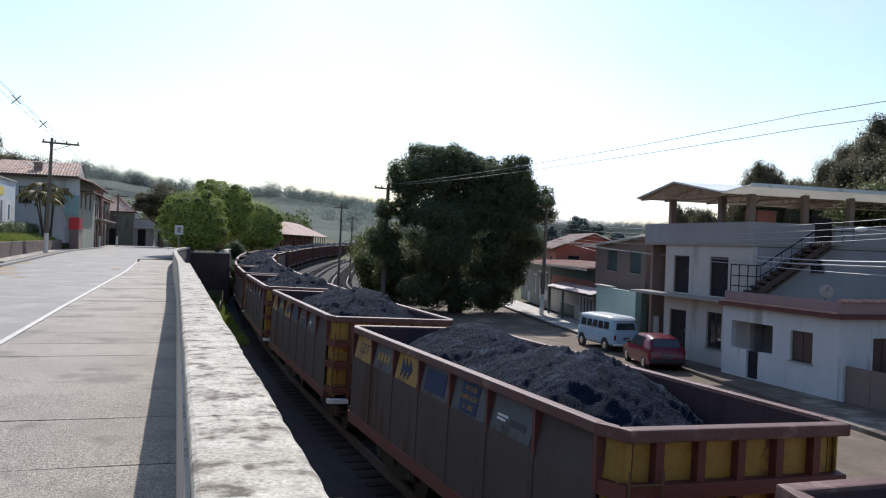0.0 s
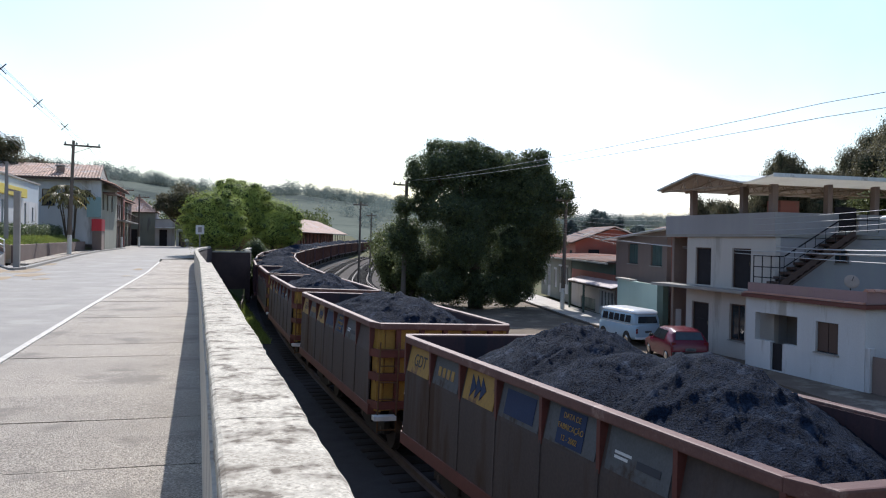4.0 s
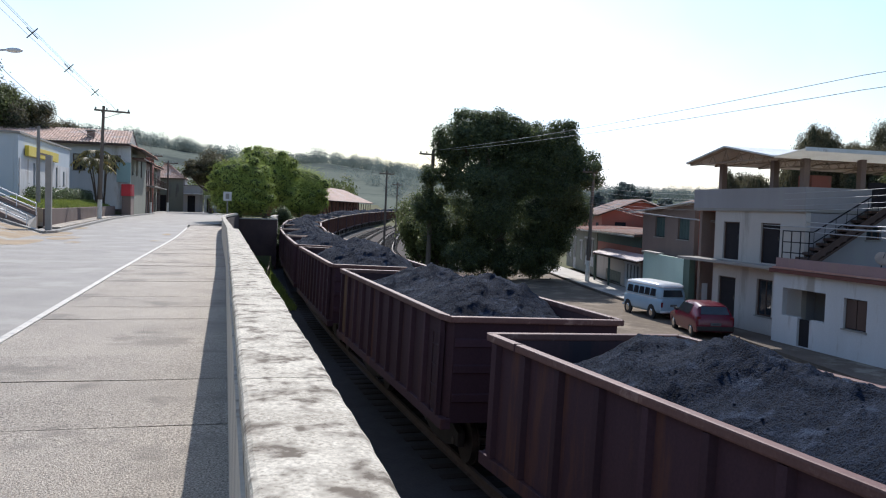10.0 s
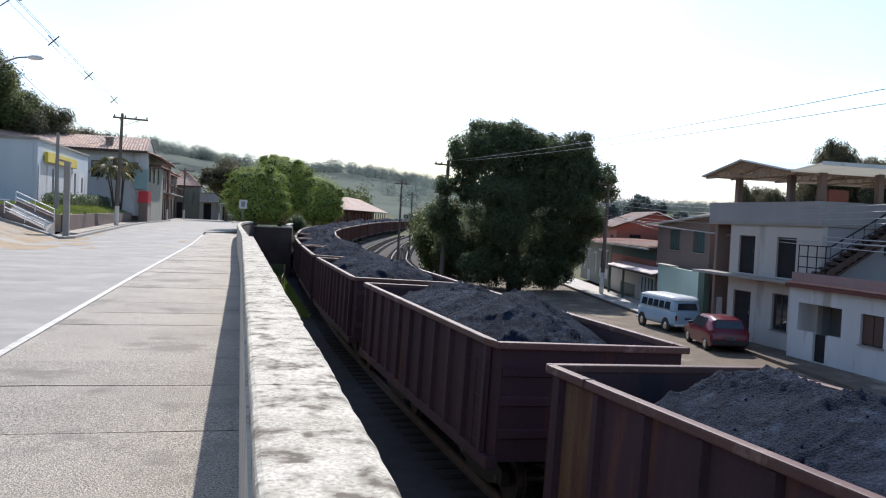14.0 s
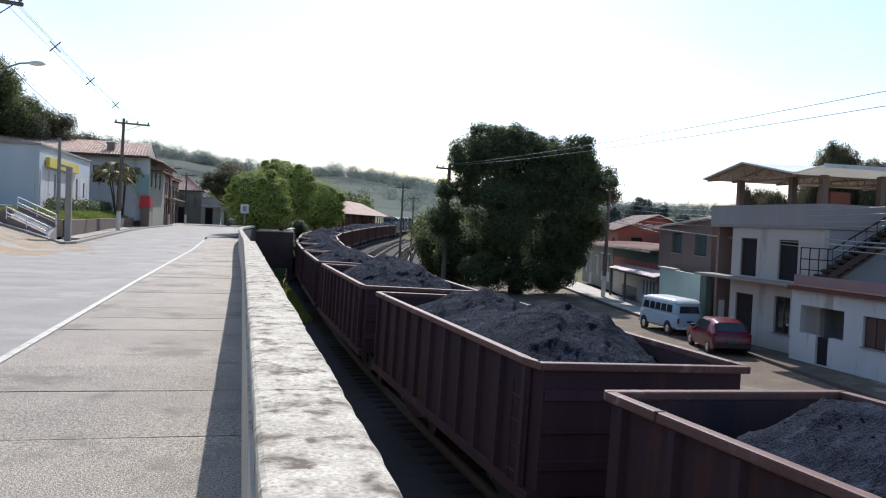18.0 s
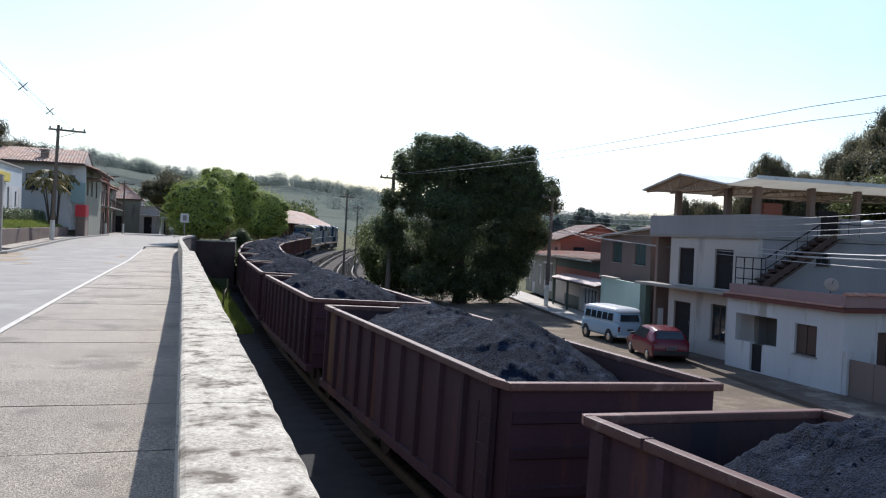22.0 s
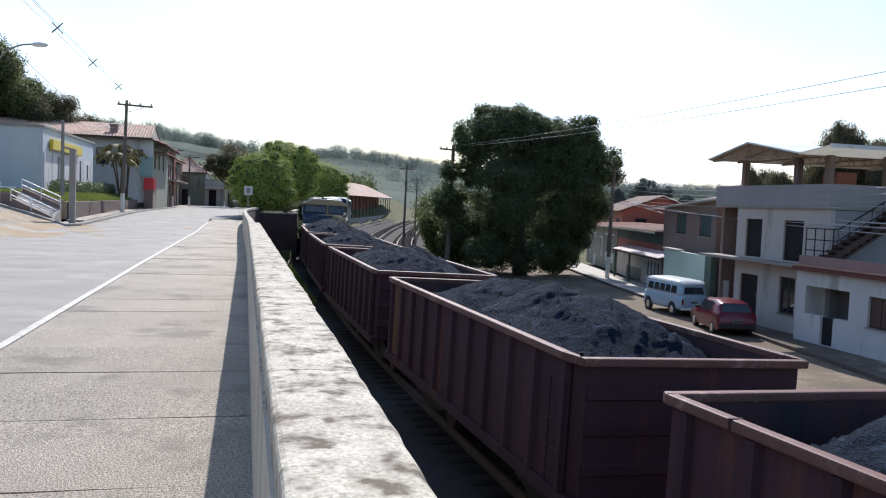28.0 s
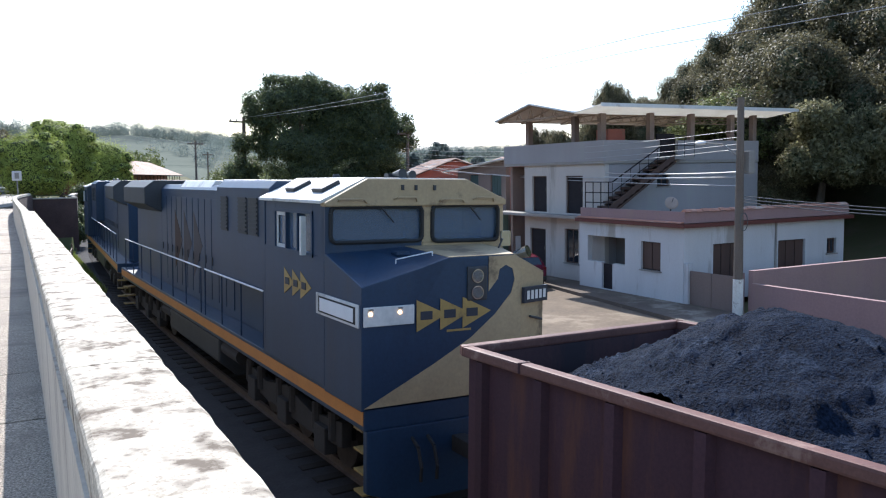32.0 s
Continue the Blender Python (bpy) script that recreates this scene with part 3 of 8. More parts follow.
ROAD_YS = [float(v) for v in list(range(-40, 60, 4)) + list(range(60, 131, 5))]
tagged(part("road", ribbon(lambda y: -9.2, lambda y: line_edge(y) - 0.05 if y <= 56 else 0.4, ROAD_YS, 0.0, 0.1), ASPHALT), "worn pale grey asphalt road with sandy patches", "road", kind="structure")
tagged(part("road_edge_line", ribbon(lambda y: line_edge(y) - 0.05, lambda y: line_edge(y) + 0.045, [y for y in ROAD_YS if y <= 52], 0.004, 0.05), LINE_WHITE), "worn white line painted between road and pavement", "road marking", kind="structure")


def slabs():
    """The pavement's cast slabs, with open joints, on a dark bed."""
    bed = tagged(part("pavement", ribbon(lambda y: line_edge(y) + 0.05, lambda y: 0.08 + wall_x(y), [y for y in ROAD_YS if y <= 56], -0.045, 0.06), JOINT), "cast concrete pavement slabs beside a parapet", "pavement", kind="structure")
    rng = random.Random(5)
    y = 5.88 - 18 * 1.42
    while y < 54.5:
        d = 1.42 if y < 5.8 else 1.57 if y < 6 else 1.23 if y < 7.6 else 1.4 + rng.uniform(-0.12, 0.12)
        g, sk = 0.006, rng.uniform(-0.03, 0.05)
        x0a, x0b, x1 = line_edge(y) + 0.062, line_edge(y + d) + 0.062, 0.075 + wall_x(y)
        top = rng.uniform(-0.004, 0.004)
        m = Mesh()
        n = 5
        for k in range(n + 1):
            u = k / n
            yy = y + g + (d - 2 * g) * u
            for w in range(5):
                x = (x0a + (x0b - x0a) * u) * (1 - w / 4) + x1 * w / 4
                m.v.append((x, yy + sk * (1 - w / 4) + 0.018 * noise.noise(Vector((x * 2.1, y, u * 0.2))), top + fall(yy) + 0.006 * noise.noise(Vector((x, yy * 0.8, 3)))))
        for k in range(n):
            for w in range(4):
                m.f.append((k * 5 + w, k * 5 + w + 1, k * 5 + w + 6, k * 5 + w + 5))
        ring = [w for w in range(5)] + [k * 5 + 4 for k in range(1, n + 1)] + [n * 5 + w for w in range(3, -1, -1)] + [k * 5 for k in range(n - 1, 0, -1)]
        low = len(m.v)
        m.v += [(m.v[i][0], m.v[i][1], m.v[i][2] - 0.04) for i in ring]
        for a in range(len(ring)):
            b = (a + 1) % len(ring)
            m.f.append((ring[a], low + a, low + b, ring[b]))
        part("slab", m, CONCRETE, bed)
        y += d


slabs()


def parapet():
    """A thick rendered parapet; its coping is cast in lengths with ragged, chipped edges."""
    base = tagged(part("parapet_wall", ribbon(lambda y: 0.05 + wall_x(y), lambda y: (0.325 if y < 21.6 else 0.22) + wall_x(y), [float(v) for v in range(-40, 21, 3)] + [21.55, 21.65] + [22.0 + 2 * k for k in range(13)], 0.84, 4.25), PARAPET), "thick rendered parapet and retaining wall, stained and chipped", "wall", kind="structure")
    rng = random.Random(11)
    y = -20.57
    while y < 60:
        d = 2.32
        m = Mesh()
        sec = 14
        outline = [(0.062, 0.84), (0.058, 0.93), (0.057, 0.972), (0.062, 0.981), (0.074, 0.987), (0.13, 0.989), (0.17, 0.99), (0.21, 0.99), (0.25, 0.988), (0.30, 0.987), (0.332, 0.984), (0.345, 0.974), (0.348, 0.93), (0.344, 0.84)]
        n = 70 if -1 < y < 9 else 26
        for k in range(n + 1):
            yy = y + 0.004 + (d - 0.008) * k / n
            e = 0.005 * noise.noise(Vector((yy * 1.3, 0, 1))) + 0.003 * noise.noise(Vector((yy * 9, 0, 4)))
            e2 = 0.008 * noise.noise(Vector((yy * 1.1, 7, 1))) + 0.005 * noise.noise(Vector((yy * 8, 9, 4)))
            for x, z in outline:
                side = e * (1 if x < 0.15 else 0) + e2 * (1 if x > 0.25 else 0)
                chip = min(0.0, noise.noise(Vector((x * 14, yy * 9, 2))) - 0.25) * 0.004
                if y > 20.5:                     # a narrower coping from here on
                    x = 0.058 + (x - 0.058) * 0.62
                m.v.append((x + side + wall_x(yy), yy, z + fall(min(yy, 40.0)) + (chip if z > 0.96 else 0) + 0.0012 * noise.noise(Vector((x * 9, yy * 4, 0)))))
        for k in range(n):
            for i in range(sec - 1):
                m.f.append((k * sec + i, k * sec + i + 1, (k + 1) * sec + i + 1, (k + 1) * sec + i))
        m.f += [tuple(range(sec)), tuple(range(len(m.v) - 1, len(m.v) - sec - 1, -1))]
        part("coping", m, PARAPET_TOP if y < 45 else PARAPET, base)
        y += d
    part("bend_wall", ribbon(lambda y: 0.05 + wall_x(y), lambda y: 0.22 + wall_x(y), [46.0 + 2 * k for k in range(9)], 0.62, 4.0), BRICK_WALL, base, "dark weathered length of wall round the bend")
    # past the bend a dark brick wall faces back along the line
    end = tagged(part("retaining_wall", bx(0.9, 3.78, 62.1, 62.4, -3.7, 0.3), BRICK_WALL), "dark brick retaining wall below clipped trees", "wall", kind="structure")
    part("wall_cap", bx(0.9, 3.84, 62.04, 62.46, 0.3, 0.39), PARAPET, end, bevel=0.015)
    ys = [62.4 + 1.5 * k for k in range(12)]
    part("wall_length", ribbon(lambda y: bank(y) - 0.2, lambda y: bank(y) + 0.08, ys, 0.35, 4.0), BRICK_WALL, end)
    part("wall_cap", ribbon(lambda y: bank(y) - 0.24, lambda y: bank(y) + 0.12, ys, 0.44, 0.085), PARAPET, end)


parapet()


def railway():
    """Ballast bed, sleepers and rails of the curved track under the train, and the sidings beyond."""
    def bed(name, off, s0, s1, step, label, verge=0.0, mat=BALLAST):
        m = Mesh()
        ss = np.arange(s0, s1, step)
        for s in ss:
            for o, dz in ((-2.5 - verge, -0.30), (-1.5, -0.2), (1.5, -0.2), (2.5 + verge, -0.30)):
                x, y, z, h = on_line(float(s), off + o)
                m.v.append((x, y, z + dz + 0.03 * noise.noise(Vector((x, y, 0)))))
        for i in range(len(ss) - 1):
            for a in range(3):
                m.f.append((i * 4 + a, i * 4 + a + 1, i * 4 + a + 5, i * 4 + a + 4))
        return tagged(part(name, m.raw(name, mat), None), label, "railway", kind="structure")

    def rails(parent, off, s0, s1, step):
        for side in (-0.8, 0.8):
            m = Mesh()
            ss = np.arange(s0, s1, step)
            for s in ss:
                for o, dz in ((-0.035, 0.0), (0.035, 0.0), (0.035, -0.05), (0.012, -0.06), (0.012, -0.14), (0.07, -0.16), (-0.07, -0.16), (-0.012, -0.14), (-0.012, -0.06), (-0.035, -0.05)):
                    x, y, z, h = on_line(float(s), off + side + o)
                    m.v.append((x, y, z + dz))
            for i in range(len(ss) - 1):
                for a in range(10):
                    b = (a + 1) % 10
                    m.f.append((i * 10 + a, i * 10 + b, i * 10 + 10 + b, i * 10 + 10 + a))
            part("rail", m.raw("rail", STEEL), None, parent)

    main = bed("track", 0.0, -200, 420, 2.0, "railway track on dark oily ballast", 2.2)
    rails(main, 0.0, -200, 420, 2.0)
    sl = bx(-1.35, 1.35, -0.12, 0.12, -0.34, -0.178).data("sleeper", SLEEPER, 0.01)
    for k in range(120):
        x, y, z, h = on_line(-8 + k * 0.62)
        part("sleeper", sl, None, main, at=pose(x, y, z, 0, 0, -math.degrees(h)))
    for off in (4.4, 8.4):
        side = bed("siding", off, 62, 330, 3.0, "siding track on pale gravel beside the main line", 0.0, GRAVEL)
        rails(side, off, 62, 330, 3.0)
        m = Mesh()
        for k in range(200):
            x, y, z, h = on_line(64 + k * 0.75, off)
            m.box(-1.35, 1.35, -0.12, 0.12, -0.3, -0.15, pose(x, y, z, 0, 0, -math.degrees(h)))
        tagged(part("siding_sleepers", m.raw("siding_sleepers", SLEEPER), None, side), kind="stuff")


railway()


def street():
    """The lower street, its kerbs and pavements on the houses' side."""
    def kerb_x(y):
        return 19.55 + 0.145 * (y - 27) + 0.04 * max(0.0, y - 48)

    ys = [float(v) for v in range(-30, 130, 4)]

    def band(a, b, z, thick):
        m = Mesh()
        for y in ys:
            for x, zz in ((a(y), z), (b(y), z), (b(y), z - thick), (a(y), z - thick)):
                m.v.append((x, y, zz + (min(1.0, (y - 70) * 0.0085) if y > 70 else 0)))
        for i in range(len(ys) - 1):
            for c in range(4):
                d = (c + 1) % 4
                m.f.append((i * 4 + c, i * 4 + d, i * 4 + 4 + d, i * 4 + 4 + c))
        return m
    tagged(part("street", band(lambda y: 8.4 if y < 40 else 8.4 + (y - 40) * 0.32, lambda y: kerb_x(y) - 0.12, STREET_Z, 0.1), STREET), "dusty pale cobbled street along the railway", "street", kind="structure")
    tagged(part("kerb", band(lambda y: kerb_x(y) - 0.12, lambda y: kerb_x(y) + 0.03, STREET_Z + 0.13, 0.25), PAVE_OLD_SHADE), "worn concrete kerb", "kerb", kind="structure")
    everywhere = ys
    # split at 38 m: house shade and sunlight are put into the two colours
    ys = [y for y in everywhere if y <= 38]
    tagged(part("street_pavement", band(lambda y: kerb_x(y) + 0.03, lambda y: kerb_x(y) + 2.5, STREET_Z + 0.125, 0.25), PAVE_OLD_SHADE), "narrow dusty pavement along the house fronts, darkened as shade", "pavement", kind="structure")
    ys = [y for y in everywhere if y >= 38]
    tagged(part("upper_pavement", band(lambda y: kerb_x(y) + 0.03, lambda y: kerb_x(y) + 2.5, STREET_Z + 0.125, 0.25), PAVE_PALE), "pale smooth concrete pavement further up the street", "pavement", kind="structure")


street()


# ---- the train ----
WAGON_L, WAGON_W, WAGON_H = 10.1, 3.24, 2.9


def coal_mesh(seed):
    """Two tipped heaps that run into each other; fine slopes crossed by rows of rubble. The ends stay nearly empty."""
    rng = random.Random(seed)
    lx, ly = 1.47, 4.9
    nx, ny = 72, 236
    peaks = [(rng.uniform(0.0, 0.4), -1.5 + rng.uniform(-0.5, 0.4), 0.50 + rng.uniform(-0.12, 0.14)),
             (rng.uniform(0.0, 0.4), 1.8 + rng.uniform(-0.5, 0.7), 0.46 + rng.uniform(-0.2, 0.14)),
             (rng.uniform(-0.3, 0.3), rng.uniform(-0.9, 0.2), 0.36 + rng.uniform(-0.2, 0.15))]
    m = Mesh()
    off = Vector((seed * 3.7, seed * 1.3, 0))
    skew = rng.uniform(-0.25, 0.25)
    far, near = rng.uniform(2.9, 3.6), rng.uniform(1.5, 2.2)
    for j in range(ny + 1):
        for i in range(nx + 1):
            x, y = -lx + 2 * lx * i / nx, -ly + 2 * ly * j / ny
            z = -9
            for px, py, pz in peaks:
                d = math.hypot((x - px) * 1.0, (y - py) * 0.92)
                z = max(z, pz - 0.60 * math.sqrt(d * d + 0.2) + 0.27)
            z = max(z, 0.40 - 0.46 * math.sqrt((x - 0.2) ** 2 + 0.1) - 0.66 * max(0.0, y - far) - 0.72 * max(0.0, -y - near))
            p = Vector((x, y, 0)) + off
            z += 0.07 * noise.noise(p * 0.9) + 0.03 * noise.noise(p * 2.3)
            # rubble gathers in rows that run along and across the slope
            r1 = noise.noise(Vector((x * 0.8 + skew * y, y * 0.32, 0)) + off)
            r2 = noise.noise(Vector((x * 0.95, y * 0.55 - skew * x, 5)) + off)
            band = max(0.0, 1 - abs(r1) * 12) + 0.8 * max(0.0, 1 - abs(r2) * 11)
            z += 0.065 * band + 0.02 * max(0.0, 1 - abs(noise.noise(p * 1.9 + Vector((9, 4, 2)))) * 7)
            # short slip ridges that run down the heap
            g = noise.noise(Vector((x * 2.2 + y * 1.1, y * 5.2 - x * 1.4, 3)) + off)
            z += 0.06 * max(0.0, 1 - abs(g) * 5.0) * max(0.0, 0.2 + noise.noise(p * 1.3))
            rough = 0.5 + 1.3 * min(1.0, band)
            z += rough * (0.02 * noise.noise(p * 6.5) + 0.017 * noise.noise(p * 17) + 0.013 * noise.noise(p * 31))
            m.v.append((x, y, max(WAGON_H + z, 1.25)))
    nx += 1
    m.f = [(j * nx + i, j * nx + i + 1, (j + 1) * nx + i + 1, (j + 1) * nx + i) for j in range(ny) for i in range(nx - 1)]
    grid = len(m.f)
    for _ in range(320):                       # loose lumps
        i = rng.randrange(nx * (ny + 1))
        x, y, z = m.v[i]
        if z < WAGON_H - 0.9 or abs(x) > 1.4:
            continue
        r = 0.006 + 0.010 * rng.random() ** 2
        a = rng.uniform(0, 3)
        m.box(-r, r, -r * 0.8, r * 0.8, -r * 0.6, r * 0.6, pose(x, y, z, a * 60, a * 40, a * 90))
    me = m.raw("coal_load", COAL, False)
    me.polygons.foreach_set("use_smooth", [k < grid for k in range(len(m.f))])
    return me


COALS = [coal_mesh(k) for k in range(6)]


def bogie(parent, y):
    """A three-piece freight bogie: side frames, bolster, springs and two wheelsets."""
    top = part("bogie", bx(-1.15, 1.15, y - 0.17, y + 0.17, 0.42, 0.7), UNDER, parent, bevel=0.03)
    for sx in (-1.02, 1.02):
        part("side_frame", Mesh().prism([(y - 1.15, 0.36), (y - 1.15, 0.62), (y - 0.55, 0.78), (y + 0.55, 0.78), (y + 1.15, 0.62), (y + 1.15, 0.36), (y + 0.95, 0.36), (y + 0.45, 0.22), (y - 0.45, 0.22), (y - 0.95, 0.36)], "x", sx - 0.07, sx + 0.07), UNDER, top, bevel=0.02)
    for ya in (y - 0.9, y + 0.9):
        m = Mesh().tube((-1.1, ya, 0.42), (1.1, ya, 0.42), 0.075, n=10)
        for sx in (-0.8, 0.8):
            m.tube((sx - 0.065, ya, 0.42), (sx + 0.065, ya, 0.42), 0.42, n=24)
            s = 1 if sx > 0 else -1
            m.tube((sx - 0.075 * s, ya, 0.42), (sx - 0.045 * s, ya, 0.42), 0.45, n=24)
        part("wheelset", m, WHEEL, top)


def coupler(parent, y, s):
    part("coupler", Mesh().box(-0.09, 0.09, y, y + s * 0.85, 0.78, 0.98).box(-0.17, 0.17, y + s * 0.75, y + s * 1.02, 0.72, 1.02), UNDER, parent, bevel=0.025)


def corner_piece(s, ye, hw, hl, cut, inset, thick, z0, z1):
    """A plate set slantwise across one corner of a wagon body; cut: how far it reaches along the end and along the side."""
    cx, cy = cut
    a, b = Vector((s * (hw - inset), ye * (hl - cy))), Vector((s * (hw - cx - inset), ye * (hl - inset)))
    c, d = b + Vector((0, -ye * thick)), a + Vector((-s * thick, 0))
    n = Vector((-s * cy, -ye * cx)).normalized() * thick * 0.8
    e = (a + b) / 2 + n
    return Mesh().prism([tuple(a), tuple(b), tuple(c), tuple(e), tuple(d)], "z", z0, z1)


PLAIN_L, PLAIN_W, PLAIN_H = 10.27, 3.46, 2.865      # the rust-brown wagons are longer and wider, and stand a little lower


def plain_wagon(patched):
    """A rust-brown ribbed gondola; some keep an ochre corner from older paint."""
    w = thing("gondola_wagon", "rust-brown ribbed steel gondola wagon heaped with coal" + (", ochre corner" if patched else ""), "wagon", "wagons of the coal train")
    hl, hw, h = PLAIN_L / 2, PLAIN_W / 2, PLAIN_H
    cuts = {-1: (0.09, 0.44), 1: (0.06, 0.14)}       # the leading end is cut back further
    y0, y1 = -hl + 0.44, hl - 0.14
    for s in (-1, 1):
        part("side_panel", bx(s * (hw - 0.12), s * (hw - 0.09), y0, y1, 1.02, h - 0.1), RUST, w)
        part("inner_side", bx(s * (hw - 0.125), s * (hw - 0.14), y0, y1, 1.1, h - 0.112), RUST_INNER, w)
        part("side_sill", bx(s * (hw - 0.2), s * (hw - 0.02), -hl + 0.05, hl - 0.05, 0.92, 1.1), RUST, w, bevel=0.012)
        part("top_chord", bx(s * (hw - 0.14), s * hw, y0, y1, h - 0.11, h), RIM, w, bevel=0.025)
        part("chord_joint", bx(s * (hw - 0.13), s * (hw + 0.006), hl - 1.12, hl - 1.09, h - 0.1, h + 0.006), RUST, w)
        for ye in (-1, 1):
            part("corner_panel", corner_piece(s, ye, hw, hl, cuts[ye], 0.09, 0.03, 1.02, h - 0.1), RUST, w)
            part("corner_chord", corner_piece(s, ye, hw, hl, cuts[ye], 0.0, 0.12, h - 0.11, h), RIM, w, bevel=0.015)
            if s == 1:
                part("end_panel", bx(-hw + cuts[ye][0] + 0.09, hw - cuts[ye][0] - 0.09, ye * (hl - 0.12), ye * (hl - 0.09), 1.02, h - 0.1), RUST, w)
                part("inner_end", bx(-hw + 0.2, hw - 0.2, ye * (hl - 0.125), ye * (hl - 0.14), 1.1, h - 0.112), RUST_INNER, w)
                part("end_chord", bx(-hw + cuts[ye][0], hw - cuts[ye][0], ye * (hl - 0.14), ye * hl, h - 0.11, h - 0.003), RIM, w, bevel=0.025)
                for z in (1.45, 1.95, 2.4):
                    part("end_rib", Mesh().prism([(ye * (hl - 0.09), z - 0.08), (ye * (hl - 0.055), z - 0.06), (ye * (hl - 0.055), z + 0.06), (ye * (hl - 0.09), z + 0.08)], "x", -hw + 0.2, hw - 0.2), RUST, w)
    rib = {}
    for s in (-1, 1):
        rib[s] = Mesh().prism([(s * (hw - 0.09), -0.09), (s * (hw - 0.015), -0.055), (s * (hw - 0.015), 0.055), (s * (hw - 0.09), 0.09)], "z", 1.1, h - 0.12).data("rib", RUST)
        for k in range(11):
            y = -hl + 0.42 + k * (PLAIN_L - 0.84) / 10
            part("rib", rib[s], None, w, at=pose(0, y, 0))
    if patched:
        for ya, yb in ((hl - 1.25, hl - 0.55),):
            part("corner_plate", bx(-hw + 0.082, -hw + 0.092, ya, yb, 1.12, h - 0.14), RUST_OCHRE, w, "faded rusty ochre corner plate")
        part("corner_plate", corner_piece(-1, 1, hw, hl, cuts[1], 0.08, 0.012, 1.12, h - 0.14), RUST_OCHRE, w, "faded rusty ochre corner plate")
    part("floor", bx(-hw + 0.15, hw - 0.15, -hl + 0.15, hl - 0.15, 1.06, 1.12), RUST_INNER, w)
    part("centre_sill", bx(-0.33, 0.33, -hl - 0.1, hl + 0.1, 0.72, 1.04), UNDER, w, bevel=0.01)
    ladder = Mesh()
    for z in (1.25, 1.6, 1.95, 2.3):
        ladder.tube((-hw + 0.02, -hl + 0.35, z), (-hw + 0.02, -hl + 0.75, z), 0.013, n=6)
    ladder.tube((-hw + 0.02, -hl + 0.35, 1.1), (-hw + 0.02, -hl + 0.35, 2.5), 0.013, n=6).tube((-hw + 0.02, -hl + 0.75, 1.1), (-hw + 0.02, -hl + 0.75, 2.5), 0.013, n=6)
    part("ladder", ladder, RUST, w)
    for y in (-3.1, 3.1):
        bogie(w, y)
    coupler(w, -hl, -1)
    coupler(w, hl, 1)
    part("coal_load", COALS[0], None, w, "blue-grey heaped crushed coal", at=pose(0, 0, PLAIN_H - WAGON_H - 0.06) @ Matrix.Diagonal((PLAIN_W / WAGON_W, PLAIN_L / WAGON_L, 1, 1)))
    return w


def bars(parent, rows, width, height, mat, at, name="lettering"):
    """Writing that cannot be read, as plain bars."""
    m = Mesh()
    for k, (a, b) in enumerate(rows):
        z = height / 2 - (k + 0.5) * height / len(rows)
        m.box(-width / 2 + a * width, -width / 2 + b * width, -0.004, 0.0, z - height / len(rows) * 0.3, z + height / len(rows) * 0.3)
    return part(name, m, mat, parent, at=at)


WORDS = {}


def letters_of(text, size, mat):
    """One small mesh for each letter of a line in the built-in font."""
    if (text, size) in WORDS:
        return WORDS[text, size]
    cu = bpy.data.curves.new("words", "FONT")
    cu.body, cu.size, cu.extrude, cu.align_x, cu.align_y = text, size, 0.002, "CENTER", "CENTER"
    ob = bpy.data.objects.new("words", cu)
    scene.collection.objects.link(ob)
    me = bpy.data.meshes.new_from_object(ob.evaluated_get(bpy.context.evaluated_depsgraph_get()))
    bpy.data.objects.remove(ob)
    spans = []
    for p in sorted(me.polygons, key=lambda q: min(me.vertices[i].co.x for i in q.vertices)):
        xs = [me.vertices[i].co.x for i in p.vertices]
        if spans and min(xs) < spans[-1][1] - 1e-4:
            spans[-1][1] = max(spans[-1][1], max(xs))
            spans[-1][2].append(p)
        else:
            spans.append([min(xs), max(xs), [p]])
    out = []
    for _, _, polys in spans:
        m = Mesh()
        for p in polys:
            m.add([me.vertices[i].co for i in p.vertices], [tuple(range(len(p.vertices)))])
        out.append(m.data("letter", mat))
    WORDS[text, size] = out
    return out


def lettering(parent, text, size, mat, at):
    """Readable words, letter by letter, a few millimetres proud."""
    for me in letters_of(text, size, mat):
        part("letter", me, None, parent, at=at)


def arrow(x, y, s, at, length=1.1):
    """One solid triangle pointing along +x."""
    return Mesh().add([at @ Vector(p) for p in ((x, 0, y - s), (x + s * length, 0, y), (x, 0, y + s), (x, 0.006, y - s), (x + s * length, 0.006, y), (x, 0.006, y + s))], [(0, 1, 2), (5, 4, 3), (0, 3, 4, 1), (1, 4, 5, 2), (2, 5, 3, 0)])


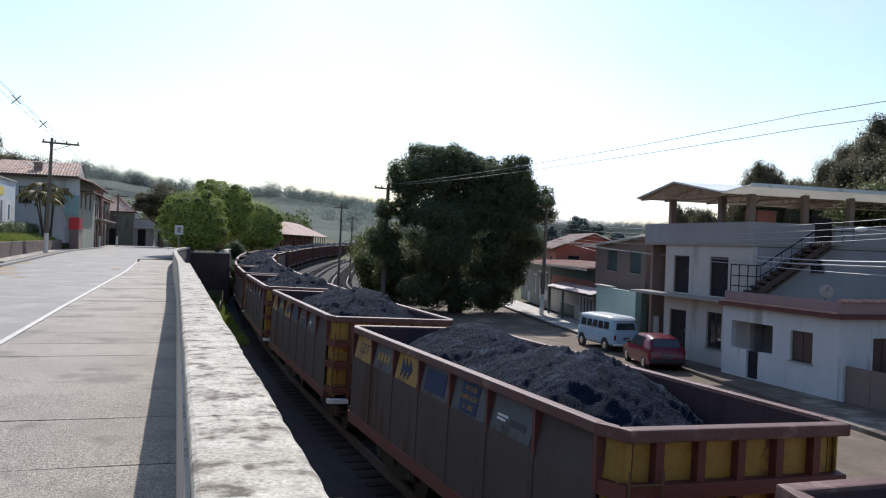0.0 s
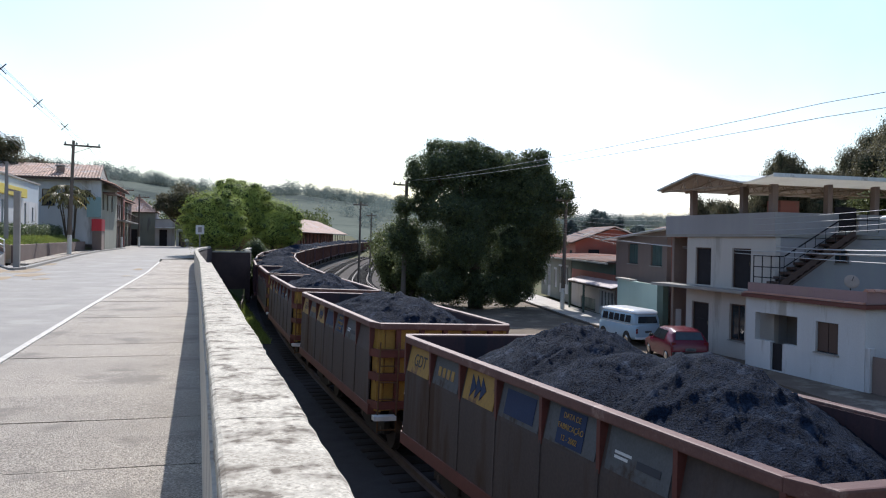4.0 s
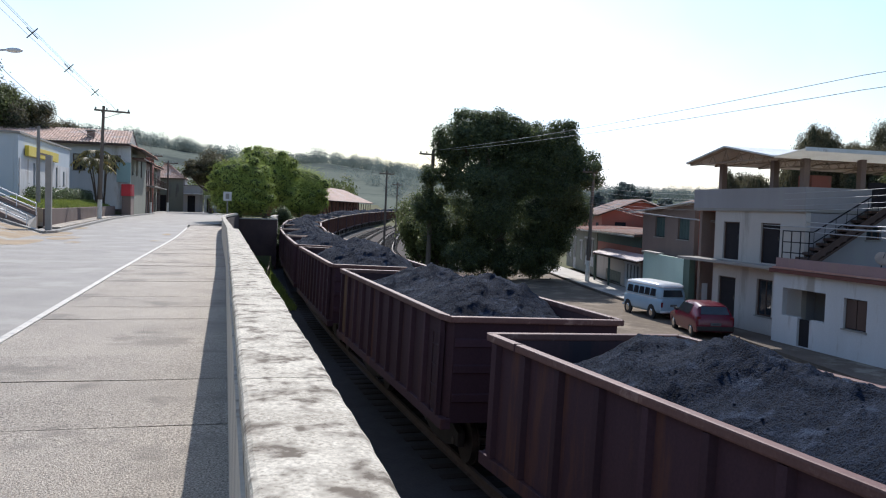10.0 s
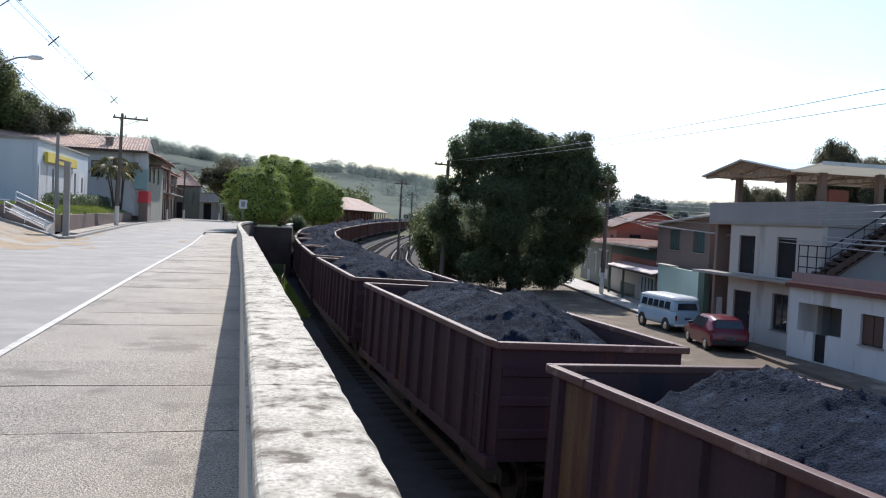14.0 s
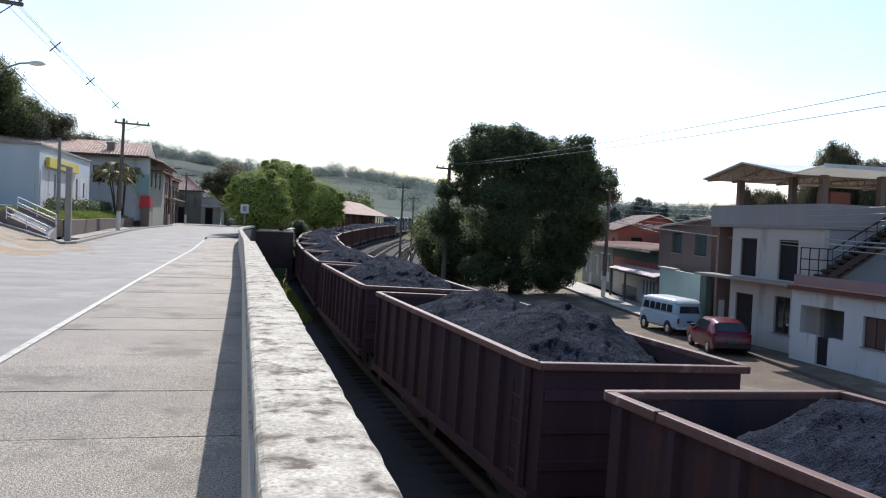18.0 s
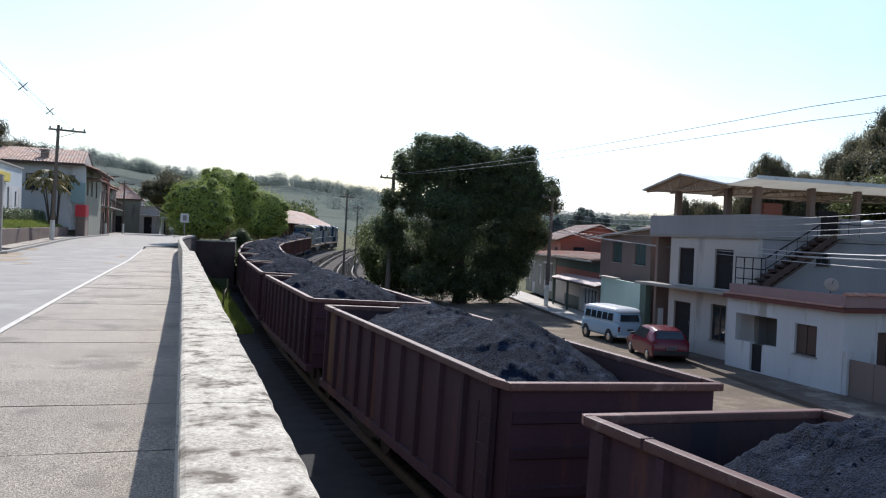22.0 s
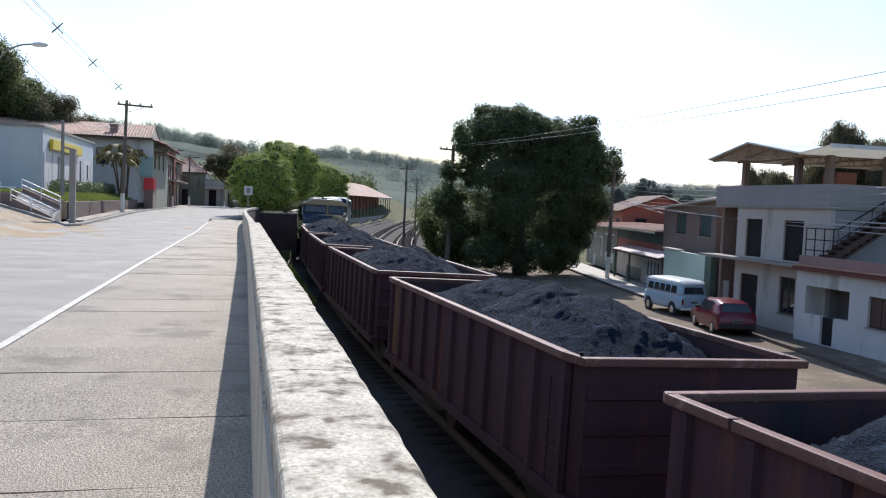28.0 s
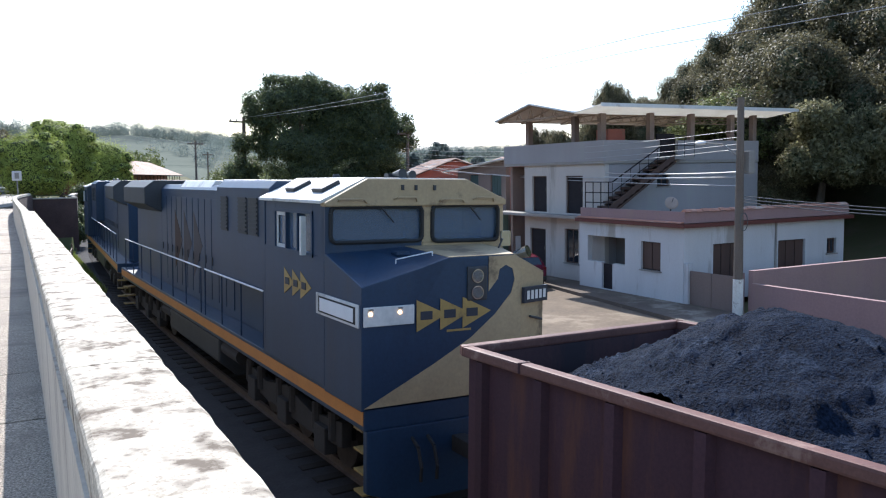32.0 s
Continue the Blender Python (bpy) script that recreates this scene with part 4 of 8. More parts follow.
def panel_wagon():
    """An ochre smooth-sided gondola with a row of boards under its rim and yellow ends."""
    w = thing("panel_wagon", "faded ochre gondola wagon with yellow ends, heaped with coal", "wagon", "wagons of the coal train")
    hl, hw, h = WAGON_L / 2, WAGON_W / 2, WAGON_H
    n = 7
    c, cx = 0.4, 0.15
    step = (WAGON_L - 2 * c) / n
    for s in (-1, 1):
        part("side_panel", bx(s * (hw - 0.06), s * (hw - 0.03), -hl + c, hl - c, 1.12, h - 0.66), OCHRE, w)
        part("upper_side", Mesh().prism([(s * (hw - 0.16), h - 0.1), (s * (hw - 0.13), h - 0.1), (s * (hw - 0.03), h - 0.66), (s * (hw - 0.06), h - 0.66)], "y", -hl + c, hl - c), OCHRE, w)
        part("inner_side", bx(s * (hw - 0.175), s * (hw - 0.165), -hl + c, hl - c, 1.1, h - 0.04), RUST_INNER, w)
        part("side_sill", bx(s * (hw - 0.2), s * (hw - 0.015), -hl + 0.3, hl - 0.3, 0.92, 1.14), MAROON, w, bevel=0.012)
        part("top_chord", bx(s * (hw - 0.16), s * hw, -hl + c, hl - c, h - 0.13, h), RIM, w, bevel=0.025)
        for k in range(n + 1):
            y = -hl + c + k * step
            part("gusset", Mesh().prism([(s * (hw - 0.16), h - 0.1), (s * (hw - 0.005), h - 0.12), (s * (hw - 0.02), h - 0.70), (s * (hw - 0.06), h - 0.70)], "y", y - 0.035, y + 0.035), MAROON, w)
            if 0 < k < n:
                part("seam_rib", bx(s * (hw - 0.03), s * (hw - 0.015), y - 0.02, y + 0.02, 1.14, h - 0.66), OCHRE, w)
    for ye in (-1, 1):
        part("end_panel", bx(-hw + cx, hw - cx, ye * (hl - 0.2), ye * (hl - 0.17), 1.02, h - 0.1), YELLOW, w)
        part("inner_end", bx(-hw + 0.25, hw - 0.25, ye * (hl - 0.205), ye * (hl - 0.22), 1.1, h - 0.04), RUST_INNER, w)
        part("end_chord", bx(-hw + cx, hw - cx, ye * (hl - 0.2), ye * hl, h - 0.14, h - 0.003), RIM, w, bevel=0.025)
        for z in (1.15, 1.75, 2.25):
            part("end_girder", bx(-hw + cx, hw - cx, ye * (hl - 0.17), ye * (hl - 0.02), z - 0.08, z + 0.08), MAROON, w, bevel=0.01)
        for k in range(5):
            x = -1.05 + k * 0.525
            part("end_post", bx(x - 0.05, x + 0.05, ye * (hl - 0.17), ye * (hl - 0.06), 1.0, h - 0.14), MAROON, w)
        for s in (-1, 1):
            part("corner_panel", corner_piece(s, ye, hw, hl, (cx, c), 0.10, 0.03, 1.0, h - 0.12), YELLOW, w, "yellow slanting corner panel")
            part("inner_corner", corner_piece(s, ye, hw, hl, (cx, c), 0.16, 0.012, 1.1, h - 0.04), RUST_INNER, w)
            part("corner_chord", corner_piece(s, ye, hw, hl, (cx, c), 0.0, 0.15, h - 0.135, h - 0.001), RIM, w, bevel=0.015)
            for z in (1.15, 1.75, 2.25):
                part("corner_girder", corner_piece(s, ye, hw, hl, (cx, c), 0.02, 0.1, z - 0.08, z + 0.08), MAROON, w)
    for s in (-1, 1):                          # boards below the rim
        turn = -90 if s < 0 else 90
        lean = math.degrees(math.atan2(0.1, 0.56))

        def place(k, proud=0.0):
            y = -hl + c + (k + 0.5) * step
            return pose(s * (hw - 0.078 + proud), (y if s < 0 else -y), h - 0.385, 0, 0, turn) @ pose(0, 0, 0, -lean, 0, 0)
        boards = [(0, YELLOW, 1.1), (1, BOARD_WHITE, 1.1), (2, YELLOW, 1.1), (3, BOARD_WHITE, 1.15), (4, BOARD_WHITE, 1.15), (5, BOARD_WHITE, 1.1)]
        for k, mat, wd in boards:
            kk = n - 1 - k
            part("board", bx(-wd / 2, wd / 2, -0.012, 0.0, -0.23, 0.23), mat, w, at=place(kk))
            if k == 0:
                lettering(w, "GDT", 0.3, LETTER_DARK, place(kk) @ pose(0.05, -0.016, 0, 90, 0, 0))
            if k == 1:
                for q in range(4):             # a number in worn yellow figures
                    bars(w, [(0.0, 1.0)], 0.12, 0.26, YELLOW, place(kk) @ pose(-0.3 + q * 0.19, -0.014, 0))
            if k == 5:
                bars(w, [(0.1, 0.9)], 0.5, 0.13, LETTER_DARK, place(kk) @ pose(0.2, -0.014, -0.06))
                bars(w, [(0.0, 1.0), (0.0, 0.8)], 0.3, 0.1, LETTER_WHITE, place(kk) @ pose(-0.25, -0.014, -0.04))
            if k == 2:
                for q in (-0.3, -0.12, 0.06):
                    part("arrowhead", arrow(q, 0, 0.17, pose(0, -0.02, 0)), BOARD_BLUE, w, "blue arrowhead emblem", at=place(kk))
            if k == 3:
                part("placard", bx(-0.42, 0.42, -0.02, -0.013, -0.17, 0.17), BOARD_BLUE, w, at=place(kk))
            if k == 4 and s < 0:
                part("placard", bx(-0.3, 0.3, -0.02, -0.013, -0.21, 0.21), BOARD_BLUE, w, at=place(kk))
                for q, word in enumerate(("DATA DE", "FABRICA\u00c7\u00c3O", "12 - 2002")):
                    lettering(w, word, 0.095, YELLOW, place(kk) @ pose(0, -0.024, 0.13 - q * 0.13, 90, 0, 0))
    part("floor", bx(-hw + 0.15, hw - 0.15, -hl + 0.15, hl - 0.15, 1.06, 1.12), RUST_INNER, w)
    part("centre_sill", bx(-0.33, 0.33, -hl - 0.1, hl + 0.1, 0.72, 1.04), UNDER, w, bevel=0.01)
    for sx, ye in ((-1, -1), (1, 1)):
        m = Mesh()
        for xx in (1.46, 1.06):
            m.tube((sx * xx, ye * (hl + 0.02), 0.6), (sx * xx, ye * (hl + 0.02), 2.5), 0.016, n=6)
        for z in (0.65, 0.95, 1.3, 1.65, 2.0, 2.35):
            m.tube((sx * 1.46, ye * (hl + 0.02), z), (sx * 1.06, ye * (hl + 0.02), z), 0.014, n=6)
        part("ladder", m, RUST_OCHRE, w)
        part("end_step", bx(sx * 1.1, sx * 1.58, ye * (hl - 0.02), ye * (hl + 0.2), 0.88, 0.97), LETTER_WHITE, w, "white painted end step")
    for y in (-3.1, 3.1):
        bogie(w, y)
    coupler(w, -hl, -1)
    coupler(w, hl, 1)
    part("coal_load", COALS[0], None, w, "blue-grey heaped crushed coal", at=pose(0, -0.2, -0.13) @ Matrix.Diagonal((1, 0.95, 1, 1)))
    return w


def locomotive():
    """A long six-axle diesel with a wide cab; its front looks along -y."""
    L = thing("locomotive", "dark blue diesel locomotive with cream and yellow front", "locomotive", "locomotives of the coal train")
    F = -10.55
    part("frame_sill", bx(-1.48, 1.48, F, 10.6, 1.22, 1.56), LOCO_BLUE, L, bevel=0.02)
    for s in (-1, 1):
        part("sill_stripe", bx(s * 1.482, s * 1.492, F + 0.02, 10.5, 1.3, 1.5), ORANGE, L, "orange stripe along the walkway sill")
    # cab
    W0, W1 = -1.52, 1.62
    cab = Mesh().prism([(W0, 1.56), (W1, 1.56), (W1, 4.3), (0.9, 4.62), (-0.83, 4.62), (W0, 4.3)], "y", -6.35, -6.25)
    cab.box(W0, W1, -9.2, -6.35, 1.56, 3.5)
    for a, b in ((W0, W0 + 0.08), (W1 - 0.08, W1)):
        cab.box(a, b, -9.2, -8.75, 3.5, 4.3).box(a, b, -6.95, -6.35, 3.5, 4.3).box(a, b, -8.75, -6.95, 4.12, 4.3)
    part("cab", cab, LOCO_BLUE, L, bevel=0.015)
    part("windscreen_frame", Mesh().box(W0, 0.10, -9.24, -9.1, 3.48, 3.70).box(W0, W0 + 0.07, -9.24, -9.1, 3.70, 4.3), LOCO_BLUE, L)
    part("windscreen_frame", Mesh().box(0.10, W1, -9.245, -9.1, 3.48, 3.68).box(0.10, 0.27, -9.245, -9.1, 3.68, 4.3).box(W1 - 0.1, W1, -9.245, -9.1, 3.68, 4.3), LOCO_CREAM, L, "cream windscreen frame and centre post", bevel=0.01)
    part("brow", Mesh().prism([(W0 - 0.02, 4.25), (W1 + 0.02, 4.27), (W1 + 0.02, 4.36), (0.88, 4.68), (-0.86, 4.67), (W0 - 0.02, 4.31)], "y", -9.3, -9.1), LOCO_CREAM, L, "cream brow over the windscreens", bevel=0.02)
    for x in (-0.28, -0.05, 0.28):
        part("brow_fitting", bx(x - 0.02, x + 0.02, -9.33, -9.3, 4.5, 4.58), LOCO_DARK, L)
    for a, b, z0, z1 in ((-1.46, 0.12, 3.69, 4.27), (0.25, 1.54, 3.67, 4.29)):
        pane = part("windscreen", bx(a + 0.03, b - 0.03, -9.2, -9.18, z0 + 0.03, z1 - 0.03), GLASS, L)
        seal = Mesh()
        pts = []
        for cx, cz, q in ((b - 0.12, z1 - 0.12, 0), (a + 0.12, z1 - 0.12, 90), (a + 0.12, z0 + 0.12, 180), (b - 0.12, z0 + 0.12, 270)):
            for k in range(5):
                g = radians(q + k * 22.5)
                pts.append((cx + 0.095 * math.cos(g), -9.25, cz + 0.095 * math.sin(g)))
        part("rubber_seal", seal.strip(pts + pts[:1], 0.034, 6), BLACK, pane)
        for q, (cx, cz) in enumerate(((b, z1), (a, z1), (a, z0), (b, z0))):     # rounded corners of the opening
            sx, sz = (-1 if q in (0, 3) else 1), (-1 if q < 2 else 1)
            part("corner_fillet", Mesh().prism([(cx, cz), (cx + sx * 0.12, cz), (cx + sx * 0.05, cz + sz * 0.05), (cx, cz + sz * 0.12)], "y", -9.235, -9.205), LOCO_BLUE if a < 0 else LOCO_CREAM, pane)
        mid = (a + b) / 2
        part("wiper", Mesh().tube((mid + 0.02, -9.27, z1), (mid + 0.26, -9.27, z1 - 0.26), 0.012), BLACK, pane)
        part("grab_rail", Mesh().strip([(a + 0.12, -9.31, 4.33), (a + 0.12, -9.37, 4.36), (a + 0.5, -9.37, 4.36), (a + 0.58, -9.31, 4.31)], 0.014), LOCO_CREAM, L)
        part("grab_rail", Mesh().strip([(b - 0.55, -9.31, 4.36), (b - 0.5, -9.37, 4.39), (b - 0.2, -9.37, 4.39), (b - 0.15, -9.31, 4.33)], 0.014), LOCO_CREAM, L)
    for x in (0.42, 1.05):
        part("sill_rail", Mesh().strip([(x, -9.25, 3.58), (x, -9.3, 3.59), (x + 0.36, -9.3, 3.6), (x + 0.36, -9.25, 3.59)], 0.012), LOCO_CREAM, L)
    for s, xw in ((-1, W0), (1, W1)):
        i0, i1 = xw - s * 0.08, xw + s * 0.02
        win = part("side_window", bx(xw - s * 0.06, xw - s * 0.045, -8.7, -7.0, 3.52, 4.12), GLASS, L)
        m = Mesh()
        for y in (-8.75, -8.1, -7.55, -6.98):
            m.box(i0, i1, y, y + 0.05, 3.46, 4.16)
        m.box(i0, i1, -8.75, -6.93, 4.12, 4.17).box(i0, i1, -8.75, -6.93, 3.46, 3.52)
        part("window_frame", m, LOCO_BLUE, win)
        part("wind_deflector", bx(xw + s * 0.02, xw + s * 0.10, -8.5, -8.42, 3.48, 4.08), LOCO_WHITE, win)
        part("sliding_sash", Mesh().box(xw - s * 0.03, xw - s * 0.01, -7.5, -7.44, 3.52, 4.12).box(xw - s * 0.03, xw - s * 0.01, -7.05, -6.99, 3.52, 4.12).box(xw - s * 0.03, xw - s * 0.01, -7.5, -6.99, 3.52, 3.58).box(xw - s * 0.03, xw - s * 0.01, -7.5, -6.99, 4.06, 4.12), LOCO_WHITE, win, "off-white sash frame")
    part("cab_roof", Mesh().prism([(W0 - 0.06, 4.29), (W0 - 0.06, 4.34), (-0.86, 4.69), (0.9, 4.69), (W1 + 0.06, 4.34), (W1 + 0.06, 4.29), (0.85, 4.62), (-0.82, 4.62)], "y", -9.2, -6.2), LOCO_WHITE, L, "off-white cab roof", bevel=0.01)
    part("cab_floor_block", bx(-1.4, 1.4, -9.1, -6.4, 3.3, 3.52), LOCO_DARK, L)
    # added pale panel so the dark cab reads light through the glass
    part("cab_back_wall", bx(-1.38, 1.45, -6.42, -6.37, 3.5, 4.3), PLASTER_BLUE, L, "pale blue-grey panel lightening the cab windows")
    part("driver_desk", bx(0.3, 1.3, -9.0, -8.55, 3.5, 3.8), LOCO_DARK, L, bevel=0.03)
    part("seat_back", bx(0.5, 0.95, -7.9, -7.78, 3.5, 4.1), LOCO_DARK, L, bevel=0.05)
    part("roof_horn", Mesh().tube((-0.2, -8.8, 4.74), (-0.2, -9.15, 4.76), 0.03, 0.075, 10).tube((0.0, -8.8, 4.74), (0.0, -9.1, 4.74), 0.03, 0.07, 10).box(-0.3, 0.1, -8.85, -8.7, 4.67, 4.76), LOCO_DARK, L)
    slope = math.degrees(math.atan2(0.35, 0.7))
    for y in (-8.5, -7.25):
        part("roof_vent", bx(-0.17, 0.17, -0.22, 0.22, 0.0, 0.07), LOCO_DARK, L, at=pose(-1.2, y, 4.52, 0, -slope, 0), bevel=0.02)
    part("aerial", Mesh().tube((-0.5, -7.2, 4.67), (-0.5, -7.2, 4.76), 0.09, 0.05, 10), LOCO_DARK, L)
    # nose: a flat hump in the middle, shoulders falling to both corners
    SIX = [(0, 1, 2, 3), (7, 6, 5, 4), (0, 4, 5, 1), (1, 5, 6, 2), (2, 6, 7, 3), (3, 7, 4, 0)]
    rim = [(W0, F, 3.2), (-0.62, F, 3.43), (-0.16, F + 0.02, 3.56), (0.95, F + 0.02, 3.57), (W1 - 0.02, F + 0.16, 3.27)]
    back = [(W0, -9.2, 3.57), (-0.75, -9.2, 3.6), (-0.2, -9.2, 3.63), (1.2, -9.2, 3.63), (W1, -9.2, 3.55)]
    low = [(W0, F, 1.5), (1.08, F, 1.5), (W1 - 0.02, F + 0.16, 1.5), (W1, -9.2, 1.5), (W0, -9.2, 1.5)]
    vs = rim + back + low + [(1.08, F, 3.51)]
    fs = [(0, 5, 6, 1), (1, 6, 7, 2), (2, 7, 8, 3), (3, 8, 9, 4), (0, 1, 2, 3, 15, 11, 10), (15, 4, 12, 11), (3, 4, 15), (0, 10, 14, 5), (4, 9, 13, 12), (10, 11, 12, 13, 14), (5, 14, 13, 9, 8, 7, 6)]
    part("nose", Mesh().add(vs, fs), LOCO_BLUE, L, bevel=0.015)

    def plate(name, pts, n, mat, label=""):
        n = Vector(n).normalized() * 0.008
        return part(name, Mesh().add([Vector(p) + n for p in pts] + [Vector(p) - n * 0.3 for p in pts], [tuple(range(len(pts))), tuple(range(2 * len(pts) - 1, len(pts) - 1, -1))] + [(k, len(pts) + k, len(pts) + (k + 1) % len(pts), (k + 1) % len(pts)) for k in range(len(pts))]), mat, L, label)
    plate("nose_top_panel", [rim[2], rim[3], back[3], back[2]], (0, -0.06, 1), LOCO_CREAM, "dusty cream top of the nose")
    plate("nose_shoulder_panel", [rim[3], rim[4], back[4], back[3]], (0.4, -0.1, 1), LOCO_CREAM, "dusty cream shoulder of the nose")
    field = [(0.50, 3.55), (0.95, 3.56), (1.08, 3.50), (1.08, 1.54), (-1.48, 1.54), (-0.4, 2.06), (0.2, 2.38), (0.62, 2.7), (0.9, 3.0), (0.96, 3.2), (0.92, 3.36), (0.80, 3.42), (0.69, 3.36), (0.66, 3.22), (0.50, 3.04)]
    part("yellow_field", Mesh().prism(field, "y", F - 0.008, F), LOCO_CREAM, L, "cream-yellow field on the nose")
    plate("corner_field", [(1.08, F, 3.50), (W1 - 0.02, F + 0.16, 3.26), (W1 - 0.02, F + 0.16, 1.54), (1.08, F, 1.54)], (0.29, -1, 0), LOCO_CREAM)
    for k, q in enumerate((-0.69, -0.31, 0.06)):
        part("arrowhead", arrow(q, 2.76, 0.225, pose(0, F - 0.012 - 0.0015 * (2 - k), 0), 2.15), LOCO_YELLOW, L, "yellow arrowhead emblem")
        part("emblem_bar", bx(q + 0.06, q + 0.25, F - 0.020, F - 0.0155, 2.70, 2.82), LETTER_DARK, L)
    part("emblem_bar", bx(-0.2, 0.2, F - 0.014, F - 0.008, 2.50, 2.53), LOCO_YELLOW, L)
    for k, q in enumerate((7.42, 7.82, 8.2)):
        part("arrowhead", arrow(q, 2.98, 0.22, pose(W0 - 0.007 - 0.0015 * (2 - k), 0, 0, 0, 0, -90), 2.2), LOCO_YELLOW, L, "small yellow arrowhead emblem")
        part("emblem_bar", bx(W0 - 0.018, W0 - 0.0105, -q - 0.26, -q - 0.07, 2.93, 3.04), LETTER_DARK, L)
    part("lamp_housing", bx(-1.50, -0.73, F - 0.03, F, 2.66, 2.93), LOCO_WHITE, L, "white ditch-light panel", bevel=0.015)
    for x in (-1.40, -0.96):
        part("ditch_light", Mesh().tube((x, F - 0.045, 2.84), (x, F - 0.03, 2.84), 0.027, n=12), LAMP_ON, L, "lit warm white lamp")
        part("lamp_hood", bx(x - 0.03, x + 0.03, F - 0.07, F - 0.03, 2.895, 2.905), LOCO_DARK, L)
    sb = part("side_board", bx(W0 - 0.03, W0, F + 0.06, F + 1.62, 2.64, 2.96), LOCO_WHITE, L, "blank white number board", bevel=0.01)
    part("board_seal", Mesh().box(W0 - 0.036, W0 - 0.028, F + 0.14, F + 1.5, 2.68, 2.92), BLACK, sb)
    part("board_glass", bx(W0 - 0.042, W0 - 0.034, F + 0.2, F + 1.44, 2.705, 2.895), LOCO_PLAIN_WHITE, sb)
    hl = part("headlight_box", bx(0.13, 0.47, F - 0.03, F + 0.02, 2.92, 3.42), LOCO_DARK, L, bevel=0.03)
    for z in (3.04, 3.28):
        part("headlight", Mesh().tube((0.29, F - 0.05, z), (0.29, F - 0.02, z), 0.1, n=18), CHROME, hl)
        part("headlight_lens", Mesh().tube((0.29, F - 0.058, z), (0.29, F - 0.05, z), 0.085, n=18), LENS, hl)
    turn = math.degrees(math.atan2(0.16, W1 - 1.10))
    at = pose(1.10, F - 0.01, 2.95, 0, 0, turn)
    nb = part("number_board", bx(-0.02, 0.56, -0.06, 0.0, -0.12, 0.12), LETTER_DARK, L, "dark plate with a white number", at=at, bevel=0.01)
    for q in range(5):
        bars(nb, [(0.0, 1.0)], 0.06, 0.22, LETTER_WHITE, pose(0.07 + q * 0.1, -0.062, 0))
    part("nose_rail", Mesh().strip([(-0.8, F + 0.42, 3.46), (-0.8, F + 0.42, 3.52), (-0.25, F + 0.34, 3.62), (-0.25, F + 0.34, 3.56)], 0.01), RAIL_WHITE, L)
    part("bell_cover", Mesh().tube((1.3, F + 0.5, 3.5), (1.42, F + 0.3, 3.58), 0.06, 0.1, 10), CHROME, L)
    part("mirror", bx(1.32, 1.5, F + 0.9, F + 0.93, 3.62, 3.86), CHROME, L)
    part("mirror_arm", Mesh().strip([(1.2, F + 0.8, 3.6), (1.3, F + 0.85, 3.72), (1.36, F + 0.92, 3.74)], 0.014), LOCO_DARK, L)
    part("nose_vent", bx(-0.62, -0.4, F + 0.75, F + 0.95, 3.54, 3.6), LOCO_BLUE, L, bevel=0.01)
    for z in (2.3, 2.62):
        part("nose_catch", Mesh().tube((1.25, F + 0.0, z), (1.52, F + 0.06, z - 0.07), 0.018), LOCO_DARK, L)
    # pilot and coupler
    part("pilot", Mesh().prism([(-1.45, 1.22), (1.45, 1.22), (1.45, 0.35), (0.9, 0.14), (-0.9, 0.14), (-1.45, 0.35)], "y", F - 0.02, F + 0.1), LOCO_BLUE, L, bevel=0.015)
    part("coupler", Mesh().box(-0.11, 0.11, F - 0.75, F, 0.76, 1.0).box(-0.2, 0.2, F - 1.0, F - 0.65, 0.7, 1.06), UNDER, L, bevel=0.03)
    for x in (-0.75, -0.5, 0.5, 0.75):
        part("brake_hose", Mesh().strip([(x, F, 1.05), (x, F - 0.2, 0.95), (x, F - 0.3, 0.7), (x, F - 0.28, 0.5)], 0.028), BLACK, L)
    part("pilot_lamp", Mesh().tube((0.55, F - 0.09, 1.35), (0.55, F, 1.35), 0.085, n=14), CHROME, L)
    for s in (-1, 1):
        for k in range(4):
            part("front_step", bx(s * 1.1, s * 1.46, F + 0.1, F + 0.4, 0.28 + k * 0.3, 0.31 + k * 0.3), LOCO_YELLOW, L)
    # long hood, in doors and grilles
    part("hood", Mesh().prism([(-1.0, 1.56), (1.0, 1.56), (1.0, 4.42), (0.85, 4.55), (-0.85, 4.55), (-1.0, 4.42)], "y", -6.25, 5.6), LOCO_BLUE, L, bevel=0.015)
    part("blower_house", Mesh().prism([(-1.4, 2.6), (-1.4, 4.5), (-1.25, 4.64), (1.25, 4.64), (1.4, 4.5), (1.4, 2.6)], "y", -6.25, -2.6), LOCO_BLUE, L, bevel=0.02)
    for s in (-1, 1):
        for k, (a, b) in enumerate(((-5.6, -5.0), (-4.9, -4.3), (-3.5, -3.0))):
            g = part("grille", bx(s * 1.4, s * 1.42, a, b, 3.6, 4.3), LOCO_DARK, L)
            for z in np.arange(3.64, 4.28, 0.08):
                part("slat", bx(s * 1.42, s * 1.44, a + 0.02, b - 0.02, float(z), float(z) + 0.035), LOCO_DARK, g)
        for k in range(12):
            y = -2.5 + k * 0.66
            d = part("hood_door", bx(s * 1.0, s * 1.018, y, y + 0.6, 1.75, 4.2), LOCO_BLUE, L, bevel=0.005)
            part("door_handle", bx(s * 1.018, s * 1.04, y + 0.5, y + 0.54, 2.6, 2.8), LOCO_DARK, d)
        for y in (-9.15, -8.45, -7.7):
            part("cab_locker_door", bx(s * 1.5, s * 1.51, y, y + 0.6, 1.75, 2.55), LOCO_BLUE, L, bevel=0.004)
